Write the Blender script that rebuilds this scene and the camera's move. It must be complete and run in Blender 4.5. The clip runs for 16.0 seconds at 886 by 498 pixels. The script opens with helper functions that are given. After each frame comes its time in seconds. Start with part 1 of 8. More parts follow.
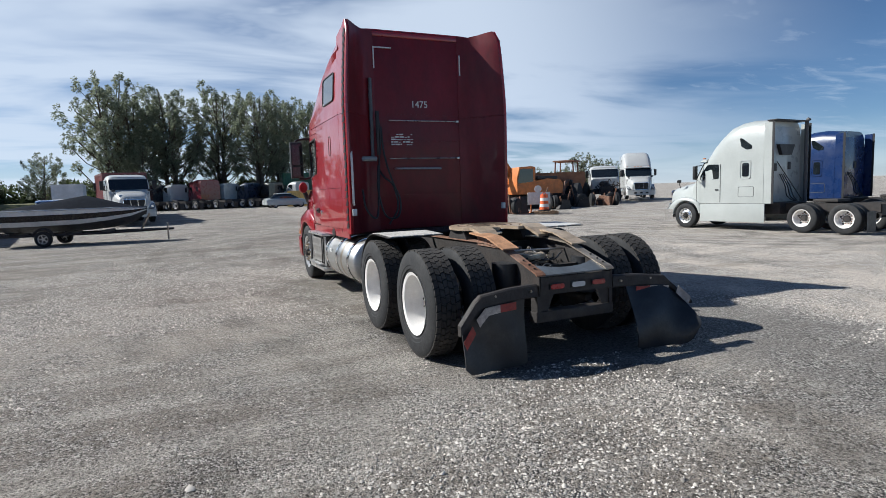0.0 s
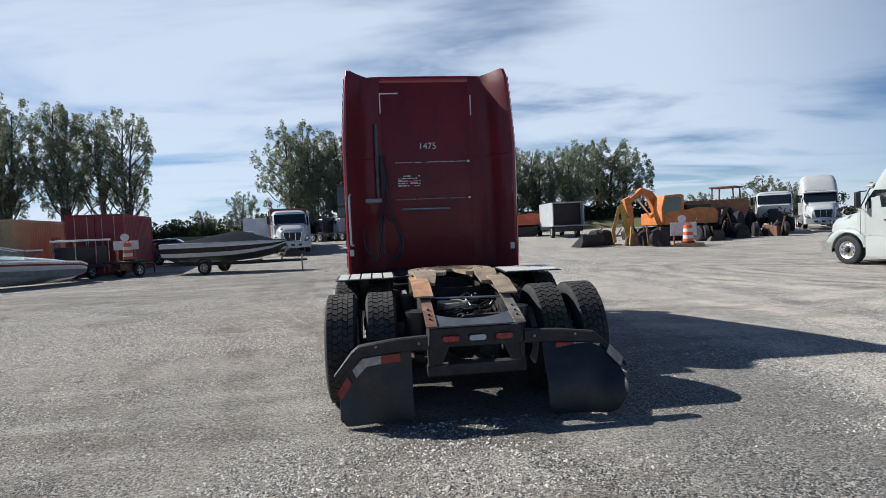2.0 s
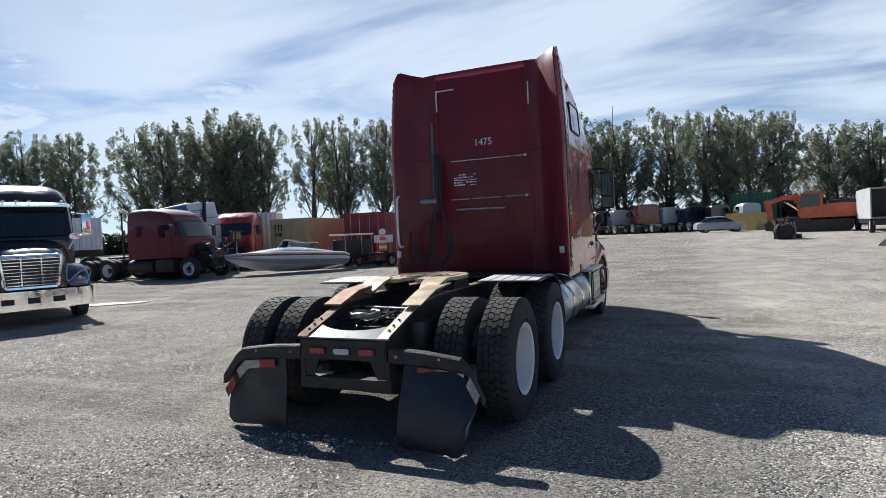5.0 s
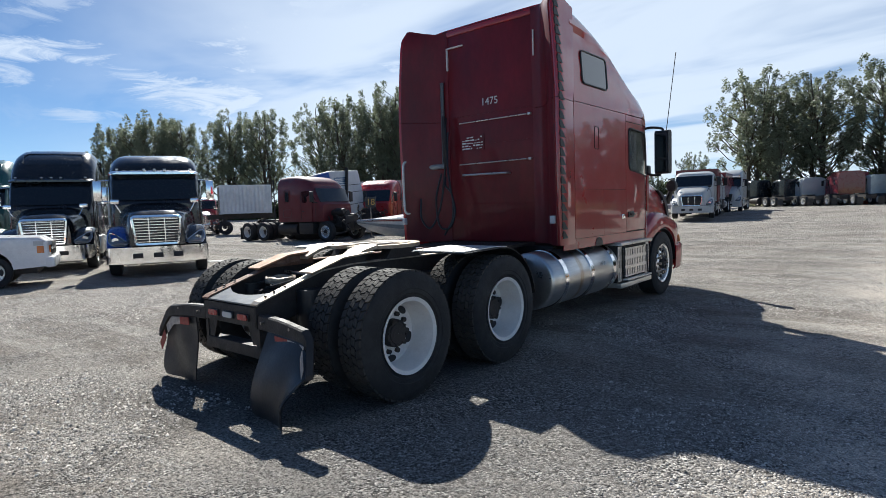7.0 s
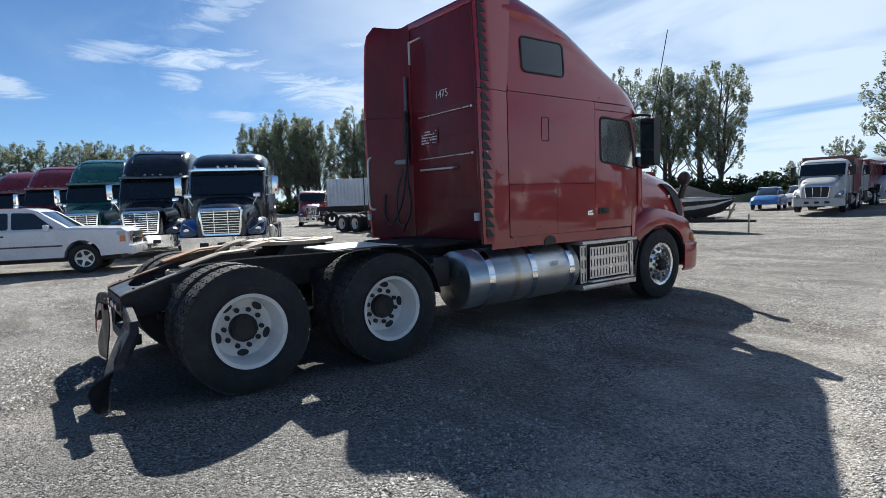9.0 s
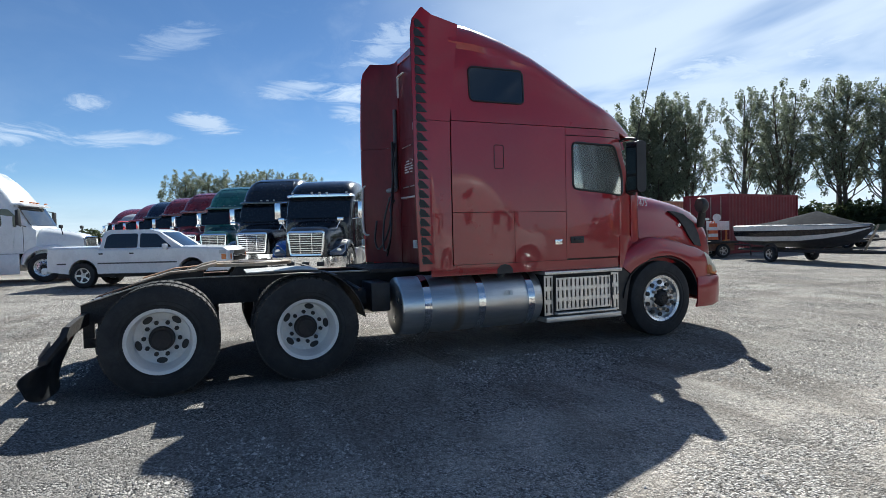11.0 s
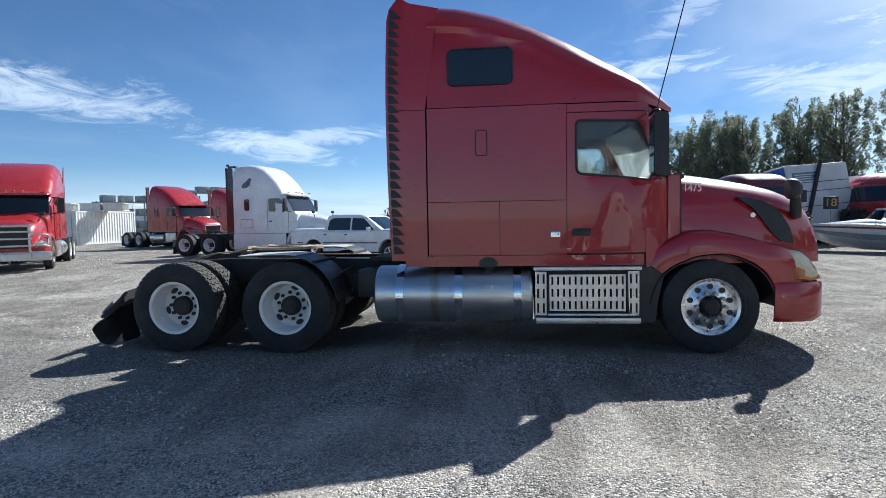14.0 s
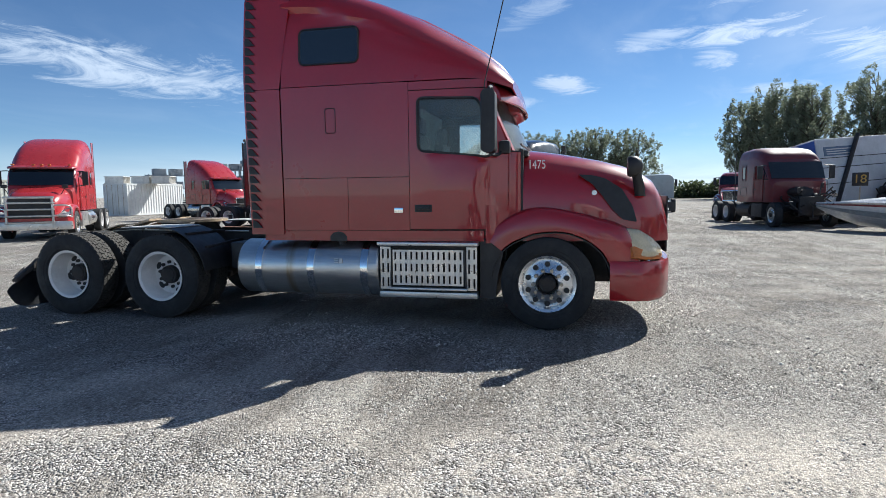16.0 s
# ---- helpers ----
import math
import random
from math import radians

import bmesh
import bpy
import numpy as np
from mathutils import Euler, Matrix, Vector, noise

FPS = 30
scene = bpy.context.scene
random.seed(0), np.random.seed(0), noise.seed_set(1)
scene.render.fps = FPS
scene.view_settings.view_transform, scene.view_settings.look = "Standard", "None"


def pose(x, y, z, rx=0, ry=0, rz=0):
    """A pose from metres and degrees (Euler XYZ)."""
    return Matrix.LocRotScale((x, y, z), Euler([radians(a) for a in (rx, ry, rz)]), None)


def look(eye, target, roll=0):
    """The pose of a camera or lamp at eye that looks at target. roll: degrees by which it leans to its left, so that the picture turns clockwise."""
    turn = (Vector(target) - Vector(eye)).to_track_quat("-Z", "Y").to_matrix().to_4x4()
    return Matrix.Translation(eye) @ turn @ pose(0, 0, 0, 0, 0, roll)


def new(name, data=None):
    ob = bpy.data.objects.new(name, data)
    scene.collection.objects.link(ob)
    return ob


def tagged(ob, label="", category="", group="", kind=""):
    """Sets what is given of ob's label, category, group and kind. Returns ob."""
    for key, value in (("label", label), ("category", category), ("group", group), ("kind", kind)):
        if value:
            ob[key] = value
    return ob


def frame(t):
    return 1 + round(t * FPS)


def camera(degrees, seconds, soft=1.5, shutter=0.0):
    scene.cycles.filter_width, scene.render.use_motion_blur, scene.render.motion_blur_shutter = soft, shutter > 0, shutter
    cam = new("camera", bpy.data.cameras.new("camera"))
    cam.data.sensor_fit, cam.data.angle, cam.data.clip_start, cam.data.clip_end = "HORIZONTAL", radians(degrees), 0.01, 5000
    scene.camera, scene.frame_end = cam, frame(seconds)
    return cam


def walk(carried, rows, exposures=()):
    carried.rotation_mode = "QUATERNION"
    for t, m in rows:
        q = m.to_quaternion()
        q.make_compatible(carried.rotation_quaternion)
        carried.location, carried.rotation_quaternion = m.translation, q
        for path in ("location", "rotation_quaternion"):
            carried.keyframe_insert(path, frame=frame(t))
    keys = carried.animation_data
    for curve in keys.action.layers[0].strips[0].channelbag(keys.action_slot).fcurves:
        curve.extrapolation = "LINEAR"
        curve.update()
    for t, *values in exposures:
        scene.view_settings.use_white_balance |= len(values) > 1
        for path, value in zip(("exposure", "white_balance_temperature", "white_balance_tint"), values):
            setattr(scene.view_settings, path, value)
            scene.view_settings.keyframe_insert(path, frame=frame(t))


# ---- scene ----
cam = camera(76.1, 16.0, soft=0.7)
PATH = [
    (0, (-3.17, -5.615, 1.566), (-2.366, -3.795, 1.361), -2.0),
    (0.5, (-2.584, -5.849, 1.562), (-1.883, -3.981, 1.417), -2.1),
    (1, (-2.04, -6.019, 1.598), (-1.46, -4.117, 1.379), -2.2),
    (1.5, (-1.434, -6.07, 1.635), (-1.068, -4.111, 1.467), -2.5),
    (2, (-0.823, -6.162, 1.634), (-0.586, -4.178, 1.554), -2.5),
    (2.5, (-0.232, -6.155, 1.616), (-0.181, -4.159, 1.506), -2.6),
    (3, (0.405, -6.054, 1.606), (0.247, -4.062, 1.524), -2.7),
    (3.5, (0.968, -6.026, 1.644), (0.686, -4.047, 1.587), -2.7),
    (4, (1.535, -5.787, 1.644), (1.075, -3.841, 1.586), -2.7),
    (4.5, (2.096, -5.577, 1.604), (1.454, -3.682, 1.606), -2.7),
    (4.7, (2.287, -5.465, 1.608), (1.586, -3.592, 1.586), -2.7),
    (6.8, (4.145, -3.921, 1.466), (2.915, -2.353, 1.292), -2.1),
    (7, (4.309, -3.779, 1.493), (3.018, -2.259, 1.346), -1.9),
    (7.5, (4.648, -3.342, 1.458), (3.243, -1.924, 1.342), -2.0),
    (8, (5.011, -2.838, 1.485), (3.545, -1.48, 1.401), -1.9),
    (8.5, (5.404, -2.518, 1.49), (3.854, -1.257, 1.403), -1.9),
    (8.7, (5.555, -2.349, 1.474), (3.99, -1.11, 1.348), -2.0),
    (10.8, (6.873, -0.391, 1.466), (5.041, 0.406, 1.373), -1.4),
    (11, (6.986, -0.19, 1.457), (5.134, 0.562, 1.392), -1.3),
    (11.5, (7.106, 0.353, 1.459), (5.22, 1.018, 1.448), -1.2),
    (12, (7.21, 0.887, 1.424), (5.278, 1.404, 1.44), -1.2),
    (12.5, (7.283, 1.433, 1.426), (5.309, 1.755, 1.444), -1.0),
    (13, (7.321, 2.015, 1.447), (5.33, 2.202, 1.414), -1.0),
    (13.5, (7.408, 2.549, 1.465), (5.41, 2.561, 1.393), -0.9),
    (14, (7.359, 3.119, 1.468), (5.374, 2.899, 1.364), -1.0),
    (14.5, (7.369, 3.713, 1.461), (5.403, 3.351, 1.407), -0.9),
    (15, (7.334, 4.294, 1.449), (5.36, 3.975, 1.417), -0.8),
    (15.5, (7.247, 4.891, 1.45), (5.281, 4.528, 1.385), -0.7),
    (16, (7.194, 5.443, 1.459), (5.249, 5.019, 1.267), -0.6),
]
walk(cam, [(t, look(eye, aim, lean)) for t, eye, aim, lean in PATH], exposures=((0, 0.42, 5560, 7), (3.5, 0.54, 5600, 6), (7, 0.66, 5670, 6), (8.5, 0.68, 5530, 5), (11, 0.70, 5510, 4), (14, 0.78, 5330, 4), (16, 0.80, 5530, 5)))

# ---------------------------------------------------------------- light
SUN_AZ, SUN_EL = -57.4, 38.1
world = bpy.data.worlds.new("sky")
scene.world = world
world.use_nodes = True
wt_, wl = world.node_tree.nodes, world.node_tree.links
wt_.clear()
w_out = wt_.new("ShaderNodeOutputWorld")
w_bg = wt_.new("ShaderNodeBackground")
w_sky = wt_.new("ShaderNodeTexSky")
w_sky.sky_type, w_sky.sun_disc = "NISHITA", False
w_sky.sun_elevation, w_sky.sun_rotation = radians(SUN_EL), radians(SUN_AZ)
w_sky.air_density, w_sky.dust_density, w_sky.ozone_density = 0.76, 0.0, 3.2
w_bg.inputs["Strength"].default_value = 0.053
w_tc = wt_.new("ShaderNodeTexCoord")
w_sep = wt_.new("ShaderNodeSeparateXYZ")
wl.new(w_tc.outputs["Generated"], w_sep.inputs[0])


def w_math(op, a, b=None, c=None):
    n = wt_.new("ShaderNodeMath")
    n.operation = op
    for i, v in enumerate((a, b, c)):
        if v is None:
            continue
        if isinstance(v, (int, float)):
            n.inputs[i].default_value = v
        else:
            wl.new(v, n.inputs[i])
    return n.outputs[0]


# high thin cloud on a plane far above: streaks, veils and small puffs
w_h = w_math("MAXIMUM", w_math("ADD", w_sep.outputs[2], 0.09), 0.02)
w_u = w_math("DIVIDE", w_sep.outputs[0], w_h)
w_v = w_math("DIVIDE", w_sep.outputs[1], w_h)
w_com = wt_.new("ShaderNodeCombineXYZ")
wl.new(w_u, w_com.inputs[0])
wl.new(w_v, w_com.inputs[1])


def w_noise(scale, detail, rough, dist, turn, stretch, shift):
    m = wt_.new("ShaderNodeMapping")
    m.inputs["Rotation"].default_value = (0, 0, radians(turn))
    m.inputs["Scale"].default_value = (1, stretch, 1)
    m.inputs["Location"].default_value = shift
    wl.new(w_com.outputs[0], m.inputs[0])
    n = wt_.new("ShaderNodeTexNoise")
    n.inputs["Scale"].default_value, n.inputs["Detail"].default_value = scale, detail
    n.inputs["Roughness"].default_value, n.inputs["Distortion"].default_value = rough, dist
    wl.new(m.outputs[0], n.inputs["Vector"])
    return n.outputs["Fac"]


def w_range(v, a, b, c=0.0, d=1.0):
    n = wt_.new("ShaderNodeMapRange")
    n.interpolation_type = "SMOOTHSTEP"
    for i, k in ((1, a), (2, b), (3, c), (4, d)):
        n.inputs[i].default_value = k
    wl.new(v, n.inputs[0])
    return n.outputs[0]


veil = w_range(w_noise(0.42, 6, 0.60, 0.5, 35, 1.7, (5.3, 3.2, 0)), 0.46, 0.74)
streak = w_range(w_noise(1.1, 6, 0.60, 0.7, 20, 2.6, (4.1, 2.2, 0)), 0.50, 0.82)
puff = w_range(w_noise(1.9, 7, 0.58, 0.5, 0, 1.5, (0.4, 7.7, 0)), 0.54, 0.70)
cover = w_math("MAXIMUM", w_math("MAXIMUM", w_math("MULTIPLY", veil, 0.85), w_math("MULTIPLY", streak, 0.42)), w_math("MULTIPLY", puff, 0.30))
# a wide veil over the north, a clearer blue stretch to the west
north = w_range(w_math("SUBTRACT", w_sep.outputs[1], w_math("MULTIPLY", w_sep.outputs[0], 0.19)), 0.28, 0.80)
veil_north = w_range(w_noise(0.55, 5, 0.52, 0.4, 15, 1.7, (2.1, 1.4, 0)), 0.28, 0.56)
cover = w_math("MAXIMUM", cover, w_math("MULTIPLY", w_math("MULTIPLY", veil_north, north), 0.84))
west = w_range(w_math("ADD", w_math("MULTIPLY", w_sep.outputs[0], -0.82), w_math("MULTIPLY", w_sep.outputs[1], -0.57)), 0.45, 0.80, 1.0, 0.10)
cover = w_math("MULTIPLY", cover, west)
high = w_range(w_sep.outputs[2], 0.42, 0.64, 1.0, 0.22)
behind = w_range(w_math("SUBTRACT", w_math("MULTIPLY", w_sep.outputs[0], 0.62), w_math("MULTIPLY", w_sep.outputs[1], 0.78)), 0.0, 0.5, 1.0, 0.10)
cover = w_math("MULTIPLY", cover, w_math("MULTIPLY", high, behind))
# single cloud banks: compass angle, height, half width, half height, slope, thickness
w_az = w_math("MULTIPLY", w_math("ARCTAN2", w_sep.outputs[0], w_sep.outputs[1]), 57.296)
w_el = w_math("MULTIPLY", w_math("ARCSINE", w_sep.outputs[2]), 57.296)
w_ang = wt_.new("ShaderNodeCombineXYZ")
wl.new(w_math("MULTIPLY", w_az, 0.09), w_ang.inputs[0])
wl.new(w_math("MULTIPLY", w_el, 0.36), w_ang.inputs[1])
w_fray = wt_.new("ShaderNodeTexNoise")
w_fray.inputs["Scale"].default_value, w_fray.inputs["Detail"].default_value = 1.6, 7
w_fray.inputs["Roughness"].default_value, w_fray.inputs["Distortion"].default_value = 0.68, 1.2
wl.new(w_ang.outputs[0], w_fray.inputs["Vector"])
w_edge = w_math("MULTIPLY", w_math("SUBTRACT", w_fray.outputs["Fac"], 0.5), 4.2)
BANKS = [(-131, 11.0, 12, 2.5, -0.10, 0.92), (-113, 7.2, 8, 1.5, -0.15, 0.85), (-74, 13.6, 6, 1.2, 0.06, 0.92), (-61, 10.4, 11, 1.9, -0.13, 0.95),
         (-77.2, 11.5, 2.2, 1.0, 0.0, 0.8), (-72, 8.7, 3.2, 0.7, 0.0, 0.6), (-83, 13.6, 5, 1.0, 0.1, 0.6), (-99.3, 11.5, 2.0, 0.8, 0.0, 0.85), (-90, 10.2, 3.4, 1.1, -0.1, 0.9),
         (-97, 8.6, 5, 0.9, 0.05, 0.75), (-106, 8.4, 6, 1.1, 0.1, 0.7), (-52, 17.5, 13, 4.5, 0.25, 0.85), (-40, 13.0, 12, 3.2, 0.15, 0.85), (-92, 17.5, 5, 1.4, 0.3, 0.35), (-72, 18.5, 6, 2.2, 0.5, 0.55)]
for b_az, b_el, b_wa, b_we, b_sl, b_op in BANKS:
    d_az = w_math("SUBTRACT", w_az, b_az)
    d_el = w_math("SUBTRACT", w_math("SUBTRACT", w_el, b_el), w_math("MULTIPLY", d_az, b_sl))
    q = w_math("ADD", w_math("POWER", w_math("ABSOLUTE", w_math("DIVIDE", d_az, b_wa)), 2.0), w_math("POWER", w_math("ABSOLUTE", w_math("DIVIDE", d_el, b_we)), 2.0))
    bank = w_range(w_math("SUBTRACT", w_math("ADD", w_edge, 1.0), q), 0.0, 1.3, 0.0, b_op * 0.9)
    cover = w_math("MAXIMUM", cover, bank)
haze = w_math("MULTIPLY", w_range(w_sep.outputs[2], 0.0, 0.10, 0.62, 0.0), behind)
cover = w_math("MINIMUM", w_math("MAXIMUM", cover, haze), 0.93)
w_mix = wt_.new("ShaderNodeMix")
w_mix.data_type = "RGBA"
w_tone = wt_.new("ShaderNodeMix")
w_tone.data_type = "RGBA"
w_tone.inputs["A"].default_value, w_tone.inputs["B"].default_value = (8.0, 8.5, 9.4, 1), (11.9, 12.0, 12.1, 1)
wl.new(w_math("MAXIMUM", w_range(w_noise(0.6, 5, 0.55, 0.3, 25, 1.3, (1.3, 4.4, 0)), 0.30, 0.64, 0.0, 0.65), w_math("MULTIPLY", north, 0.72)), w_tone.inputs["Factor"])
wl.new(w_tone.outputs["Result"], w_mix.inputs["B"])
wl.new(cover, w_mix.inputs["Factor"])
wl.new(w_sky.outputs[0], w_mix.inputs["A"])
wl.new(w_mix.outputs["Result"], w_bg.inputs["Color"])
wl.new(w_bg.outputs[0], w_out.inputs[0])

sun = new("sun", bpy.data.lights.new("sun", "SUN"))
sun.data.energy, sun.data.angle, sun.data.color = 5.0, radians(0.55), (1.0, 0.885, 0.735)
sun_from = Vector((math.sin(radians(SUN_AZ)) * math.cos(radians(SUN_EL)), math.cos(radians(SUN_AZ)) * math.cos(radians(SUN_EL)), math.sin(radians(SUN_EL))))
sun.matrix_world = look(sun_from * 60, (0, 0, 0))


# ---------------------------------------------------------------- materials
def mat(name, color, rough=0.5, metal=0.0, vary=0.12, scale=6.0, fine=60.0, bump=0.0, dirt=0.0, dirt_color=(0.23, 0.2, 0.17), coat=0.0,
        stretch=(1, 1, 1), rough_vary=0.1, emit=None, glass=0.0, islands=0.0, spec=0.5, objvary=0.0, coat_ior=1.5):
    m = bpy.data.materials.new(name)
    m.use_nodes = True
    t, l = m.node_tree.nodes, m.node_tree.links
    p = t["Principled BSDF"]
    tc = t.new("ShaderNodeTexCoord")
    mp = t.new("ShaderNodeMapping")
    mp.inputs["Scale"].default_value = stretch
    l.new(tc.outputs["Object"], mp.inputs[0])

    def nz(s, d=4.0, r=0.6):
        n = t.new("ShaderNodeTexNoise")
        n.inputs["Scale"].default_value, n.inputs["Detail"].default_value, n.inputs["Roughness"].default_value = s, d, r
        l.new(mp.outputs[0], n.inputs["Vector"])
        return n.outputs["Fac"]

    def rng(v, a, b, c, d):
        n = t.new("ShaderNodeMapRange")
        for i, k in ((1, a), (2, b), (3, c), (4, d)):
            n.inputs[i].default_value = k
        l.new(v, n.inputs[0])
        return n.outputs[0]

    def mul(a, b):
        n = t.new("ShaderNodeMath")
        n.operation = "MULTIPLY"
        l.new(a, n.inputs[0])
        l.new(b, n.inputs[1])
        return n.outputs[0]

    big, small = nz(scale), nz(fine, 3.0)
    val = mul(rng(big, 0.3, 0.7, 1 - vary, 1 + vary), rng(small, 0.3, 0.7, 1 - vary * 0.5, 1 + vary * 0.5))
    if islands:
        g = t.new("ShaderNodeNewGeometry")
        val = mul(val, rng(g.outputs["Random Per Island"], 0, 1, 1 - islands, 1 + islands))
    if objvary:
        oi = t.new("ShaderNodeObjectInfo")
        val = mul(val, rng(oi.outputs["Random"], 0, 1, 1 - objvary, 1 + objvary))
    hsv = t.new("ShaderNodeHueSaturation")
    hsv.inputs["Color"].default_value = (*color, 1)
    l.new(val, hsv.inputs["Value"])
    col = hsv.outputs[0]
    if dirt:
        mx = t.new("ShaderNodeMix")
        mx.data_type = "RGBA"
        mx.inputs["B"].default_value = (*dirt_color, 1)
        l.new(mul(rng(nz(scale * 0.6, 6, 0.7), 0.45, 0.75, 0, dirt), rng(nz(fine * 0.4, 4, 0.7), 0.3, 0.7, 0.3, 1)), mx.inputs["Factor"])
        l.new(col, mx.inputs["A"])
        col = mx.outputs["Result"]
    l.new(col, p.inputs["Base Color"])
    p.inputs["Metallic"].default_value = metal
    p.inputs["Specular IOR Level"].default_value = spec
    l.new(rng(nz(scale * 1.7, 4), 0.3, 0.7, max(0.02, rough - rough_vary), min(1, rough + rough_vary)), p.inputs["Roughness"])
    p.inputs["Coat Weight"].default_value = coat
    p.inputs["Coat Roughness"].default_value = 0.03
    p.inputs["Coat IOR"].default_value = coat_ior
    if glass:
        p.inputs["Transmission Weight"].default_value = glass
    if emit:
        p.inputs["Emission Color"].default_value, p.inputs["Emission Strength"].default_value = (*color, 1), emit
    if bump:
        b = t.new("ShaderNodeBump")
        b.inputs["Strength"].default_value, b.inputs["Distance"].default_value = bump, 0.02
        l.new(small, b.inputs["Height"])
        l.new(b.outputs[0], p.inputs["Normal"])
    return m


M = {}
M["red"] = mat("red_paint", (0.315, 0.005, 0.011), 0.36, vary=0.08, scale=1.2, fine=25, dirt=0.10, dirt_color=(0.26, 0.10, 0.09), coat=1.0, spec=0.4, coat_ior=1.55)
# darker copy of the red: shade put into the colour, plus grime
M["red_shade_grime"] = mat("shaded_grimy_red_paint", (0.145, 0.006, 0.013), 0.5, vary=0.25, scale=2.2, fine=18, dirt=0.8, dirt_color=(0.045, 0.012, 0.016), coat=0.2, spec=0.35, stretch=(1, 1, 0.5))
M["brass"] = mat("greasy_worn_plate", (0.47, 0.37, 0.26), 0.45, metal=0.3, vary=0.3, scale=7, fine=60, dirt=0.75, dirt_color=(0.17, 0.11, 0.07), bump=0.2)
M["grease_old"] = mat("old_brown_grease", (0.10, 0.072, 0.048), 0.5, vary=0.35, scale=12, dirt=0.5, dirt_color=(0.22, 0.15, 0.09))
M["tailplate"] = mat("dark_blue_grey_plate", (0.10, 0.115, 0.13), 0.4, vary=0.25, scale=8, dirt=0.5, dirt_color=(0.06, 0.05, 0.045))
M["rustpale"] = mat("pale_rusted_plate", (0.46, 0.25, 0.13), 0.7, vary=0.35, scale=9, fine=60, dirt=0.5, dirt_color=(0.25, 0.11, 0.06), bump=0.2)
M["dull_alu"] = mat("dull_aluminium", (0.66, 0.64, 0.60), 0.5, metal=0.2, vary=0.15, scale=6, dirt=0.35, dirt_color=(0.35, 0.30, 0.25))
M["frontrim"] = mat("worn_polished_rim", (0.80, 0.80, 0.80), 0.30, metal=0.9, vary=0.1, scale=8, dirt=0.3, dirt_color=(0.3, 0.28, 0.25))
M["red_dull"] = mat("weathered_red_paint", (0.30, 0.010, 0.020), 0.42, vary=0.12, scale=1.1, fine=18, dirt=0.3, dirt_color=(0.14, 0.03, 0.03), coat=0.15, spec=0.35)
M["rubber"] = mat("tyre_rubber", (0.018, 0.019, 0.021), 0.8, vary=0.2, scale=5, fine=60, dirt=0.45, dirt_color=(0.075, 0.072, 0.068), bump=0.15)
M["tread"] = mat("dusty_tyre_tread", (0.040, 0.037, 0.034), 0.85, vary=0.25, scale=6, fine=70, dirt=0.62, dirt_color=(0.125, 0.108, 0.092), bump=0.2)
M["black"] = mat("black_plastic", (0.018, 0.018, 0.02), 0.5, vary=0.15, dirt=0.25, dirt_color=(0.09, 0.08, 0.075))
M["flap"] = mat("black_rubber_sheet", (0.016, 0.018, 0.022), 0.42, vary=0.25, scale=4, dirt=0.55, dirt_color=(0.085, 0.085, 0.085), bump=0.12)
M["chassis"] = mat("greasy_chassis", (0.028, 0.025, 0.024), 0.65, vary=0.3, scale=7, fine=50, dirt=0.5, dirt_color=(0.075, 0.05, 0.038), bump=0.3)
M["rust"] = mat("rusty_steel", (0.20, 0.10, 0.06), 0.75, vary=0.4, scale=9, fine=70, dirt=0.85, dirt_color=(0.38, 0.30, 0.24), bump=0.3, metal=0.1)
M["steel"] = mat("worn_steel", (0.42, 0.37, 0.30), 0.42, metal=0.6, vary=0.35, scale=8, fine=60, dirt=0.7, dirt_color=(0.16, 0.10, 0.07), bump=0.2)
M["greyplate"] = mat("grey_painted_plate", (0.30, 0.33, 0.35), 0.45, vary=0.2, scale=8, dirt=0.5, dirt_color=(0.12, 0.1, 0.09))
M["alu"] = mat("brushed_aluminium", (0.74, 0.73, 0.71), 0.30, metal=1.0, vary=0.12, scale=3, fine=40, stretch=(1, 0.15, 1), dirt=0.35, dirt_color=(0.30, 0.27, 0.23))
M["chrome"] = mat("polished_aluminium", (0.90, 0.90, 0.90), 0.10, metal=1.0, vary=0.06, dirt=0.15, dirt_color=(0.3, 0.28, 0.25))
M["alu_sheet"] = mat("aluminium_sheet", (0.66, 0.65, 0.63), 0.34, metal=0.85, vary=0.12, scale=4, dirt=0.4, dirt_color=(0.25, 0.22, 0.2))
M["whiterim"] = mat("white_painted_rim", (0.80, 0.78, 0.75), 0.45, vary=0.06, scale=8, fine=60, dirt=0.35, dirt_color=(0.30, 0.22, 0.16))
M["glass_dark"] = mat("tinted_glass", (0.01, 0.014, 0.018), 0.05, vary=0.02, rough_vary=0.02, spec=0.6, coat=0.6)
M["lens_red"] = mat("red_lens", (0.36, 0.015, 0.02), 0.25, vary=0.1, dirt=0.4, dirt_color=(0.1, 0.05, 0.05), coat=0.4)
M["lens_clear"] = mat("clear_lens", (0.52, 0.54, 0.56), 0.2, vary=0.06, dirt=0.2, coat=0.4)
M["lens_amber"] = mat("amber_lens", (0.62, 0.20, 0.05), 0.2, vary=0.1, coat=0.5)
M["lens_smoky"] = mat("smoky_lens", (0.16, 0.17, 0.18), 0.12, vary=0.15, scale=7, spec=0.6, coat=0.6)
M["lens_yellow"] = mat("yellowed_lens", (0.62, 0.52, 0.33), 0.3, vary=0.15, scale=9, dirt=0.3, dirt_color=(0.7, 0.66, 0.55), coat=0.5)
M["white"] = mat("white_paint", (0.50, 0.508, 0.502), 0.35, vary=0.04, scale=2, fine=20, dirt=0.14, dirt_color=(0.45, 0.42, 0.38), coat=0.4)
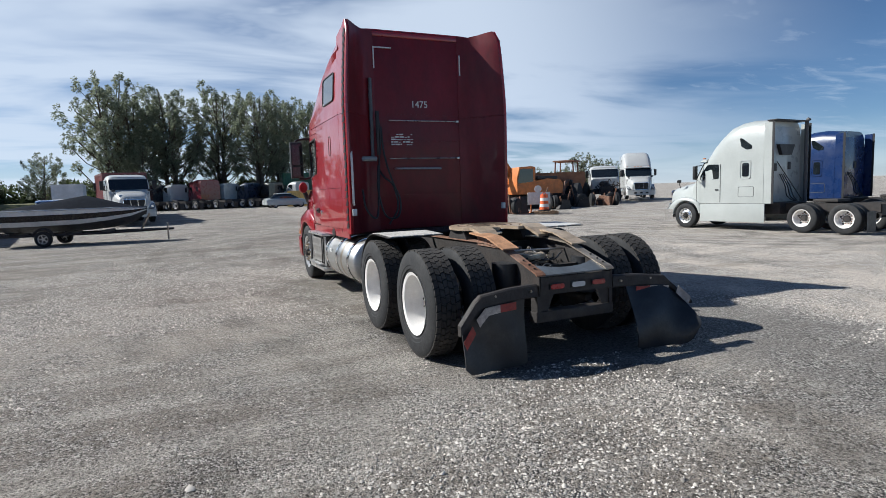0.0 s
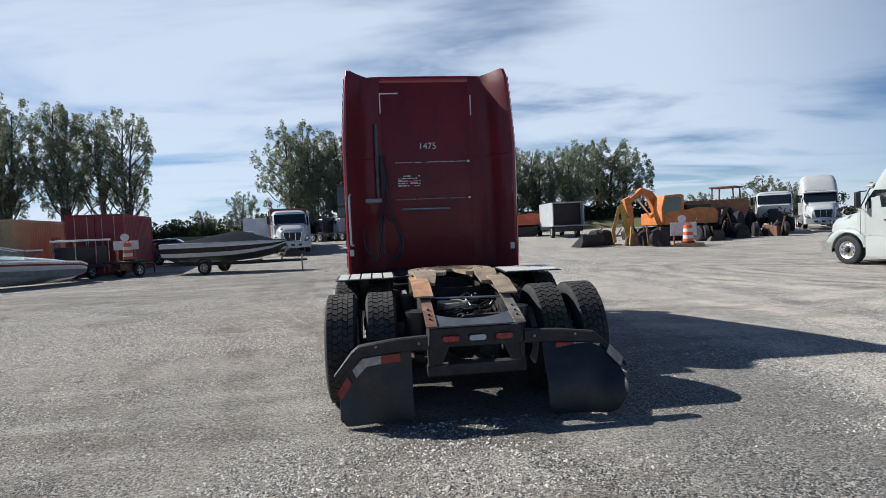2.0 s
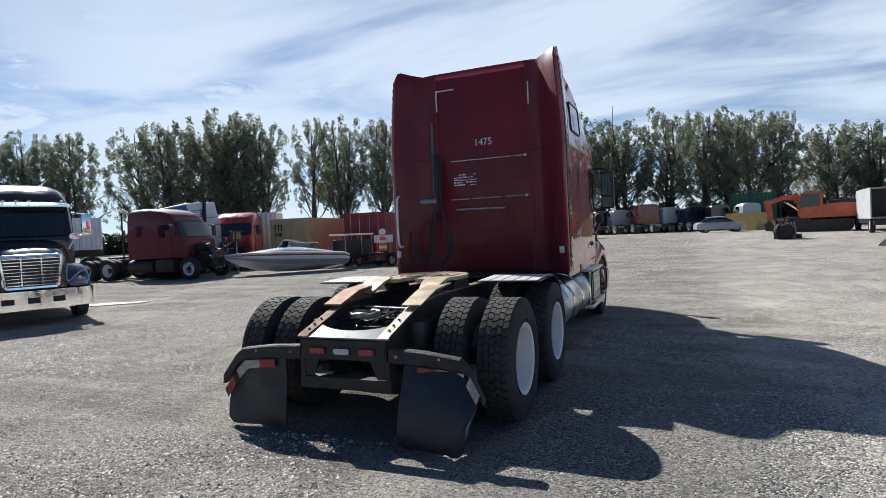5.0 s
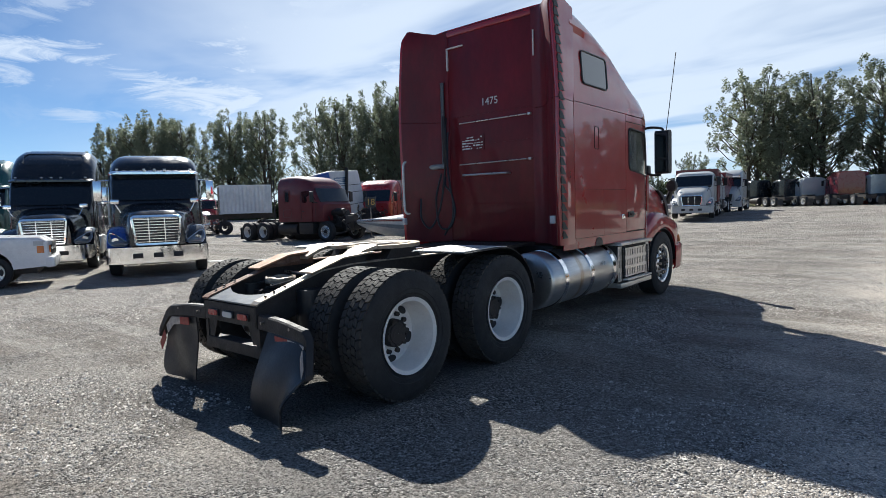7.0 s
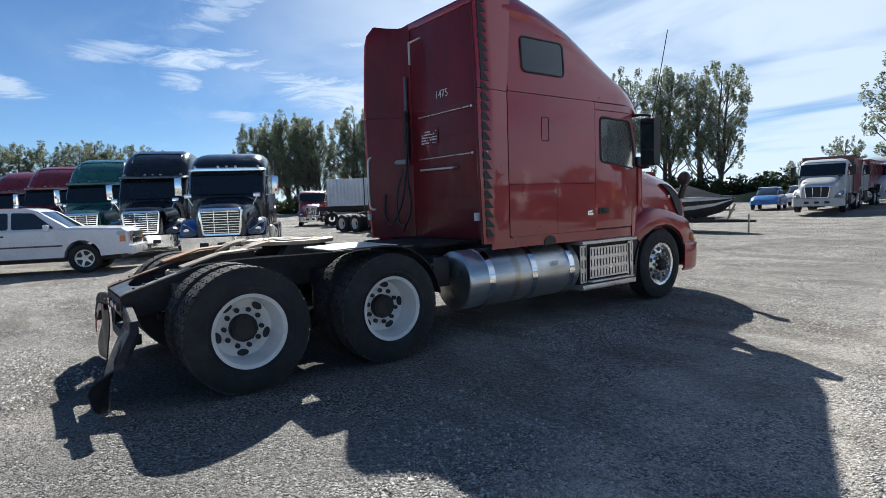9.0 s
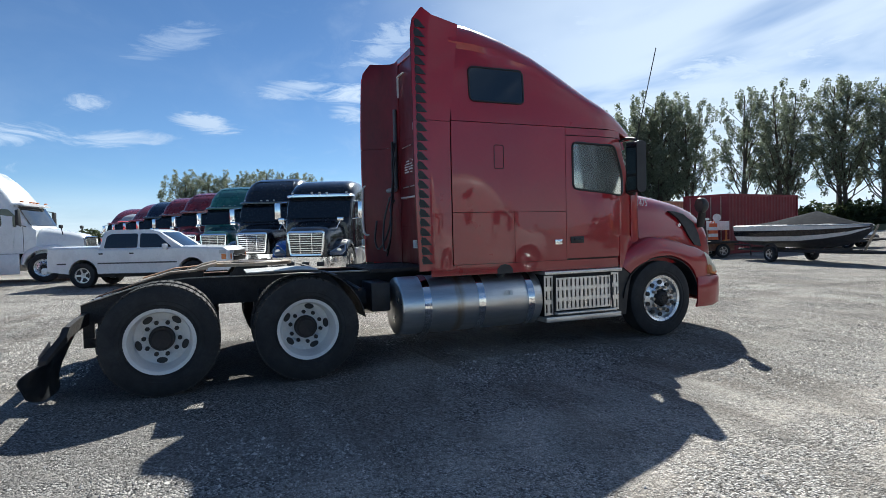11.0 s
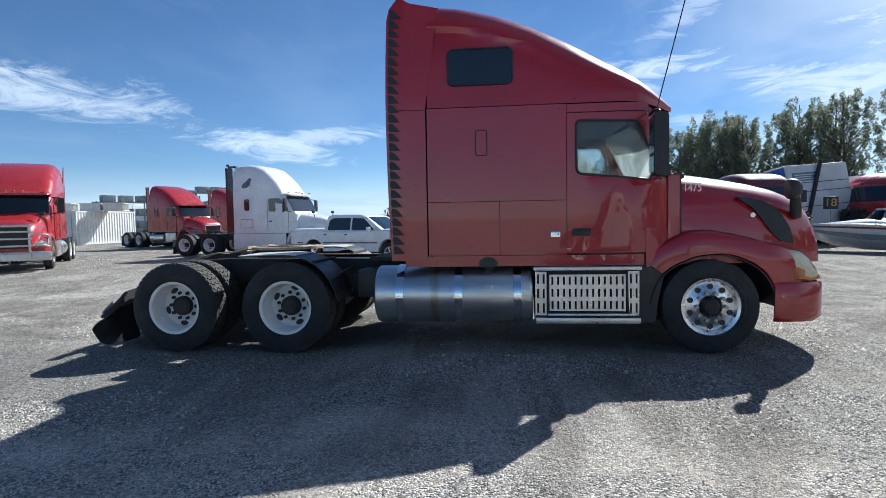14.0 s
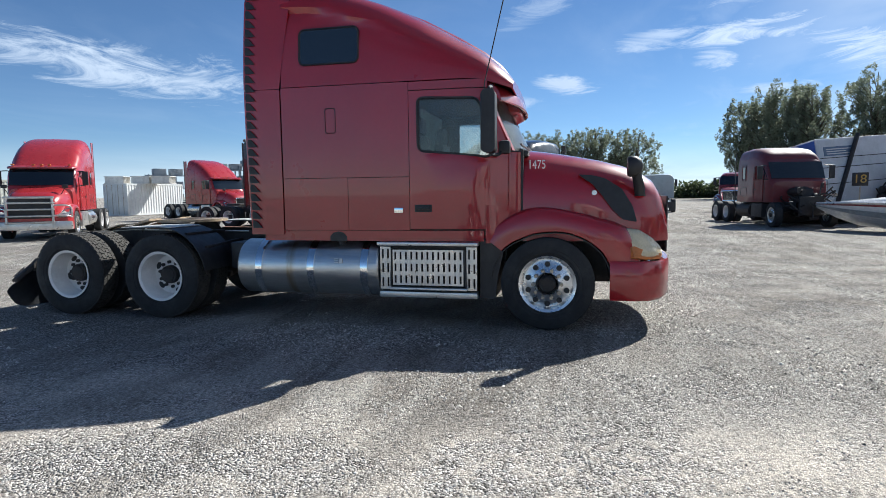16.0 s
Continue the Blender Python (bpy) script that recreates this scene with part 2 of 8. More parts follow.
M["letter"] = mat("white_lettering", (0.72, 0.72, 0.70), 0.5, vary=0.08, scale=20)
M["tape_white"] = mat("white_reflective_tape", (0.40, 0.36, 0.33), 0.5, vary=0.3, scale=14, dirt=0.7, dirt_color=(0.12, 0.09, 0.07))
M["tape_red"] = mat("red_reflective_tape", (0.28, 0.03, 0.025), 0.5, vary=0.3, scale=14, dirt=0.7, dirt_color=(0.15, 0.06, 0.05))
M["orange"] = mat("orange_paint", (0.62, 0.20, 0.045), 0.5, vary=0.22, scale=3, dirt=0.7, dirt_color=(0.30, 0.15, 0.07))
M["yellow"] = mat("yellow_paint", (0.46, 0.28, 0.05), 0.55, vary=0.25, scale=3, dirt=0.75, dirt_color=(0.25, 0.17, 0.09))


def tank_metal():
    """Aluminium with brown runs of spilt fuel and road dirt down one stretch."""
    m = mat("stained_tank_aluminium", (0.66, 0.655, 0.64), 0.36, metal=0.95, vary=0.14, scale=3, fine=40, stretch=(1, 0.15, 1), dirt=0.45, dirt_color=(0.26, 0.24, 0.21))
    t, l = m.node_tree.nodes, m.node_tree.links
    p = t["Principled BSDF"]
    tc, sp, nz = t.new("ShaderNodeTexCoord"), t.new("ShaderNodeSeparateXYZ"), t.new("ShaderNodeTexNoise")
    mp = t.new("ShaderNodeMapping")
    mp.inputs["Scale"].default_value = (3, 14, 3)
    l.new(tc.outputs["Object"], sp.inputs[0])
    l.new(tc.outputs["Object"], mp.inputs[0])
    l.new(mp.outputs[0], nz.inputs["Vector"])
    nz.inputs["Scale"].default_value, nz.inputs["Detail"].default_value = 1.6, 5

    def mth(op, a, b):
        n = t.new("ShaderNodeMath")
        n.operation = op
        for i, v in enumerate((a, b)):
            if isinstance(v, (int, float)):
                n.inputs[i].default_value = v
            else:
                l.new(v, n.inputs[i])
        return n.outputs[0]

    off = mth("ABSOLUTE", mth("ADD", mth("SUBTRACT", sp.outputs[1], 2.34), mth("MULTIPLY", mth("SUBTRACT", nz.outputs["Fac"], 0.5), 0.10)), 0)
    run = t.new("ShaderNodeMapRange")
    run.interpolation_type = "SMOOTHSTEP"
    for i, k in ((1, 0.0), (2, 0.075), (3, 0.80), (4, 0.0)):
        run.inputs[i].default_value = k
    l.new(off, run.inputs[0])
    fac = mth("MULTIPLY", run.outputs[0], mth("ADD", nz.outputs["Fac"], 0.25))
    mx = t.new("ShaderNodeMix")
    mx.data_type = "RGBA"
    mx.inputs["B"].default_value = (0.40, 0.28, 0.13, 1)
    l.new(p.inputs["Base Color"].links[0].from_socket, mx.inputs["A"])
    l.new(fac, mx.inputs["Factor"])
    l.new(mx.outputs["Result"], p.inputs["Base Color"])
    return m


M["tank"] = tank_metal()


def clear_glass(name="window_glass", dust=0.0):
    m = bpy.data.materials.new(name)
    m.use_nodes = True
    t, l = m.node_tree.nodes, m.node_tree.links
    t.clear()
    o, mx, tr, gl, fr = (t.new("ShaderNode" + k) for k in ("OutputMaterial", "MixShader", "BsdfTransparent", "BsdfGlossy", "Fresnel"))
    tr.inputs[0].default_value = (0.80, 0.86, 0.86, 1)
    gl.inputs["Roughness"].default_value = 0.02
    fr.inputs[0].default_value = 1.55
    l.new(fr.outputs[0], mx.inputs[0])
    l.new(tr.outputs[0], mx.inputs[1])
    l.new(gl.outputs[0], mx.inputs[2])
    if not dust:
        l.new(mx.outputs[0], o.inputs[0])
        return m
    # film of dust, run down in streaks, that scatters the sun
    tx, mp, nz, mr, tl, ms = (t.new("ShaderNode" + k) for k in ("TexCoord", "Mapping", "TexNoise", "MapRange", "BsdfTranslucent", "MixShader"))
    mp.inputs["Scale"].default_value = (9, 9, 1.6)
    nz.inputs["Scale"].default_value = 2.2
    nz.inputs["Detail"].default_value = 5
    mr.inputs["From Min"].default_value, mr.inputs["From Max"].default_value = 0.32, 0.68
    mr.inputs["To Min"].default_value, mr.inputs["To Max"].default_value = dust * 0.45, dust * 1.5
    tl.inputs[0].default_value = (0.80, 0.82, 0.80, 1)
    l.new(tx.outputs["Object"], mp.inputs[0])
    l.new(mp.outputs[0], nz.inputs[0])
    l.new(nz.outputs[0], mr.inputs[0])
    l.new(mr.outputs[0], ms.inputs[0])
    l.new(mx.outputs[0], ms.inputs[1])
    l.new(tl.outputs[0], ms.inputs[2])
    l.new(ms.outputs[0], o.inputs[0])
    return m


M["glass"] = clear_glass()
M["glass_dusty"] = clear_glass("dusty_window_glass", 0.16)
M["glass_film"] = clear_glass("filmed_window_glass", 0.12)


# ---------------------------------------------------------------- mesh helpers
def BM():
    return bmesh.new()


def finish(name, bm, material, smooth=None):
    bmesh.ops.recalc_face_normals(bm, faces=bm.faces)
    me = bpy.data.meshes.new(name)
    bm.to_mesh(me)
    bm.free()
    me.materials.append(material)
    if smooth is not None:
        me.shade_smooth()
        me.set_sharp_from_angle(angle=radians(smooth))
    return me


def part(name, bm, material, parent, label="", smooth=35, at=None, kind=""):
    ob = new(name, finish(name, bm, material, smooth) if isinstance(bm, bmesh.types.BMesh) else bm)
    ob.parent = parent
    if at is not None:
        ob.matrix_basis = at
    return tagged(ob, label, kind=kind)


def thing(name, label, category, m=None, group="", kind=""):
    ob = new(name)
    ob.empty_display_size = 0.2
    if m is not None:
        ob.matrix_basis = m
    return tagged(ob, label, category, group, kind)


def box(bm, x0, x1, y0, y1, z0, z1, bev=0.0, m=None):
    r = bmesh.ops.create_cube(bm, size=1.0)
    vs = r["verts"]
    bmesh.ops.transform(bm, verts=vs, matrix=Matrix.Translation(((x0 + x1) / 2, (y0 + y1) / 2, (z0 + z1) / 2)) @ Matrix.Diagonal((abs(x1 - x0), abs(y1 - y0), abs(z1 - z0), 1)))
    if bev:
        es = {e for v in vs for e in v.link_edges}
        vs = list({v for f in bmesh.ops.bevel(bm, geom=list(es), offset=bev, segments=2, affect="EDGES", profile=0.6)["faces"] for v in f.verts})
    if m is not None:
        bmesh.ops.transform(bm, verts=vs, matrix=m)
    return bm


def cyl(bm, a, b, r, seg=16, r2=None):
    a, b = Vector(a), Vector(b)
    d = b - a
    m = Matrix.Translation((a + b) / 2) @ d.to_track_quat("Z", "Y").to_matrix().to_4x4()
    bmesh.ops.create_cone(bm, cap_ends=True, segments=seg, radius1=r, radius2=r if r2 is None else r2, depth=d.length, matrix=m)
    return bm


def loft(bm, rings, closed=True, caps=True):
    vs = [[bm.verts.new(p) for p in ring] for ring in rings]
    n = len(vs[0])
    for a, b in zip(vs, vs[1:]):
        for i in range(n if closed else n - 1):
            j = (i + 1) % n
            if len({a[i], a[j], b[j], b[i]}) == 4:
                bm.faces.new((a[i], a[j], b[j], b[i]))
    if caps and closed:
        bm.faces.new(vs[0])
        bm.faces.new(list(reversed(vs[-1])))
    return vs


def tube(bm, pts, r, seg=8):
    pts = [Vector(p) for p in pts]
    rings, side = [], None
    for i, p in enumerate(pts):
        d = (pts[min(i + 1, len(pts) - 1)] - pts[max(i - 1, 0)]).normalized()
        if side is None:
            side = d.orthogonal().normalized()
        side = (side - d * side.dot(d)).normalized()
        up = d.cross(side)
        rings.append([p + (side * math.cos(a) + up * math.sin(a)) * r for a in (2 * math.pi * k / seg for k in range(seg))])
    loft(bm, rings)
    return bm


def curve_pts(ctrl, n=24):
    """Points of a smooth line through the control points."""
    c = [Vector(p) for p in ctrl]
    c = [c[0] * 2 - c[1]] + c + [c[-1] * 2 - c[-2]]
    out = []
    for i in range(1, len(c) - 2):
        for k in range(n):
            t = k / n
            p0, p1, p2, p3 = c[i - 1:i + 3]
            out.append(0.5 * (2 * p1 + (p2 - p0) * t + (2 * p0 - 5 * p1 + 4 * p2 - p3) * t * t + (3 * p1 - p0 - 3 * p2 + p3) * t ** 3))
    return out + [c[-2]]


def lathe_x(bm, profile, seg=48, caps=False):
    """Turns a profile of (x, r) round the x axis."""
    rings = [[(x, r * math.cos(2 * math.pi * k / seg), r * math.sin(2 * math.pi * k / seg)) for k in range(seg)] for x, r in profile]
    loft(bm, rings, True, caps)
    return bm


def rounded_rect(y0, y1, z0, z1, r, n=5):
    out = []
    for cy, cz, a0 in ((y1 - r, z1 - r, 0), (y0 + r, z1 - r, 90), (y0 + r, z0 + r, 180), (y1 - r, z0 + r, 270)):
        for k in range(n + 1):
            a = radians(a0 + 90 * k / n)
            out.append((cy + r * math.cos(a), cz + r * math.sin(a)))
    return out


def prism_x(bm, outline, x0, x1):
    """Extrudes an outline of (y, z) from x0 to x1."""
    loft(bm, [[(x0, y, z) for y, z in outline], [(x1, y, z) for y, z in outline]])
    return bm


def sheet(bm, grid, thick):
    """A sheet with thickness from a grid of points; thick is a vector or a number along the normal."""
    vs = [[bm.verts.new(p) for p in row] for row in grid]
    fs = [bm.faces.new((vs[i][j], vs[i][j + 1], vs[i + 1][j + 1], vs[i + 1][j])) for i in range(len(vs) - 1) for j in range(len(vs[0]) - 1)]
    bmesh.ops.recalc_face_normals(bm, faces=fs)
    bmesh.ops.solidify(bm, geom=fs, thickness=thick)
    return bm


def smoothstep(a, b, v):
    t = min(1.0, max(0.0, (v - a) / (b - a)))
    return t * t * (3 - 2 * t)


def lerp_table(tab, v):
    for (a, *pa), (b, *pb) in zip(tab, tab[1:]):
        if v <= b:
            k = min(1.0, max(0.0, (v - a) / (b - a)))
            out = [p + (q - p) * k for p, q in zip(pa, pb)]
            return out if len(out) > 1 else out[0]
    return list(tab[-1][1:]) if len(tab[-1]) > 2 else tab[-1][1]


def text_mesh(body, size, depth=0.002):
    cu = bpy.data.curves.new("text", "FONT")
    cu.body, cu.size, cu.extrude, cu.align_x, cu.align_y = body, size, depth, "CENTER", "CENTER"
    ob = bpy.data.objects.new("text", cu)
    scene.collection.objects.link(ob)
    me = bpy.data.meshes.new_from_object(ob.evaluated_get(bpy.context.evaluated_depsgraph_get()))
    bpy.data.objects.remove(ob)
    return me


def ground_z(x, y):
    return 0.42 * smoothstep(20, 46, y) - 0.30 * smoothstep(7.5, 15, x) * (1 - smoothstep(15, 25, y)) * smoothstep(-2, 5, y)

# ---------------------------------------------------------------- ground
def ground_material():
    m = bpy.data.materials.new("dusty_gravel")
    m.use_nodes = True
    t, l = m.node_tree.nodes, m.node_tree.links
    p = t["Principled BSDF"]
    tc = t.new("ShaderNodeTexCoord")

    def nz(s, d=5.0, r=0.6, stretch=None, turn=0.0, dist=0.0):
        mp = t.new("ShaderNodeMapping")
        mp.inputs["Scale"].default_value = stretch or (1, 1, 1)
        mp.inputs["Rotation"].default_value = (0, 0, radians(turn))
        l.new(tc.outputs["Object"], mp.inputs[0])
        n = t.new("ShaderNodeTexNoise")
        n.inputs["Scale"].default_value, n.inputs["Detail"].default_value, n.inputs["Roughness"].default_value = s, d, r
        n.inputs["Distortion"].default_value = dist
        l.new(mp.outputs[0], n.inputs["Vector"])
        return n.outputs["Fac"]

    def rng(v, a, b, c=0.0, d=1.0):
        n = t.new("ShaderNodeMapRange")
        n.interpolation_type = "SMOOTHSTEP"
        for i, k in ((1, a), (2, b), (3, c), (4, d)):
            n.inputs[i].default_value = k
        l.new(v, n.inputs[0])
        return n.outputs[0]

    def mix(f, a, b):
        n = t.new("ShaderNodeMix")
        n.data_type = "RGBA"
        l.new(f, n.inputs["Factor"])
        for k, v in (("A", a), ("B", b)):
            if isinstance(v, tuple):
                n.inputs[k].default_value = (*v, 1)
            else:
                l.new(v, n.inputs[k])
        return n.outputs["Result"]

    def mth(op, a, b):
        n = t.new("ShaderNodeMath")
        n.operation = op
        for i, v in enumerate((a, b)):
            if isinstance(v, (int, float)):
                n.inputs[i].default_value = v
            else:
                l.new(v, n.inputs[i])
        return n.outputs[0]

    vor = t.new("ShaderNodeTexVoronoi")
    vor.inputs["Scale"].default_value = 74
    l.new(tc.outputs["Object"], vor.inputs["Vector"])
    sepc = t.new("ShaderNodeSeparateColor")
    l.new(vor.outputs["Color"], sepc.inputs[0])
    stones = rng(sepc.outputs[0], 0.1, 1.0)
    patch = rng(nz(0.35, 6, 0.65, dist=0.6), 0.42, 0.62)
    track = rng(nz(0.55, 7, 0.72, (0.14, 1.9, 1), 18, 0.8), 0.45, 0.60)
    base = mix(patch, (0.215, 0.189, 0.160), (0.355, 0.322, 0.280))
    base = mix(mth("MULTIPLY", track, 0.80), base, (0.405, 0.375, 0.332))
    stone = mix(stones, (0.060, 0.056, 0.052), (0.60, 0.57, 0.53))
    amount = mth("MULTIPLY", rng(nz(0.8, 6, 0.7), 0.40, 0.62), rng(nz(9, 4, 0.7), 0.33, 0.56))
    amount = mth("MAXIMUM", amount, mth("MULTIPLY", rng(nz(2.2, 5, 0.7), 0.35, 0.6), mth("MULTIPLY", rng(nz(14, 4, 0.7), 0.38, 0.6), 0.6)))
    sp = t.new("ShaderNodeSeparateXYZ")
    l.new(tc.outputs["Object"], sp.inputs[0])
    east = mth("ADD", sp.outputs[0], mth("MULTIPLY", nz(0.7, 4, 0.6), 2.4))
    # darker dirt beside the truck, with its cast shadow put into the colour too
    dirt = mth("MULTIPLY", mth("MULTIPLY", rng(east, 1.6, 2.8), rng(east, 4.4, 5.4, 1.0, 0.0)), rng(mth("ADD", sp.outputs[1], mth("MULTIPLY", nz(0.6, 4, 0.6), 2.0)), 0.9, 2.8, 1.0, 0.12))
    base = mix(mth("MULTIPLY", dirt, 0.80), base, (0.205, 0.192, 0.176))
    pale = mth("MULTIPLY", mth("MULTIPLY", rng(east, 4.3, 5.6), rng(east, 10.0, 15.0, 0.88, 0.30)), rng(sp.outputs[1], 8.0, 13.0, 1.0, 0.40))
    base = mix(pale, base, mix(rng(nz(0.55, 5, 0.65, (1, 0.6, 1), 30, 0.7), 0.42, 0.6), (0.545, 0.482, 0.410), (0.415, 0.367, 0.313)))
    amount = mth("MAXIMUM", amount, mth("MULTIPLY", rng(east, 4.6, 5.8), mth("MULTIPLY", rng(east, 10.0, 14.0, 1.0, 0.4), mth("MULTIPLY", rng(nz(0.8, 5, 0.65, (1, 0.5, 1), 20, 0.6), 0.40, 0.58), rng(nz(9, 4, 0.7), 0.28, 0.5)))))
    col = mix(mth("MULTIPLY", amount, 0.85), base, stone)
    dark = rng(nz(0.22, 6, 0.7, (1, 0.5, 1), -20, 0.9), 0.58, 0.72)
    col = mix(mth("MULTIPLY", dark, 0.45), col, (0.15, 0.142, 0.135))
    # ground darkened in an oval under the rear axles, shade put into colour
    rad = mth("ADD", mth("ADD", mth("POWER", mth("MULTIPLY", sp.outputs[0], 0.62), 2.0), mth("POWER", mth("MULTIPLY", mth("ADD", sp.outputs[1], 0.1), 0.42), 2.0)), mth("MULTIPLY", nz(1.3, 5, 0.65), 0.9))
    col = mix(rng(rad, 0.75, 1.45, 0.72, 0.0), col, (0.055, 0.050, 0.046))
    # tyre tracks that turn in wide arcs across the yard
    for cx, cy, r0, r1, k in ((13.0, 9.5, 1.5, 7.5, 0.55), (6.5, 12.5, 7.0, 12.5, 0.40), (-14.0, -2.0, 9.5, 15.5, 0.35)):
        dist_ = mth("SQRT", mth("ADD", mth("POWER", mth("ABSOLUTE", mth("SUBTRACT", sp.outputs[0], cx), 0), 2.0), mth("POWER", mth("ABSOLUTE", mth("SUBTRACT", sp.outputs[1], cy), 0), 2.0)), 0)
        wob = mth("ADD", dist_, mth("MULTIPLY", nz(0.5, 4, 0.6), 0.9))
        band = rng(mth("SINE", mth("MULTIPLY", wob, 5.2), 0), 0.1, 0.8)
        rut = mth("MULTIPLY", mth("MULTIPLY", band, mth("MULTIPLY", rng(dist_, r0, r0 + 0.8), rng(dist_, r1 - 1.0, r1, 1.0, 0.0))), mth("MULTIPLY", rng(nz(0.9, 5, 0.7), 0.36, 0.60), k))
        col = mix(rut, col, (0.135, 0.122, 0.106))
    grain = mth("MULTIPLY", rng(nz(120, 4, 0.75), 0.3, 0.7, 0.50, 1.45), rng(nz(24, 5, 0.75), 0.3, 0.7, 0.72, 1.26))
    pits = mth("MAXIMUM", rng(nz(48, 3, 0.8), 0.36, 0.50, 0.42, 1.26), rng(east, 2.5, 4.5, 0.0, 1.05))
    grain = mth("MULTIPLY", grain, pits)
    hsv = t.new("ShaderNodeHueSaturation")
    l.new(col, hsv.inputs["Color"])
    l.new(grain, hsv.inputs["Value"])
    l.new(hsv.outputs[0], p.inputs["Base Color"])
    p.inputs["Roughness"].default_value = 0.92
    p.inputs["Specular IOR Level"].default_value = 0.18
    h = mth("ADD", mth("MULTIPLY", vor.outputs["Distance"], mth("MULTIPLY", amount, -0.8)), mth("ADD", mth("MULTIPLY", nz(6, 6, 0.7), 1.1), mth("MULTIPLY", nz(45, 5, 0.75), 0.5)))
    h = mth("MULTIPLY", h, rng(east, 3.2, 5.4, 1.0, 0.5))
    b = t.new("ShaderNodeBump")
    b.inputs["Strength"].default_value, b.inputs["Distance"].default_value = 1.0, 0.050
    l.new(h, b.inputs["Height"])
    l.new(b.outputs[0], p.inputs["Normal"])
    return m


M["ground"] = ground_material()


def axis(lo, hi, near_lo, near_hi, step):
    a = list(np.arange(near_lo, near_hi + 1e-6, step))
    out, d = list(a), step
    v = a[-1]
    while v < hi:
        d *= 1.35
        v = min(hi, v + d)
        out.append(v)
    v, d = a[0], step
    while v > lo:
        d *= 1.35
        v = max(lo, v - d)
        out.insert(0, v)
    return out


def relief(x, y):
    n = noise.noise(Vector((x * 0.35, y * 0.35, 0.3))) * 0.012 + noise.noise(Vector((x * 1.6, y * 1.1, 2.3))) * 0.006
    flat = min(1.0, max(abs(x) - 1.6, -y - 1.9, y - 6.8, 0.0) / 1.2)
    return ground_z(x, y) + n * flat - 0.002


gx, gy = axis(-2500, 2500, -9, 11, 0.18), axis(-2500, 2500, -13, 11, 0.18)
gv = [(x, y, relief(x, y) if abs(x) < 200 and abs(y) < 200 else ground_z(x, y)) for y in gy for x in gx]
nx_ = len(gx)
gf = [(j * nx_ + i, j * nx_ + i + 1, (j + 1) * nx_ + i + 1, (j + 1) * nx_ + i) for j in range(len(gy) - 1) for i in range(nx_ - 1)]
me = bpy.data.meshes.new("ground")
me.from_pydata(gv, [], gf)
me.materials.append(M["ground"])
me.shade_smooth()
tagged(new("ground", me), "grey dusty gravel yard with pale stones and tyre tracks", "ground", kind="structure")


# loose stones
def stone_field(name, x0, x1, y0, y1, n, size, seed, threshold):
    rng = np.random.default_rng(seed)
    px, py = rng.uniform(x0, x1, n), rng.uniform(y0, y1, n)
    dens = np.array([noise.fractal(Vector((x * 0.33, y * 0.33, 4.2)), 1.0, 2.0, 4) + 0.35 * noise.noise(Vector((x * 1.9, y * 1.9, 1.2))) for x, y in zip(px, py)])
    dens += 0.30 * np.array([noise.fractal(Vector((x * 0.35 + y * 0.10, y * 1.5 - x * 0.45, 7.7)), 1.0, 2.0, 3) for x, y in zip(px, py)])
    dens += np.clip((px - 3.7) / 1.2, 0, 1) * 0.10 - 0.26 * np.clip((px - 0.8) / 0.8, 0, 1) * np.clip((4.2 - px) / 0.8, 0, 1) * (py > -2.2) + 0.14 * np.clip((-2.0 - py) / 1.0, 0, 1) + 0.10 * np.clip((-1.5 - px) / 1.0, 0, 1)
    dens -= 0.5 * (np.abs(px) < 1.25) * (py > -1.5) * (py < 5.2)
    keep = dens + rng.normal(0, 0.10, n) > threshold
    px, py = px[keep], py[keep]
    n = len(px)
    pz = np.array([relief(x, y) for x, y in zip(px, py)])
    s = size * np.clip(rng.lognormal(0, 0.36, n), 0.45, 2.1) * (1 - 0.30 * np.clip((px - 2.6) / 1.5, 0, 1))
    base = np.array(((1, 0, 0), (-1, 0, 0), (0, 1, 0), (0, -1, 0), (0, 0, 1)), float)
    v = base[None] * rng.uniform(0.55, 1.15, (n, 5, 1)) + rng.normal(0, 0.16, (n, 5, 3))
    v *= (s[:, None] * np.stack((rng.uniform(0.9, 1.4, n), rng.uniform(0.7, 1.0, n), rng.uniform(0.65, 1.1, n)), 1))[:, None, :]
    a = rng.uniform(0, 2 * math.pi, n)
    c, q = np.cos(a)[:, None], np.sin(a)[:, None]
    x, y = v[..., 0] * c - v[..., 1] * q, v[..., 0] * q + v[..., 1] * c
    v = np.stack((x + px[:, None], y + py[:, None], v[..., 2] + (pz + s * 0.06)[:, None]), 2).reshape(-1, 3)
    tri = np.array(((0, 2, 4), (2, 1, 4), (1, 3, 4), (3, 0, 4)))
    f = (tri[None] + 5 * np.arange(n)[:, None, None]).reshape(-1)
    me = bpy.data.meshes.new(name)
    me.vertices.add(len(v))
    me.vertices.foreach_set("co", v.reshape(-1))
    me.loops.add(len(f))
    me.loops.foreach_set("vertex_index", f)
    me.polygons.add(len(f) // 3)
    me.polygons.foreach_set("loop_start", np.arange(0, len(f), 3))
    me.update(calc_edges=True)
    me.materials.append(M["stone"])
    return tagged(new(name, me), "loose pale grey crushed stones on the yard", "gravel", kind="stuff")


M["stone"] = mat("crushed_stone", (0.455, 0.425, 0.385), 0.9, vary=0.15, scale=20, fine=150, islands=0.72, spec=0.25)
stone_field("gravel", -9, 9.5, -6.5, 9.5, 400000, 0.0086, 21, 0.05)
stone_field("gravel_far", -18, 16, -10, 22, 90000, 0.0110, 22, 0.10)
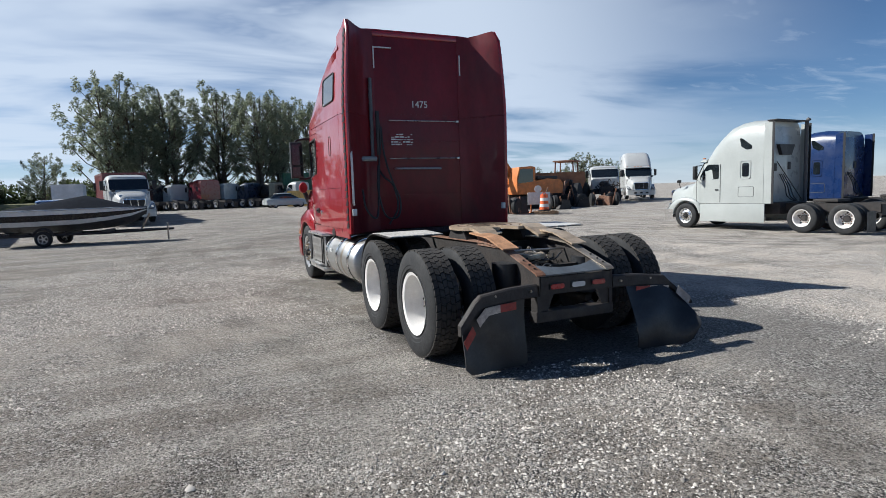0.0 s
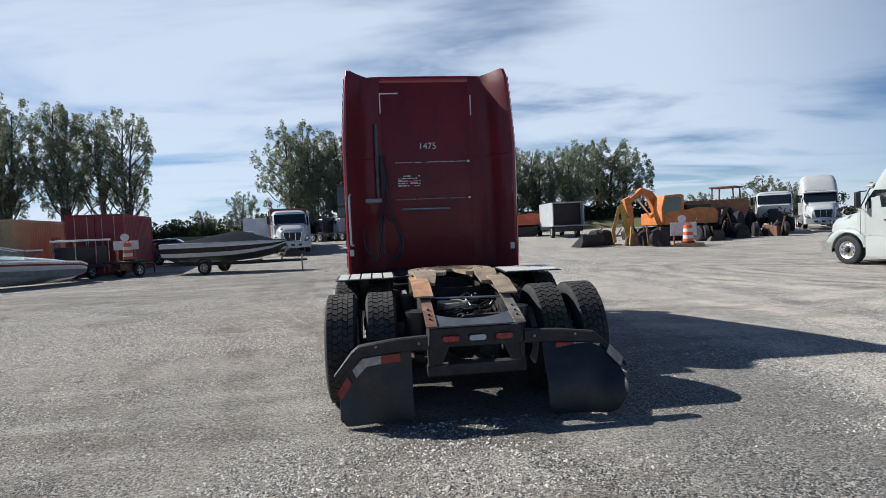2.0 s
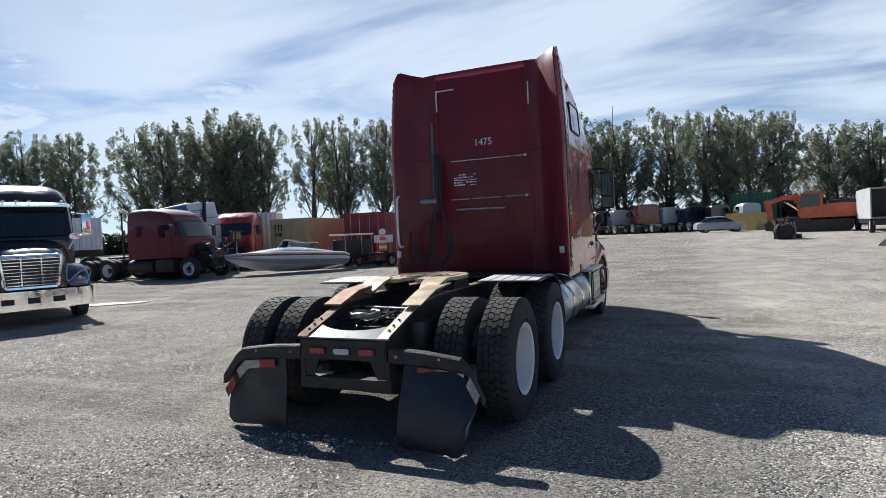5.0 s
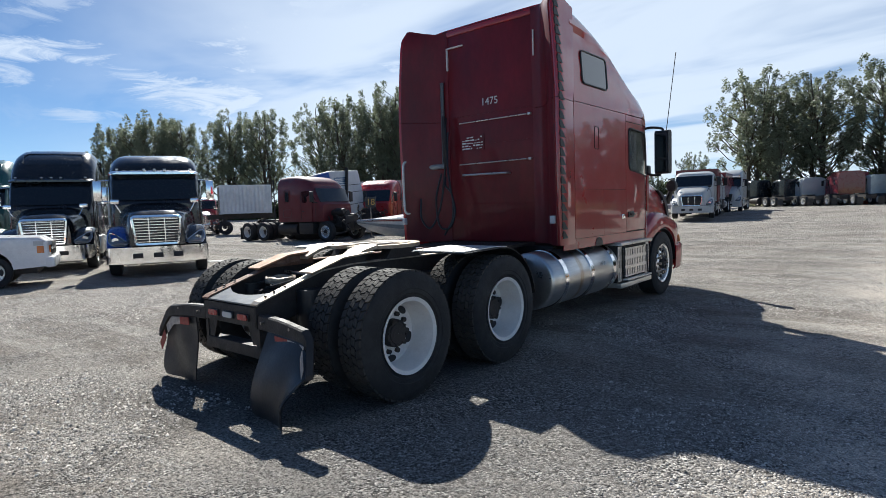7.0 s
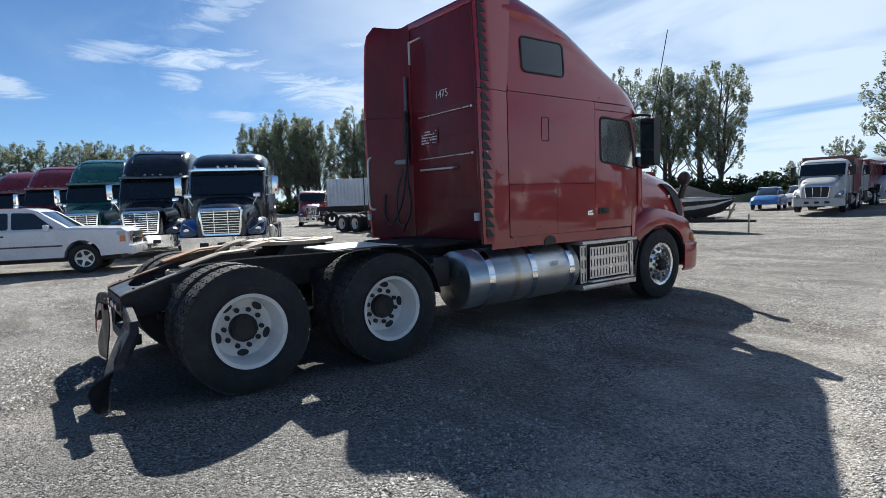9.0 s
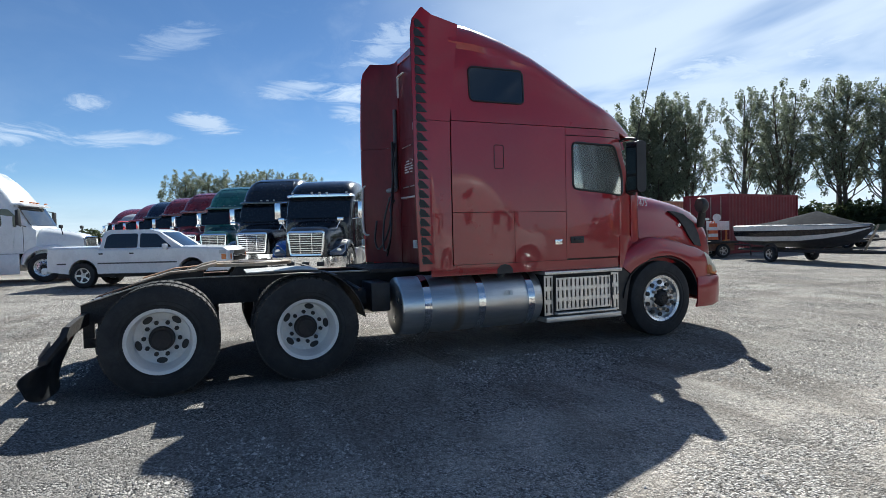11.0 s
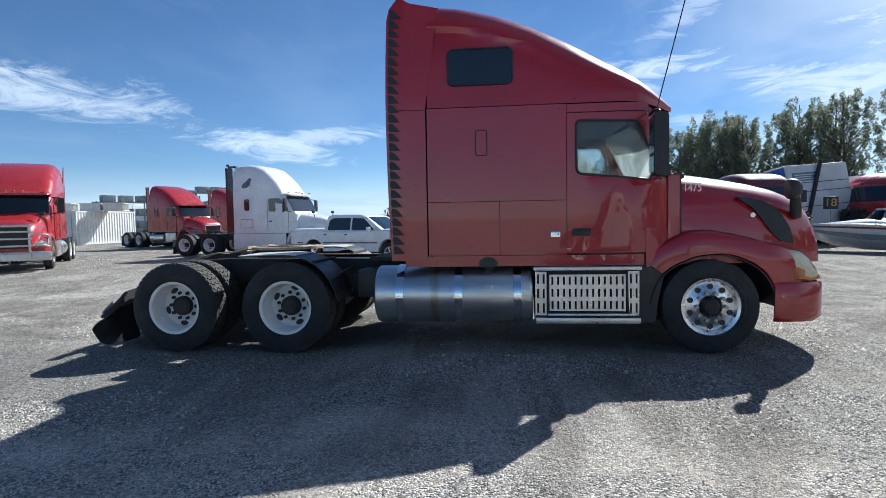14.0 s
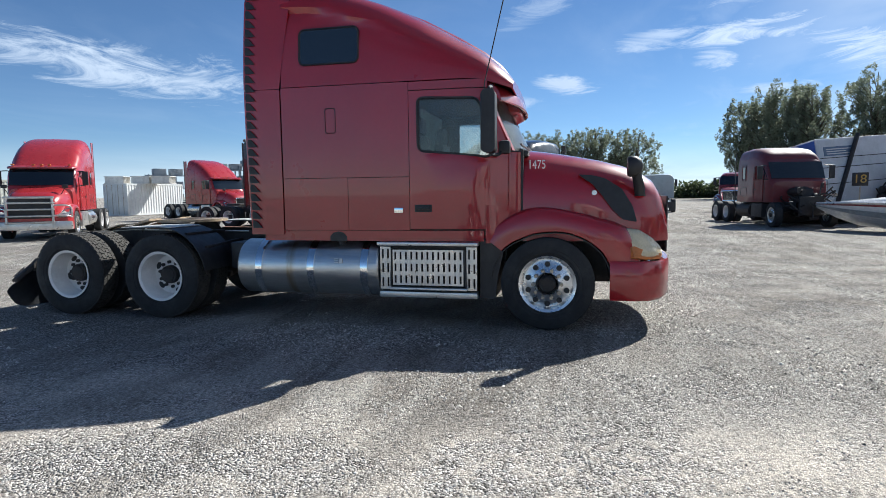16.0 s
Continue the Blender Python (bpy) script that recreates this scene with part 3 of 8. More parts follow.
stone_field("pebbles", -9, 9.5, -6.5, 9.5, 350, 0.016, 23, -0.1)

# ---------------------------------------------------------------- wheels
TYRE_R = 0.512


def tyre_mesh(w=0.29, r=TYRE_R, seg=64, name="tyre"):
    bm = BM()
    h = w / 2
    lathe_x(bm, [(-h * 0.72, 0.285), (-h * 0.86, 0.30), (-h, 0.37), (-h * 0.99, 0.43), (-h * 0.90, r - 0.03), (-h * 0.82, r - 0.014), (h * 0.82, r - 0.014),
                 (h * 0.90, r - 0.03), (h * 0.99, 0.43), (h, 0.37), (h * 0.975, 0.365), (h * 0.97, 0.335), (h * 0.90, 0.325), (h * 0.86, 0.30), (h * 0.72, 0.285), (-h * 0.72, 0.285)], seg)
    return finish(name, bm, M["rubber"], 30)


def tread_mesh(w=0.29, r=TYRE_R, blocks=46):
    bm = BM()
    h = w / 2
    rows = [(-0.80, -0.50), (-0.46, -0.17), (-0.14, 0.14), (0.17, 0.46), (0.50, 0.80)]
    for k in range(blocks):
        for i, (a, b) in enumerate(rows):
            a0 = 2 * math.pi * (k + 0.5 * (i % 2)) / blocks
            a1 = a0 + 2 * math.pi / blocks * 0.80
            skew = 0.03 * (1 if i % 2 else -1)
            q = [[bm.verts.new((x, rr * math.cos(an), rr * math.sin(an))) for x, an in ((a * h, a0), (b * h, a0 + skew), (b * h, a1 + skew), (a * h, a1))] for rr in (r - 0.016, r + 0.001)]
            bm.faces.new(q[1])
            for j in range(4):
                bm.faces.new((q[0][j], q[0][(j + 1) % 4], q[1][(j + 1) % 4], q[1][j]))
    return finish("tread", bm, M["tread"], 40)


def ring_of(bm, n, radius, x0, x1, r, seg=10, phase=0.0):
    for k in range(n):
        a = 2 * math.pi * (k + phase) / n
        cyl(bm, (x0, radius * math.cos(a), radius * math.sin(a)), (x1, radius * math.cos(a), radius * math.sin(a)), r, seg)
    return bm


def wheel_set(kind):
    """Meshes of one wheel, outer face towards +x: (name, mesh, label)."""
    out = []
    if kind == "dish":
        b = lathe_x(BM(), [(0.128, 0.29), (0.138, 0.302), (0.128, 0.272), (0.10, 0.262), (0.04, 0.257), (0.03, 0.253), (-0.055, 0.250), (-0.082, 0.240), (-0.083, 0.176), (-0.076, 0.168), (-0.076, 0.10), (-0.12, 0.10), (-0.135, 0.24), (-0.142, 0.27), (-0.142, 0.29)], 48)
        out.append(("rim", finish("rim", b, M["whiterim"], 40), "white painted steel rim with rust streaks"))
        b = ring_of(BM(), 5, 0.204, -0.09, -0.078, 0.034, 14, 0.25)
        out.append(("hand_holes", finish("hand_holes", b, M["black"], 40), ""))
        b = lathe_x(BM(), [(-0.08, 0.114), (-0.03, 0.112), (-0.012, 0.106), (-0.012, 0.088), (-0.002, 0.080), (0.0, 0.0005)], 24)
        ring_of(b, 8, 0.097, -0.02, 0.0, 0.011, 6)
        out.append(("hub", finish("hub", b, M["chassis"], 40), "greasy dark axle hub"))
        b = ring_of(BM(), 10, 0.156, -0.085, -0.05, 0.019, 6)
        out.append(("wheel_nuts", finish("wheel_nuts", b, M["rust"], 30), ""))
    elif kind == "front":
        b = lathe_x(BM(), [(0.118, 0.29), (0.132, 0.302), (0.12, 0.272), (0.07, 0.255), (0.072, 0.235), (0.095, 0.20), (0.105, 0.13), (0.115, 0.12), (0.09, 0.10), (0.0, 0.1), (-0.06, 0.27), (-0.1, 0.29)], 48)
        out.append(("rim", finish("rim", b, M["frontrim"], 40), "polished aluminium rim with round holes"))
        b = ring_of(BM(), 10, 0.212, 0.075, 0.093, 0.023, 14, 0.5)
        out.append(("hand_holes", finish("hand_holes", b, M["black"], 40), ""))
        b = lathe_x(BM(), [(0.08, 0.095), (0.15, 0.088), (0.17, 0.07), (0.175, 0.0005)], 20)
        ring_of(b, 6, 0.05, 0.18, 0.197, 0.012, 6)
        out.append(("hub", finish("hub", b, M["chassis"], 40), "dark oily front hub"))
        b = ring_of(BM(), 10, 0.148, 0.105, 0.15, 0.021, 8)
        out.append(("wheel_nuts", finish("wheel_nuts", b, M["steel"], 30), ""))
    elif kind == "inner":
        b = lathe_x(BM(), [(0.10, 0.29), (0.09, 0.25), (-0.09, 0.25), (-0.10, 0.29)], 32)
        out.append(("rim", finish("rim", b, M["whiterim"], 40), ""))
    return out


TYRE_DRIVE, TREAD = tyre_mesh(), tread_mesh()
TYRE_STEER = tyre_mesh(0.285, 0.505, name="steer_tyre")
WHEELS = {k: wheel_set(k) for k in ("dish", "front", "inner")}
_b = BM()
HOLE = finish("hand_hole", cyl(_b, (-0.006, 0, 0), (0.006, 0, 0), 0.036, 16), M["black"], 40)
_b = BM()
NUT = finish("wheel_nut", cyl(_b, (-0.02, 0, 0), (0.02, 0, 0), 0.021, 6), M["chassis"], 30)
_b = BM()
NUT_BRIGHT = finish("wheel_nut", cyl(_b, (-0.025, 0, 0), (0.03, 0, 0), 0.021, 6), M["steel"], 30)


def put_wheel(parent, kind, x, y, z, mirror, tyre=None, spin=0.0):
    at = pose(x, y, z, spin, 0, 180 if mirror else 0)
    w = part("wheel", tyre or (TYRE_STEER if kind == "front" else TYRE_DRIVE), None, parent, "worn black truck tyre on its rim", at=at)
    near = tyre is None
    if near and kind != "front":
        part("tread", TREAD, None, w, kind="stuff")
    for n, me, lab in WHEELS[kind]:
        if n in ("hand_holes", "wheel_nuts"):
            if not near:
                part("nut_ring" if n == "wheel_nuts" else "hole_ring", me, None, w, lab, kind="stuff")
                continue
            count, rad, depth = {("dish", "hand_holes"): (5, 0.208, -0.085), ("front", "hand_holes"): (10, 0.212, 0.097), ("dish", "wheel_nuts"): (10, 0.153, -0.068), ("front", "wheel_nuts"): (10, 0.148, 0.128)}[kind, n]
            for k in range(count):
                a = 2 * math.pi * (k + (0.5 if n == "hand_holes" and kind == "front" else 0.25 if n == "hand_holes" else 0)) / count
                sc = 0.80 if kind == "front" and n == "hand_holes" else 1.0
                part("hand_hole" if n == "hand_holes" else "wheel_nut", HOLE if n == "hand_holes" else (NUT_BRIGHT if kind == "front" else NUT), None, w, at=Matrix.Translation((depth, rad * math.cos(a), rad * math.sin(a))) @ Matrix.Rotation(a, 4, "X") @ Matrix.Diagonal((1.6 if sc < 1 else 1, sc, sc, 1) if kind == "front" or n == "wheel_nuts" else (1.3, 0.78, 1.32, 1)))
        else:
            part(n, me, None, w, lab)
    return w


# ---------------------------------------------------------------- the red truck
truck = thing("semi_truck", "weathered red sleeper-cab semi truck, bobtail, parked on gravel", "truck")
ROOF = [(2.27, 3.87), (2.6, 3.85), (2.95, 3.78), (3.33, 3.67), (3.65, 3.55), (3.95, 3.41), (4.28, 3.22), (4.52, 3.07), (4.72, 2.91), (4.84, 2.77), (4.91, 2.66)]


def side_x(y, z):
    x = 1.21 - 0.07 * max(0.0, z - 2.72) ** 1.3
    return x - 0.16 * max(0.0, (y - 4.25) / 0.65) ** 2


def side_plate(y0, y1, z0, z1, s, out=0.0, ny=8, nz=6, r=0.02):
    bm = BM()
    grid = [[(s * (side_x(y, z) + out), y, z) for z in [z0 + (z1 - z0) * j / nz for j in range(nz + 1)]] for y in [y0 + (y1 - y0) * i / ny for i in range(ny + 1)]]
    sheet(bm, grid, 0.016)
    return bm


def round_poly(pts, r, n=5):
    out, k = [], len(pts)
    for i in range(k):
        a, b, c = (Vector(pts[j % k]) for j in (i - 1, i, i + 1))
        p, q = b + (a - b).normalized() * r, b + (c - b).normalized() * r
        for j in range(n + 1):
            t = j / n
            out.append(tuple(p * (1 - t) ** 2 + b * 2 * t * (1 - t) + q * t * t))
    return out


def fan_plate(bm, outline, xf, x0, x1):
    """A plate with outline (y, z) that follows the side surface, between offsets x0 and x1."""
    a = [[(xf(y, z) + o, y, z) for y, z in outline] for o in (x0, x1)]
    loft(bm, a)
    return bm


WINDOW = round_poly([(3.875, 1.93), (3.87, 2.49), (4.515, 2.47), (4.66, 2.12), (4.66, 1.85)], 0.07)
DOOR = [(3.775, 1.085), (3.775, 2.565), (4.60, 2.565), (4.845, 1.93), (4.845, 1.36), (4.70, 1.085)]


def door_panel(s):
    bm = BM()
    cy, cz = 4.27, 1.95
    ring_ = []
    for (ay, az), (by, bz) in zip(WINDOW, WINDOW[1:] + WINDOW[:1]):
        k = max(1, int(math.hypot(by - ay, bz - az) / 0.03))
        ring_ += [(ay + (by - ay) * j / k, az + (bz - az) * j / k) for j in range(k)]
    outer = []
    for y, z in ring_:
        d = Vector((y - cy, z - cz)).normalized()
        best = None
        for (ay, az), (by, bz) in zip(DOOR, DOOR[1:] + DOOR[:1]):
            e = Vector((by - ay, bz - az))
            den = d.x * e.y - d.y * e.x
            if abs(den) < 1e-9:
                continue
            t = ((ay - cy) * e.y - (az - cz) * e.x) / den
            u = ((ay - cy) * d.y - (az - cz) * d.x) / den
            if t > 0 and -1e-6 <= u <= 1 + 1e-6 and (best is None or t < best):
                best = t
        outer.append((cy + d.x * best, cz + d.y * best))
    # snap the nearest outer points to the corners
    for c in DOOR:
        i = min(range(len(outer)), key=lambda k: (outer[k][0] - c[0]) ** 2 + (outer[k][1] - c[1]) ** 2)
        outer[i] = c
    rows = []
    for t in (0, 0.12, 0.5, 0.94, 1):
        inset = -0.012 if t in (0,) else 0.0
        rows.append([(s * (side_x(y0 + (y1 - y0) * t, z0 + (z1 - z0) * t) + inset), y0 + (y1 - y0) * t, z0 + (z1 - z0) * t) for (y0, z0), (y1, z1) in zip(ring_, outer)])
    vs = [[bm.verts.new(p) for p in r] for r in rows]
    n = len(ring_)
    fs = [bm.faces.new((a[i], a[(i + 1) % n], b[(i + 1) % n], b[i])) for a, b in zip(vs, vs[1:]) for i in range(n)]
    bmesh.ops.recalc_face_normals(bm, faces=fs)
    bmesh.ops.solidify(bm, geom=fs, thickness=0.02)
    return bm


# cab core behind the panels, with window openings
def cab_core():
    bm = BM()
    ys = [2.37, 2.6, 3.0, 3.4, 3.80, 3.89, 4.2, 4.50, 4.60]
    zs = [0.98, 1.3, 1.62, 1.87, 2.2, 2.48, 2.62]
    for s in (-1, 1):
        g = [[bm.verts.new((s * (side_x(y, z) - 0.03), y, z)) for z in zs] for y in ys]
        for i in range(len(ys) - 1):
            for j in range(len(zs) - 1):
                if ys[i] >= 3.88 and zs[j] >= 1.86 and zs[j + 1] <= 2.5:
                    continue
                bm.faces.new((g[i][j], g[i + 1][j], g[i + 1][j + 1], g[i][j + 1]))
        if s < 0:
            left = g
        else:
            right = g
    for i in range(len(ys) - 1):
        for k in (0, -1):
            bm.faces.new((left[i][k], left[i + 1][k], right[i + 1][k], right[i][k]))
    for j in range(len(zs) - 1):
        bm.faces.new((left[0][j], left[0][j + 1], right[0][j + 1], right[0][j]))
    bmesh.ops.recalc_face_normals(bm, faces=bm.faces)
    bmesh.ops.solidify(bm, geom=bm.faces[:], thickness=0.02)
    return bm


M["core"] = mat("dark_red_underside", (0.05, 0.012, 0.012), 0.7, vary=0.2)
M["trim"] = mat("grey_cab_trim", (0.10, 0.10, 0.105), 0.7, vary=0.15)
M["curtain"] = mat("grey_cloth", (0.32, 0.34, 0.34), 0.9, vary=0.15, bump=0.2)
part("cab_core", cab_core(), M["core"], truck, smooth=20)


def roof_bow(y):
    return lerp_table([(2.2, 9.0), (2.9, 6.5), (3.5, 4.2), (4.1, 3.0), (4.9, 2.7)], y)


def roof_half(y, zc, base, k=18):
    n = roof_bow(y)
    w = side_x(y, base)
    pts = []
    for i in range(k + 1):
        a = math.pi / 2 * i / k
        c, s_ = max(0.0, math.cos(a)) ** (2 / n), math.sin(a) ** (2 / min(n, 4.6))
        z = base + (zc - base) * s_
        pts.append(((side_x(y, z) if c > 0.97 else w) * c, z))
    return pts


def roof_fairing():
    bm = BM()
    rings = []
    for y in [2.29, 2.45, 2.6, 2.8, 3.0, 3.2, 3.4, 3.6, 3.8, 4.0, 4.2, 4.38, 4.54, 4.68, 4.80, 4.88]:
        zc = lerp_table(ROOF, y)
        base = 2.672 if y < 4.5 else 2.672 - 0.10 * (y - 4.5) / 0.38
        h = roof_half(y, zc, base)
        rings.append([(x, y, z) for x, z in h] + [(-x, y, z) for x, z in reversed(h[:-1])])
    grid_fs = loft(bm, rings, closed=False)
    bm.faces.new(rings and grid_fs[-1])
    bmesh.ops.recalc_face_normals(bm, faces=bm.faces)
    bmesh.ops.solidify(bm, geom=bm.faces[:], thickness=0.015)
    return bm


part("roof_fairing", roof_fairing(), M["red"], truck, smooth=30)
# raised centre of the roof, from the sleeper down to the visor
bm = BM()
rings = []
for y in [2.9, 3.1, 3.4, 3.8, 4.2, 4.5, 4.7, 4.82]:
    zc, n = lerp_table(ROOF, y), roof_bow(y)
    w = 0.62 - 0.12 * (y - 2.9) / 1.9
    rise = 0.045 * smoothstep(2.85, 3.5, y) * (1 - smoothstep(4.62, 4.86, y)) + 0.004
    row_ = []
    for k in range(19):
        x = w * (k / 9 - 1)
        skin = 2.672 + (zc - 2.672) * (1 - abs(x / side_x(y, 2.672)) ** n) ** (1 / min(n, 4.6))
        row_.append((x, y, skin - 0.03 + (rise + 0.03) * (1 - abs(x / w) ** 8)))
    rings.append(row_)
sheet(bm, rings, 0.02)
part("roof_crown", bm, M["red"], truck, smooth=40)
# sun visor
bm = BM()
rings = []
for x in [-1.08 + 2.16 * k / 14 for k in range(15)]:
    b = 0.20 * abs(x / 1.08) ** 2.5
    rings.append([(x, y - b, z) for y, z in ((4.70, 2.68), (4.84, 2.64), (4.93, 2.55), (4.96, 2.45), (4.94, 2.44), (4.90, 2.52), (4.82, 2.575), (4.70, 2.60))])
loft(bm, rings)
part("sun_visor", bm, M["red"], truck, smooth=40)

def rear_edge(z, s=1):
    """Where the side fairing's rear edge runs, slightly bowed, with a rounded top corner."""
    return (1.855 if s > 0 else 1.88) + 0.0142 * (z - 2.6) ** 2 + 0.11 * max(0.0, (z - 3.62) / 0.26) ** 2.5


for s in (-1, 1):
    part("sleeper_panel", side_plate(2.283, 3.769, 1.657, 2.664, s, ny=10), M["red"], truck)
    part("locker_door", side_plate(2.283, 3.058, 1.071, 1.651, s), M["red"], truck)
    part("locker_door", side_plate(3.063, 3.769, 1.071, 1.651, s), M["red"], truck)
    part("sill_panel", side_plate(2.02, 4.58, 0.95, 1.065, s, out=-0.012, ny=12, nz=2), M["red"], truck)
    part("door_header", side_plate(3.775, 4.62, 2.575, 2.66, s, ny=6, nz=2), M["red"], truck)
    door = part("door", door_panel(s), M["red"], truck, "red cab door with a square window")
    b = BM()
    fan_plate(b, WINDOW, lambda y, z: s * side_x(y, z), -0.012 * s, -0.018 * s)
    pane = part("window_pane", b, M["glass_film"], door, "clear side window glass")
    pane.visible_shadow = False
    b = BM()
    ring = [(s * (side_x(y, z) + 0.002), y, z) for y, z in WINDOW]
    tube(b, ring + [ring[0]], 0.014, 6)
    part("window_seal", b, M["black"], door)
    b = BM()
    box(b, s * 1.205, s * 1.222, 3.83, 4.02, 1.27, 1.35, 0.006)
    box(b, s * 1.222, s * 1.245, 3.87, 4.0, 1.30, 1.325, 0.005)
    part("door_handle", b, M["black"], door, "black door handle")
    b = BM()
    box(b, s * 1.21, s * 1.228, 3.60, 3.70, 1.26, 1.32, 0.006)
    part("locker_latch", b, M["chrome"], truck, "small chrome locker latch")
    # upper sleeper window
    o = rounded_rect(2.52, 3.21, 2.905, 3.29, 0.06)
    part("sleeper_window", fan_plate(BM(), o, lambda y, z: s * side_x(y, z), -0.02 * s, 0.004 * s), M["glass_dark"], truck, "dark tinted sleeper window")
    b = BM()
    rg = [(s * (side_x(y, z) + 0.003), y, z) for y, z in o]
    tube(b, rg + [rg[0]], 0.012, 6)
    part("window_seal", b, M["black"], truck)
    # small access door on the sleeper
    o = rounded_rect(2.81, 2.93, 2.15, 2.42, 0.025)
    b = BM()
    rg = [(s * (side_x(y, z) + 0.001), y, z) for y, z in o]
    tube(b, rg + [rg[0]], 0.005, 6)
    part("access_seam", b, M["core"], truck)
    # side fairing, sweeping from the outer edge in to the back wall; inner faces in the shade-darkened red
    for z0, z1, a, c, paint_ in ((1.02, 2.652, 0, 5, "red"), (2.658, None, 0, 5, "red"), (1.02, 2.652, 4, 10, "red_shade_grime"), (2.658, None, 4, 10, "red_shade_grime")):
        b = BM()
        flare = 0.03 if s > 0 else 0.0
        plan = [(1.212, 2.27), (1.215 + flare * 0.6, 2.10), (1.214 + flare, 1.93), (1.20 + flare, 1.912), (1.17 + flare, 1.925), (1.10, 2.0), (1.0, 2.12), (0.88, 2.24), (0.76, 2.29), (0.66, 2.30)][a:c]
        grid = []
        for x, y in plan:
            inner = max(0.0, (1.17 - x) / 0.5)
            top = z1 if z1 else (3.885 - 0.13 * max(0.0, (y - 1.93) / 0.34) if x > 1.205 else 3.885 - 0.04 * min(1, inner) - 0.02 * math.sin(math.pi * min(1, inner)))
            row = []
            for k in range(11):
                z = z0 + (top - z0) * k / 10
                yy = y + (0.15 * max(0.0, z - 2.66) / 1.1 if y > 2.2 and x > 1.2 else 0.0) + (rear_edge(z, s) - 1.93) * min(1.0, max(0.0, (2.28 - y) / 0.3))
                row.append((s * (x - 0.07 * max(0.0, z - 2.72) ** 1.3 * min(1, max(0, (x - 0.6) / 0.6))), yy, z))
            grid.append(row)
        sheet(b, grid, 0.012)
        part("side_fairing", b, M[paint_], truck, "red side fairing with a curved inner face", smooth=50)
    # flexible tabs along the rear edge
    tb = BM()
    prism_x(tb, [(0.018, -0.044), (0.135, -0.044), (0.060, 0.036), (0.018, 0.046)], 0.0, 0.008)
    tab = finish("edge_tab", tb, M["black"])
    for k in range(26):
        z = 1.14 + 2.56 * k / 25
        x = 1.218 + (0.028 if s > 0 else 0.0) - 0.07 * max(0.0, z - 2.72) ** 1.3
        part("edge_tab", tab, None, truck, at=Matrix.Translation((s * x - (0.008 if s < 0 else 0), rear_edge(z, s), z)))
    # bumps of the tabs that stand out behind the edge
    tb = BM()
    box(tb, -0.006, 0.006, -0.010, 0.006, -0.022, 0.022, 0.004)
    knob = finish("edge_knob", tb, M["black"])
    for k in range(26):
        z = 1.14 + 2.56 * k / 25
        part("edge_knob", knob, None, truck, at=Matrix.Translation((s * (1.216 + (0.03 if s > 0 else 0.0) - 0.07 * max(0.0, z - 2.72) ** 1.3), rear_edge(z, s) + 0.02, z)))

# back wall, in the red darkened for shade
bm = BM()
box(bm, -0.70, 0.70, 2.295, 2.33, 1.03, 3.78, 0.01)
part("back_wall", bm, M["red_shade_grime"], truck, "grimy red rear wall of the sleeper, shade painted in")
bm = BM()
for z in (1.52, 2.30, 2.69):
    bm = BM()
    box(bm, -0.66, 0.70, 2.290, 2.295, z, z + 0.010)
    part("wall_rib", bm, M["red_shade_grime"], truck)
bm = BM()
box(bm, -0.66, 0.66, 2.28, 2.36, 3.77, 3.85, 0.02)
part("roof_lip", bm, M["red"], truck)
for z, x0, x1, y in ((2.60, -0.47, 0.58, 2.27), (2.055, -0.48, 0.58, 2.27)):
    bm = BM()
    tube(bm, [(x0, y, z), (x1, y, z)], 0.008)
    box(bm, x1 + 0.02, x1 + 0.06, 2.26, 2.295, z - 0.015, z + 0.015, 0.004)
    part("wall_rail", bm, M["alu_sheet"], truck, "thin bare metal rail on the rear wall")
bm = BM()
tube(bm, curve_pts([(-0.40, 2.29, 1.91), (-0.39, 2.22, 1.91), (-0.30, 2.215, 1.908), (0.22, 2.215, 1.902), (0.30, 2.22, 1.90), (0.31, 2.29, 1.90)], 6), 0.014)
part("grab_rail", bm, M["alu_sheet"], truck, "bare metal grab rail on the rear wall")
bm = BM()
# thin pale strips near the wall's upper corners
for x0, x1, z0, z1 in ((-0.665, -0.39, 3.610, 3.626), (-0.665, -0.649, 3.33, 3.61), (0.682, 0.698, 3.28, 3.58)):
    bm = BM()
    box(bm, x0, x1, 2.27, 2.294, z0, z1)
    part("sealant_line", bm, M["letter"], truck, "thin pale line on the rear wall")
bm = BM()
tube(bm, [(-0.735, 2.25, 3.18), (-0.74, 2.25, 2.06)], 0.026, 10)
part("vent_pipe", bm, M["tailplate"], truck, "grey vertical pipe on the rear wall")
bm = BM()
tube(bm, [(-1.16, 2.16, 2.05), (-0.70, 2.22, 2.05)], 0.035, 10)
part("hose_holder", bm, M["greyplate"], truck)
bm = BM()
tube(bm, curve_pts([(-1.12, 1.97, 2.14), (-1.15, 1.89, 2.12), (-1.155, 1.865, 2.0), (-1.155, 1.865, 1.55), (-1.15, 1.89, 1.43), (-1.12, 1.96, 1.42)], 6), 0.016)
part("grab_handle", bm, M["letter"], truck, "white curved grab handle")
for x in (-1.15, 1.15):
    bm = BM()
    box(bm, x - 0.03, x + 0.03, 1.835, 1.875, 1.27, 1.36, 0.008)
    part("marker_lamp", bm, M["lens_clear"], truck)
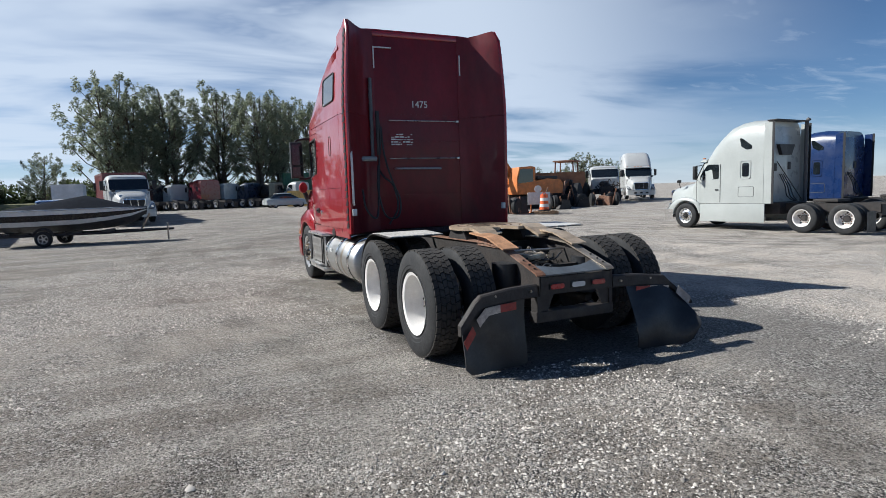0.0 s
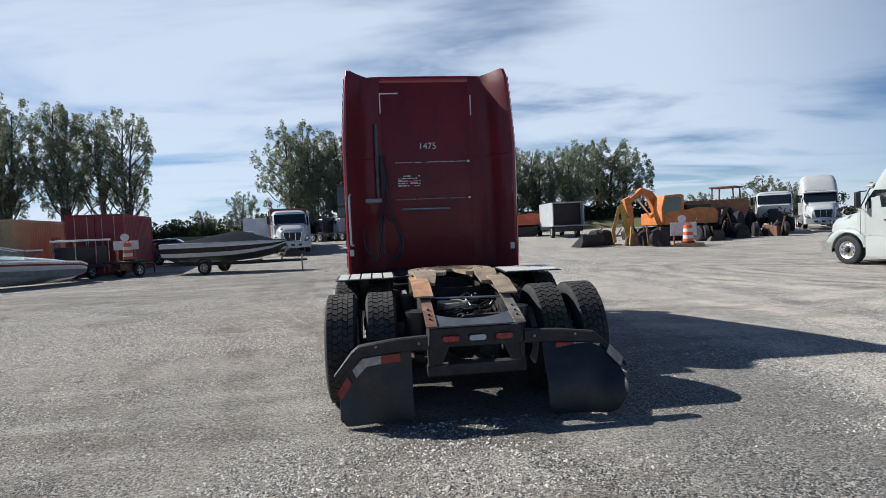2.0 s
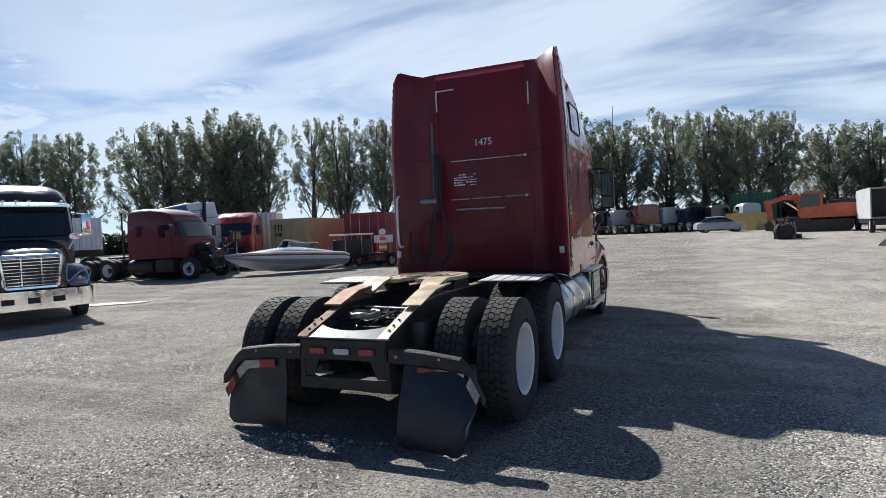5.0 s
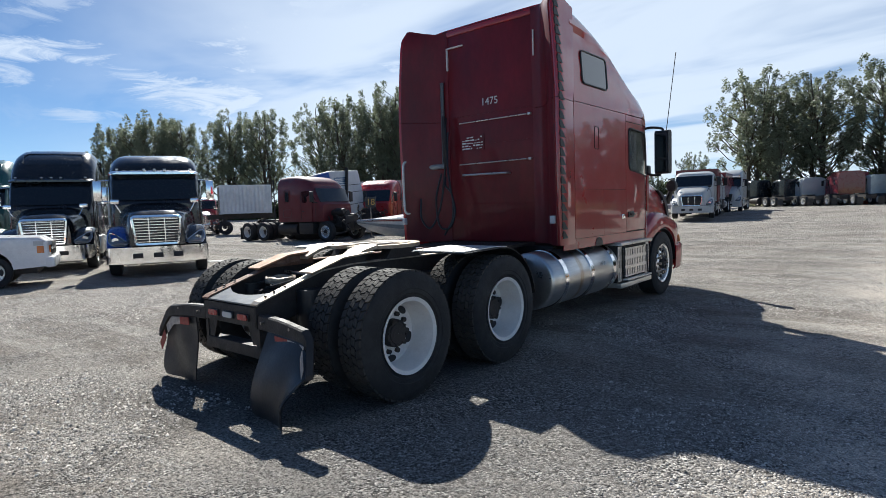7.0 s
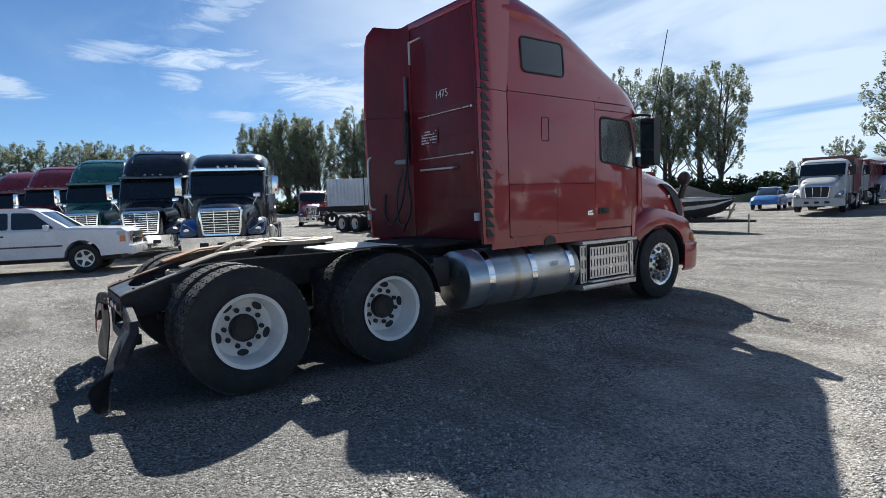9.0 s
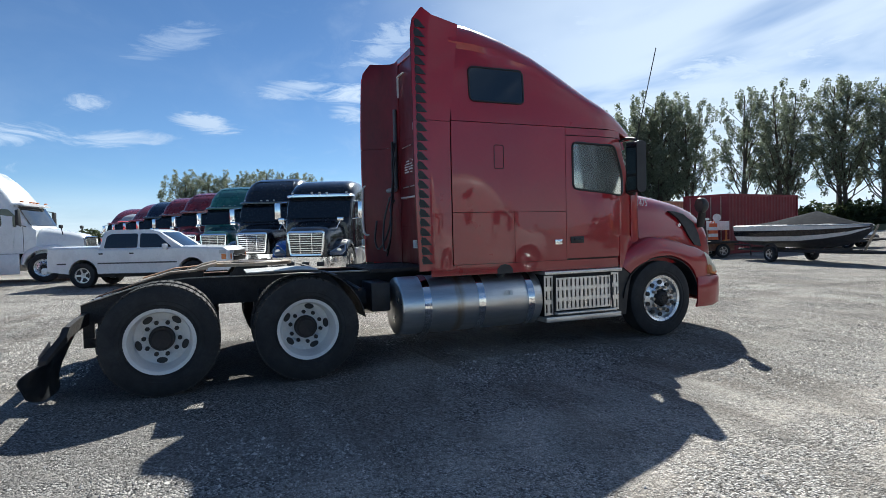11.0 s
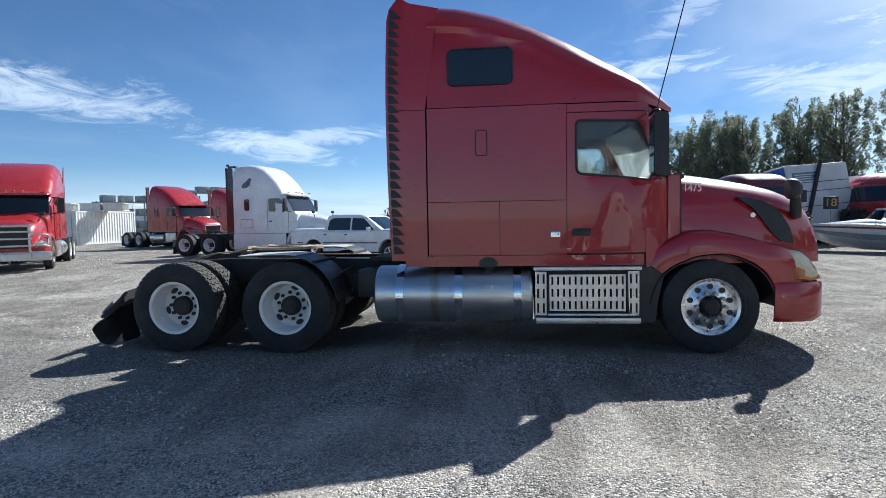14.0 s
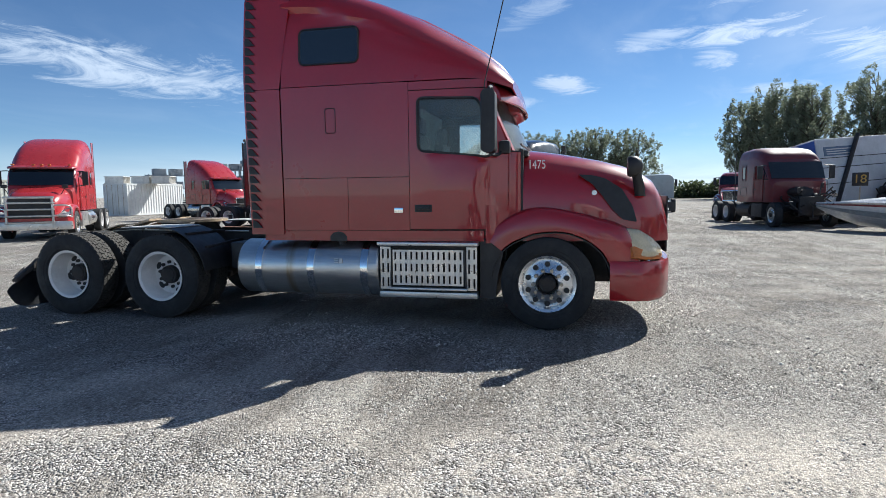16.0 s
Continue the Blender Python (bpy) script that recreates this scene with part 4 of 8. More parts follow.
hoses = [[(-0.66, 2.22, 2.7), (-0.64, 2.17, 2.4), (-0.67, 2.18, 2.0), (-0.72, 2.12, 1.5), (-0.80, 2.0, 1.22), (-0.95, 1.98, 1.35), (-0.98, 2.02, 1.62)],
         [(-0.62, 2.2, 2.5), (-0.60, 2.15, 2.1), (-0.52, 2.1, 1.75), (-0.42, 2.06, 1.45), (-0.48, 2.02, 1.22), (-0.66, 2.02, 1.25), (-0.74, 2.06, 1.6), (-0.70, 2.14, 1.95)],
         [(-0.68, 2.2, 1.9), (-0.62, 2.12, 1.78), (-0.50, 2.1, 1.66), (-0.46, 2.06, 1.35), (-0.60, 2.05, 1.12)]]
for i, h in enumerate(hoses):
    bm = BM()
    tube(bm, curve_pts(h, 8), 0.014, 7)
    part("air_hose", bm, M["flap"], truck, "black air hose hanging in a loop")
bm = BM()
box(bm, -0.695, -0.645, 2.17, 2.2, 2.1, 2.72, 0.01)
part("hose_bracket", bm, M["black"], truck)
bm = BM()
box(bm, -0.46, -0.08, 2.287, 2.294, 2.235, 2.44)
part("safety_decal", bm, M["red_shade_grime"], truck)
bm = BM()
rnd = random.Random(5)
for r in range(5):
    x = -0.44
    while x < -0.12:
        w = rnd.uniform(0.02, 0.07)
        if rnd.random() < 0.75:
            box(bm, x, min(x + w, -0.1), 2.284, 2.289, 2.25 + r * 0.036, 2.25 + r * 0.036 + rnd.uniform(0.008, 0.02))
        x += w + 0.012
part("decal_print", bm, M["letter"], truck, "worn white decal with unreadable print", smooth=None, kind="stuff")
me = text_mesh("1475", 0.135)
me.materials.append(M["letter"])
part("fleet_number", me, None, truck, "white fleet number 1475", at=pose(0.02, 2.288, 2.835, 90, 0, 0))

# hood, fenders, front
ARCH = [(0, 0.68), (30, 0.66), (60, 0.60), (90, 0.555), (120, 0.56), (144, 0.60), (180, 0.62)]
HOOD = [(4.99, 1.07, 1.93), (5.2, 1.065, 1.907), (5.5, 1.05, 1.858), (5.8, 1.02, 1.80), (6.05, 0.985, 1.735), (6.22, 0.945, 1.67), (6.36, 0.90, 1.575), (6.44, 0.86, 1.44), (6.49, 0.82, 1.26), (6.51, 0.78, 1.08)]


def hood_x(y, z):
    w, zc = lerp_table(HOOD, y)
    k = min(0.999, max(0.0, (z - 0.95) / (zc - 0.95)))
    return w * (1 - k ** 5.5) ** (1 / 5.5)


bm = BM()
rings = []
for y, w, zc in HOOD:
    ring = []
    for i in range(25):
        a = math.pi * i / 24
        c = math.cos(a)
        ring.append((w * math.copysign(abs(c) ** (2 / 5.5), c), y, 0.95 + (zc - 0.95) * math.sin(a) ** (2 / 4.0) + 0.03 * (1 - abs(c))))
    rings.append(ring)
vs = loft(bm, rings, closed=False)
bm.faces.new(list(reversed(vs[-1])))
bmesh.ops.recalc_face_normals(bm, faces=bm.faces)
bmesh.ops.solidify(bm, geom=bm.faces[:], thickness=0.015)
part("hood", bm, M["red"], truck, "sloping red engine hood", smooth=50)
bm = BM()
box(bm, -0.55, 0.55, 6.52, 6.54, 0.80, 1.42, 0.008)
part("grille", bm, M["black"], truck)
bm = BM()
for k in range(7):
    bm = BM()
    box(bm, -0.54, 0.54, 6.54, 6.55, 0.84 + k * 0.085, 0.86 + k * 0.085)
    part("grille_bar", bm, M["chrome"], truck)

for s in (-1, 1):
    # cowl beside the hood
    b = BM()
    sheet(b, [[(s * x, y, z) for z in (1.0, 1.3, 1.6, 1.9)] for x, y in ((1.095, 4.845), (1.088, 4.92), (1.08, 4.965))], 0.03)
    part("cowl_panel", b, M["red"], truck)
    b = BM()
    prism_x(b, [(4.95, 1.05), (4.99, 1.05), (4.99, 1.92), (4.95, 1.945)], s * 0.80, s * 1.055)
    part("hood_seal", b, M["black"], truck)
    b = BM()
    sheet(b, [[(s * x, y, z) for z in (0.93, 1.06, 1.2, 1.34)] for x, y in ((1.165, 4.60), (1.15, 4.70), (1.12, 4.78), (1.09, 4.85))], 0.03)
    part("cowl_foot", b, M["red"], truck)
    # fender
    b = BM()
    rings = []
    for i in range(25):
        a = 8 + 136 * i / 24
        r = lerp_table([(0, 0.99), (20, 0.96), (36, 0.985), (53, 0.85), (66, 0.80), (79, 0.782), (104, 0.812), (127, 0.815), (144, 0.865)], a)
        ri = lerp_table(ARCH, a)
        c, n = math.cos(radians(a)), math.sin(radians(a))
        wx = 1.195 - 0.05 * (1 - smoothstep(0, 45, a)) - 0.03 * smoothstep(110, 144, a)
        rings.append([(s * x, 5.255 + rr * c, 0.50 + rr * n) for x, rr in ((0.80, ri), (wx - 0.012, ri - 0.003), (wx + 0.004, ri + 0.004), (wx + 0.006, ri + 0.018), (wx - 0.004, 0.5 * (ri + 0.018 + r)), (wx - 0.026, r - 0.022), (wx - 0.040, r - 0.004), (wx - 0.062, r + 0.006), (0.80, r + 0.05))])
    loft(b, rings)
    part("fender", b, M["red"], truck, "red front fender arched over the wheel", smooth=50)
    b = BM()
    prism_x(b, [(4.535, 0.33), (4.70, 0.33), (4.735, 0.60), (4.79, 0.84), (4.56, 0.985), (4.535, 0.945)], s * 0.55, s * 1.150)
    part("splash_guard", b, M["black"], truck)
    b = BM()
    sheet(b, [[(s * x, 5.255 + (lerp_table(ARCH, a) - 0.012) * math.cos(radians(a)), 0.50 + (lerp_table(ARCH, a) - 0.012) * math.sin(radians(a))) for x in (0.62, 0.9, 1.17)] for a in range(0, 178, 8)], 0.01)
    part("arch_liner", b, M["black"], truck)
    # side air outlet
    o = round_poly([(5.56, 1.655), (5.70, 1.645), (5.84, 1.61), (6.01, 1.50), (6.12, 1.32), (6.17, 1.15), (6.02, 1.18), (5.91, 1.29), (5.81, 1.43), (5.71, 1.55)], 0.02, 3)
    part("air_outlet", fan_plate(BM(), o, lambda y, z: s * hood_x(y, z), -0.03 * s, 0.022 * s), M["black"], truck, "black side air outlet in the hood")
    b = BM()
    cyl(b, (s * (hood_x(5.73, 1.46) - 0.01), 5.73, 1.46), (s * (hood_x(5.73, 1.46) + 0.008), 5.73, 1.46), 0.026, 20)
    part("badge", b, M["frontrim"], truck, "round chrome badge")
    me = text_mesh("1475", 0.135)
    me.materials.append(M["letter"])
    part("fleet_number", me, None, truck, "white fleet number 1475", at=pose(s * (hood_x(5.12, 1.78) + 0.012), 5.13, 1.765, 90, 0, 90 * s) @ Matrix.Diagonal((0.72, 1, 1, 1)))
    # headlamp
    b = BM()
    o = [(1.10, 6.0, 1.10), (1.02, 6.16, 1.08), (0.93, 6.32, 0.98), (0.88, 6.42, 0.87), (0.89, 6.44, 0.79), (1.02, 6.38, 0.775), (1.12, 6.25, 0.775), (1.155, 6.12, 0.80), (1.14, 6.03, 0.98)]
    c = Vector((1.02, 6.22, 0.93))
    out_ = Vector((0.6, 0.7, 0.25)).normalized()
    rings = []
    for t, h in ((1.0, -0.05), (1.0, 0.0), (0.85, 0.035), (0.5, 0.06), (0.02, 0.07)):
        rings.append([tuple((c + (Vector(p) - c) * t + out_ * h)[i] * (s if i == 0 else 1) for i in range(3)) for p in o])
    loft(b, rings)
    hl = part("headlamp", b, M["lens_yellow"], truck, "yellowed headlamp lens", smooth=60)
    b = BM()
    rings = [[tuple((c + (Vector(p) - c) * t + out_ * h)[i] * (s if i == 0 else 1) for i in range(3)) for p in ((1.165, 6.115, 0.79), (1.15, 6.085, 0.90), (1.12, 6.17, 0.865), (1.05, 6.30, 0.825), (0.96, 6.41, 0.80), (1.02, 6.385, 0.77), (1.12, 6.26, 0.77))] for t, h in ((1.0, -0.03), (1.0, 0.018), (0.9, 0.036))]
    loft(b, rings)
    part("indicator", b, M["orange"], hl, "amber indicator lens", smooth=40)
    # hood mirror
    b = BM()
    loft(b, [[(s * x + w * math.cos(a), y + w * 1.1 * math.sin(a), z) for a in (2 * math.pi * k / 10 for k in range(10))] for x, y, z, w in ((0.93, 6.20, 1.42, 0.05), (0.97, 6.18, 1.53, 0.052), (1.02, 6.15, 1.64, 0.045), (1.05, 6.13, 1.71, 0.035))])
    hm = part("hood_mirror", b, M["black"], truck, "black hood mirror on a stalk")
    b = BM()
    loft(b, [[(s * 1.05 + w * math.cos(a), yy, 1.725 + h * math.sin(a)) for a in (2 * math.pi * k / 14 for k in range(14))] for yy, w, h in ((6.055, 0.078, 0.095), (6.08, 0.088, 0.11), (6.14, 0.082, 0.105), (6.19, 0.052, 0.07), (6.21, 0.01, 0.02))])
    part("mirror_head", b, M["red_dull"] if s < 0 else M["black"], hm)
    # main mirror
    b = BM()
    prism_x(b, [(y, z) for y, z in rounded_rect(4.60, 4.74, 1.875, 2.50, 0.05)], s * 1.30, s * 1.50)
    mm = part("side_mirror", b, M["black"], truck, "tall black side mirror")
    b = BM()
    o = rounded_rect(1.315, 1.485, 2.10, 2.46, 0.02)
    loft(b, [[(s * x, y, z) for x, z in o] for y in (4.594, 4.60)])
    o = rounded_rect(1.315, 1.485, 1.90, 2.07, 0.02)
    loft(b, [[(s * x, y, z) for x, z in o] for y in (4.594, 4.60)])
    part("mirror_glass", b, M["glass_dark"], mm, "mirror glass")
    b = BM()
    tube(b, curve_pts([(s * 1.08, 4.66, 2.54), (s * 1.22, 4.67, 2.56), (s * 1.38, 4.67, 2.53), (s * 1.40, 4.67, 2.48)], 5), 0.018)
    tube(b, curve_pts([(s * 1.08, 4.78, 1.93), (s * 1.2, 4.74, 1.87), (s * 1.36, 4.68, 1.86)], 5), 0.018)
    part("mirror_arm", b, M["black"], mm)
    b = BM()
    box(b, s * 1.06, s * 1.16, 4.74, 4.86, 1.88, 2.02, 0.03)
    part("mirror_foot", b, M["black"], mm)
    b = BM()
    tube(b, [(s * 1.46, 4.63, 2.50), (s * 1.47, 4.64, 2.58), (s * 1.51, 4.90, 3.63)], 0.006, 5)
    if s > 0:
        part("antenna", b, M["black"], truck, "thin whip antenna")
    else:
        b.free()
    # fuel tank
    b = BM()
    ax, r = 0.935, 0.325
    prof = [(1.66, r * 0.90), (1.67, r * 0.96), (1.69, r), (3.38, r), (3.40, r * 0.96), (3.41, r * 0.90)]
    loft(b, [[(s * ax + rr * math.cos(a), y, 0.625 + rr * math.sin(a)) for a in (2 * math.pi * k / 40 for k in range(40))] for y, rr in prof])
    tank = part("fuel_tank", b, M["tank"], truck, "stained aluminium fuel tank")
    for y in (1.95, 2.60, 3.24):
        b = BM()
        loft(b, [[(s * ax + (r + d) * math.cos(a), yy, 0.625 + (r + d) * math.sin(a)) for a in (2 * math.pi * k / 40 for k in range(40))] for yy, d in ((y - 0.044, 0.0), (y - 0.042, 0.012), (y + 0.042, 0.012), (y + 0.044, 0.0))])
        part("tank_strap", b, M["chrome"], tank, "polished tank strap")
    b = BM()
    cyl(b, (s * 1.06, 2.93, 0.90), (s * 1.13, 2.93, 1.0), 0.05, 16)
    part("filler_cap", b, M["black"], tank)
    b = BM()
    prism_x(b, [(2.83, 0.945), (3.03, 0.945), (3.03, 1.0), (2.99, 1.04), (2.93, 1.055), (2.87, 1.04), (2.83, 1.0)], s * 1.19, s * 1.204)
    part("filler_recess", b, M["flap"], truck)
    b = BM()
    for k in range(3):
        box(b, s * 1.258, s * 1.262, 2.89, 2.94, 0.70 + k * 0.022, 0.712 + k * 0.022)
    box(b, s * 1.258, s * 1.262, 2.95, 2.99, 0.70, 0.755)
    part("tank_label", b, M["letter"], tank, "small white label with unreadable print")
    # step box with a slotted panel
    b = BM()
    box(b, s * 0.62, s * 1.20, 3.44, 4.51, 0.35, 0.90, 0.01)
    stp = part("step_box", b, M["chassis"], truck, "aluminium step box with a slotted cover")
    b = BM()
    box(b, s * 1.0, s * 1.29, 3.41, 4.53, 0.905, 0.945, 0.01)
    part("step_top", b, M["alu_sheet"], stp, "aluminium upper step")
    b = BM()
    box(b, s * 1.0, s * 1.275, 3.43, 4.525, 0.335, 0.40, 0.01)
    part("step_base", b, M["alu_sheet"], stp)

    def slots(b, y0, y1, z0, z1, cols, rows, x0, x1, fill):
        dz = (z1 - z0) / rows
        dy = (y1 - y0) / cols
        for i in range(rows):
            zb = z0 + i * dz
            box(b, x0, x1, y0, y1, zb, zb + dz * 0.17)
            box(b, x0, x1, y0, y1, zb + dz * 0.83, zb + dz)
            for j in range(cols + 1):
                a0 = y0 + j * dy - dy * (1 - fill) / 2
                a1 = y0 + j * dy + dy * (1 - fill) / 2
                box(b, x0, x1, max(y0, a0), min(y1, a1), zb + dz * 0.17, zb + dz * 0.83)

    b = BM()
    slots(b, 3.58, 4.37, 0.47, 0.86, 13, 3, s * 1.245, s * 1.258, 0.36)
    part("slotted_cover", b, M["alu_sheet"], stp, "aluminium cover with rows of slots", smooth=None)
    b = BM()
    slots(b, 3.43, 3.55, 0.42, 0.89, 2, 3, s * 1.225, s * 1.235, 0.36)
    part("slotted_end", b, M["alu_sheet"], stp, smooth=None, kind="stuff")
    b = BM()
    slots(b, 4.40, 4.515, 0.42, 0.89, 2, 3, s * 1.225, s * 1.235, 0.36)
    part("slotted_end", b, M["alu_sheet"], stp, smooth=None, kind="stuff")
    b = BM()
    box(b, s * 1.235, s * 1.32, 3.56, 4.42, 0.425, 0.45, 0.006)
    part("lower_tread", b, M["alu_sheet"], stp)
    b = BM()
    tube(b, [(s * 1.27, 3.56, 0.46), (s * 1.262, 3.57, 0.87), (s * 1.262, 3.60, 0.885)], 0.008, 6)
    tube(b, [(s * 1.27, 4.40, 0.44), (s * 1.262, 4.39, 0.60), (s * 1.262, 4.385, 0.86)], 0.01, 6)
    part("cover_frame", b, M["black"], stp)

# bumper
bm = BM()
plan = [(1.19, 5.89), (1.20, 6.05), (1.185, 6.20), (1.13, 6.33), (1.02, 6.43), (0.8, 6.52), (0.45, 6.58), (0.0, 6.60)]
plan = plan + [(-x, y) for x, y in reversed(plan[:-1])]
sheet(bm, [[(x * k, 6.0 + (y - 6.0) * q, z) for z, k, q in ((0.34, 0.96, 0.93), (0.38, 0.99, 1.0), (0.55, 1.0, 1.0), (0.72, 1.0, 1.0), (0.755, 0.985, 0.97), (0.755, 0.93, 0.75))] for x, y in plan], 0.025)
part("bumper", bm, M["red"], truck, "red front bumper with scuffs", smooth=50)

# windscreen and pillars
bm = BM()
grid = []
for k in range(13):
    x = -1.0 + 2.0 * k / 12
    b_ = 0.16 * (abs(x) / 1.0) ** 2.4
    grid.append([(x * (1.0 - 0.02 * t), 5.03 - b_ - 0.34 * t, 1.93 + 0.66 * t) for t in (0, 0.25, 0.5, 0.75, 1)])
sheet(bm, grid, 0.006)
ws = part("windscreen", bm, M["glass_dusty"], truck, "dusty raked windscreen")
ws.visible_shadow = False
for s in (-1, 1):
    bm = BM()
    loft(bm, [[(s * (x + dx), y + dy, z) for dx, dy in ((0, 0), (0.05, -0.02), (0.045, -0.085), (-0.02, -0.05))] for x, y, z in ((1.02, 4.90, 1.92), (1.03, 4.75, 2.25), (1.04, 4.60, 2.62))])
    part("pillar", bm, M["red"], truck)
bm = BM()
box(bm, -1.0, 1.0, 4.7, 5.04, 1.86, 1.925, 0.02)
part("cowl_top", bm, M["black"], truck)
bm = BM()
tube(bm, [(-0.1, 5.06, 1.93), (0.55, 5.0, 1.99)], 0.012, 6)
tube(bm, [(0.2, 5.06, 1.93), (0.85, 4.95, 2.0)], 0.012, 6)
part("wiper", bm, M["black"], truck)

# inside of the cab
bm = BM()
box(bm, -1.1, 1.1, 3.4, 4.85, 1.02, 1.10)
part("cab_floor", bm, M["trim"], truck)
bm = BM()
box(bm, -1.05, 1.05, 4.55, 4.95, 1.45, 1.86, 0.05)
part("dashboard", bm, M["trim"], truck)
for x in (-0.6, 0.6):
    bm = BM()
    box(bm, x - 0.25, x + 0.25, 3.75, 4.2, 1.35, 1.52, 0.05)
    box(bm, x - 0.24, x + 0.24, 3.68, 3.82, 1.5, 2.15, 0.05)
    box(bm, x - 0.13, x + 0.13, 3.69, 3.80, 2.16, 2.36, 0.04)
    part("seat", bm, M["trim"], truck, "grey cloth cab seat")
bm = BM()
tube(bm, [(-0.6 + 0.22 * math.cos(a), 4.38 + 0.10 * math.sin(a), 1.80 + 0.18 * math.sin(a)) for a in (2 * math.pi * k / 24 for k in range(25))], 0.016, 6)
tube(bm, [(-0.6, 4.38, 1.8), (-0.6, 4.6, 1.6)], 0.03, 6)
part("steering_wheel", bm, M["black"], truck)
bm = BM()
grid = [[(-1.1 + 2.2 * k / 44, 3.62 + 0.03 * math.sin(k * 1.7), z) for z in (1.12, 1.8, 2.55)] for k in range(45)]
sheet(bm, grid, 0.008)
part("sleeper_curtain", bm, M["curtain"], truck, "grey curtain between cab and sleeper", smooth=60)

# chassis
RAIL = [(5.9, 0.97), (2.0, 0.99), (-0.45, 1.01), (-0.80, 0.985), (-1.40, 0.80), (-1.435, 0.78), (-1.435, 0.60), (-1.25, 0.60), (-0.85, 0.72), (5.9, 0.70)]
for s in (-1, 1):
    bm = BM()
    prism_x(bm, RAIL, s * 0.395, s * 0.405)
    part("frame_rail", bm, M["chassis"], truck, "greasy steel chassis rail")
    bm = BM()
    tl = [(2.0, 0.99), (-0.45, 1.01), (-0.80, 0.985), (-1.40, 0.80), (-1.435, 0.78)]
    for a, b in zip(tl, tl[1:]):
        loft(bm, [[(s * 0.335, y, z), (s * 0.43, y, z), (s * 0.43, y, z + 0.012), (s * 0.335, y, z + 0.012)] for y, z in (a, b)])
    part("rail_flange", bm, M["rust"] if s < 0 else M["steel"], truck, "rusted top flange of the rail", smooth=None)
    bm = BM()
    loft(bm, [[(s * 0.31, y, z), (s * 0.49, y, z), (s * 0.49, y, z + 0.014), (s * 0.31, y, z + 0.014)] for y, z in ((-0.25, 1.10), (-0.62, 1.075), (-0.95, 0.98))])
    part("ramp_plate", bm, M["rustpale"] if s < 0 else M["brass"], truck, "worn trailer ramp plate", smooth=None)
    bm = BM()
    prism_x(bm, [(-0.88, 0.98), (-0.30, 0.98), (-0.30, 1.085), (-0.60, 1.06), (-0.88, 0.99)], s * 0.36, s * 0.42)
    part("ramp_web", bm, M["rust"] if s < 0 else M["chassis"], truck)
    for y, z in ((-1.25, 0.862), (-1.33, 0.835), (-1.15, 0.893)):
        bm = BM()
        cyl(bm, (s * 0.385, y, z), (s * 0.385, y, z + 0.012), 0.011, 6)
        part("rail_bolt", bm, M["chassis"], truck)
# tail crossmember with lamps
bm = BM()
box(bm, -0.39, 0.39, -1.435, -1.42, 0.61, 0.765)
part("tail_plate", bm, M["chassis"], truck)
bm = BM()
top = []
n = 18
for k in range(n + 1):
    x = -0.39 + 0.78 * k / n
    top.append((x, -1.31 + 0.13 * (abs(x) / 0.39) ** 2.2))
loft(bm, [[(x, -1.43, 0.775 + dz) for x, _ in top] + [(x, y, 0.775 + dz + (y + 1.43) * 0.33) for x, y in reversed(top)] for dz in (0, 0.012)])
part("tail_top_plate", bm, M["tailplate"], truck, "grey curved plate between the rails", smooth=None)
for x, m_ in ((-0.225, "lens_red"), (0.235, "lens_red"), (0.005, "lens_clear")):
    bm = BM()
    w = 0.078
    box(bm, x - w, x + w, -1.452, -1.43, 0.652, 0.708, 0.008)
    lamp = part("tail_lamp", bm, M["black"], truck, "oval tail lamp" if m_ == "lens_red" else "clear reversing lamp")
    bm = BM()
    prism_ = rounded_rect(x - w + 0.006, x + w - 0.006, 0.657, 0.703, 0.02)
    loft(bm, [[(a, y, b) for a, b in prism_] for y in (-1.4585, -1.45)])
    part("lens", bm, M[m_], lamp)
bm = BM()
box(bm, -0.43, 0.43, -1.42, -1.30, 0.36, 0.455, 0.008)
part("rear_bar", bm, M["chassis"], truck, "greasy steel bar under the tail")
for s in (-1, 1):
    bm = BM()
    box(bm, s * 0.38, s * 0.42, -1.42, -1.32, 0.44, 0.62)
    loft(bm, [[(s * x, y, z) for x, z in ((0.24, 0.605), (0.39, 0.605), (0.39, 0.46), (0.30, 0.46))] for y in (-1.41, -1.40)])
    part("tail_gusset", bm, M["chassis"], truck)
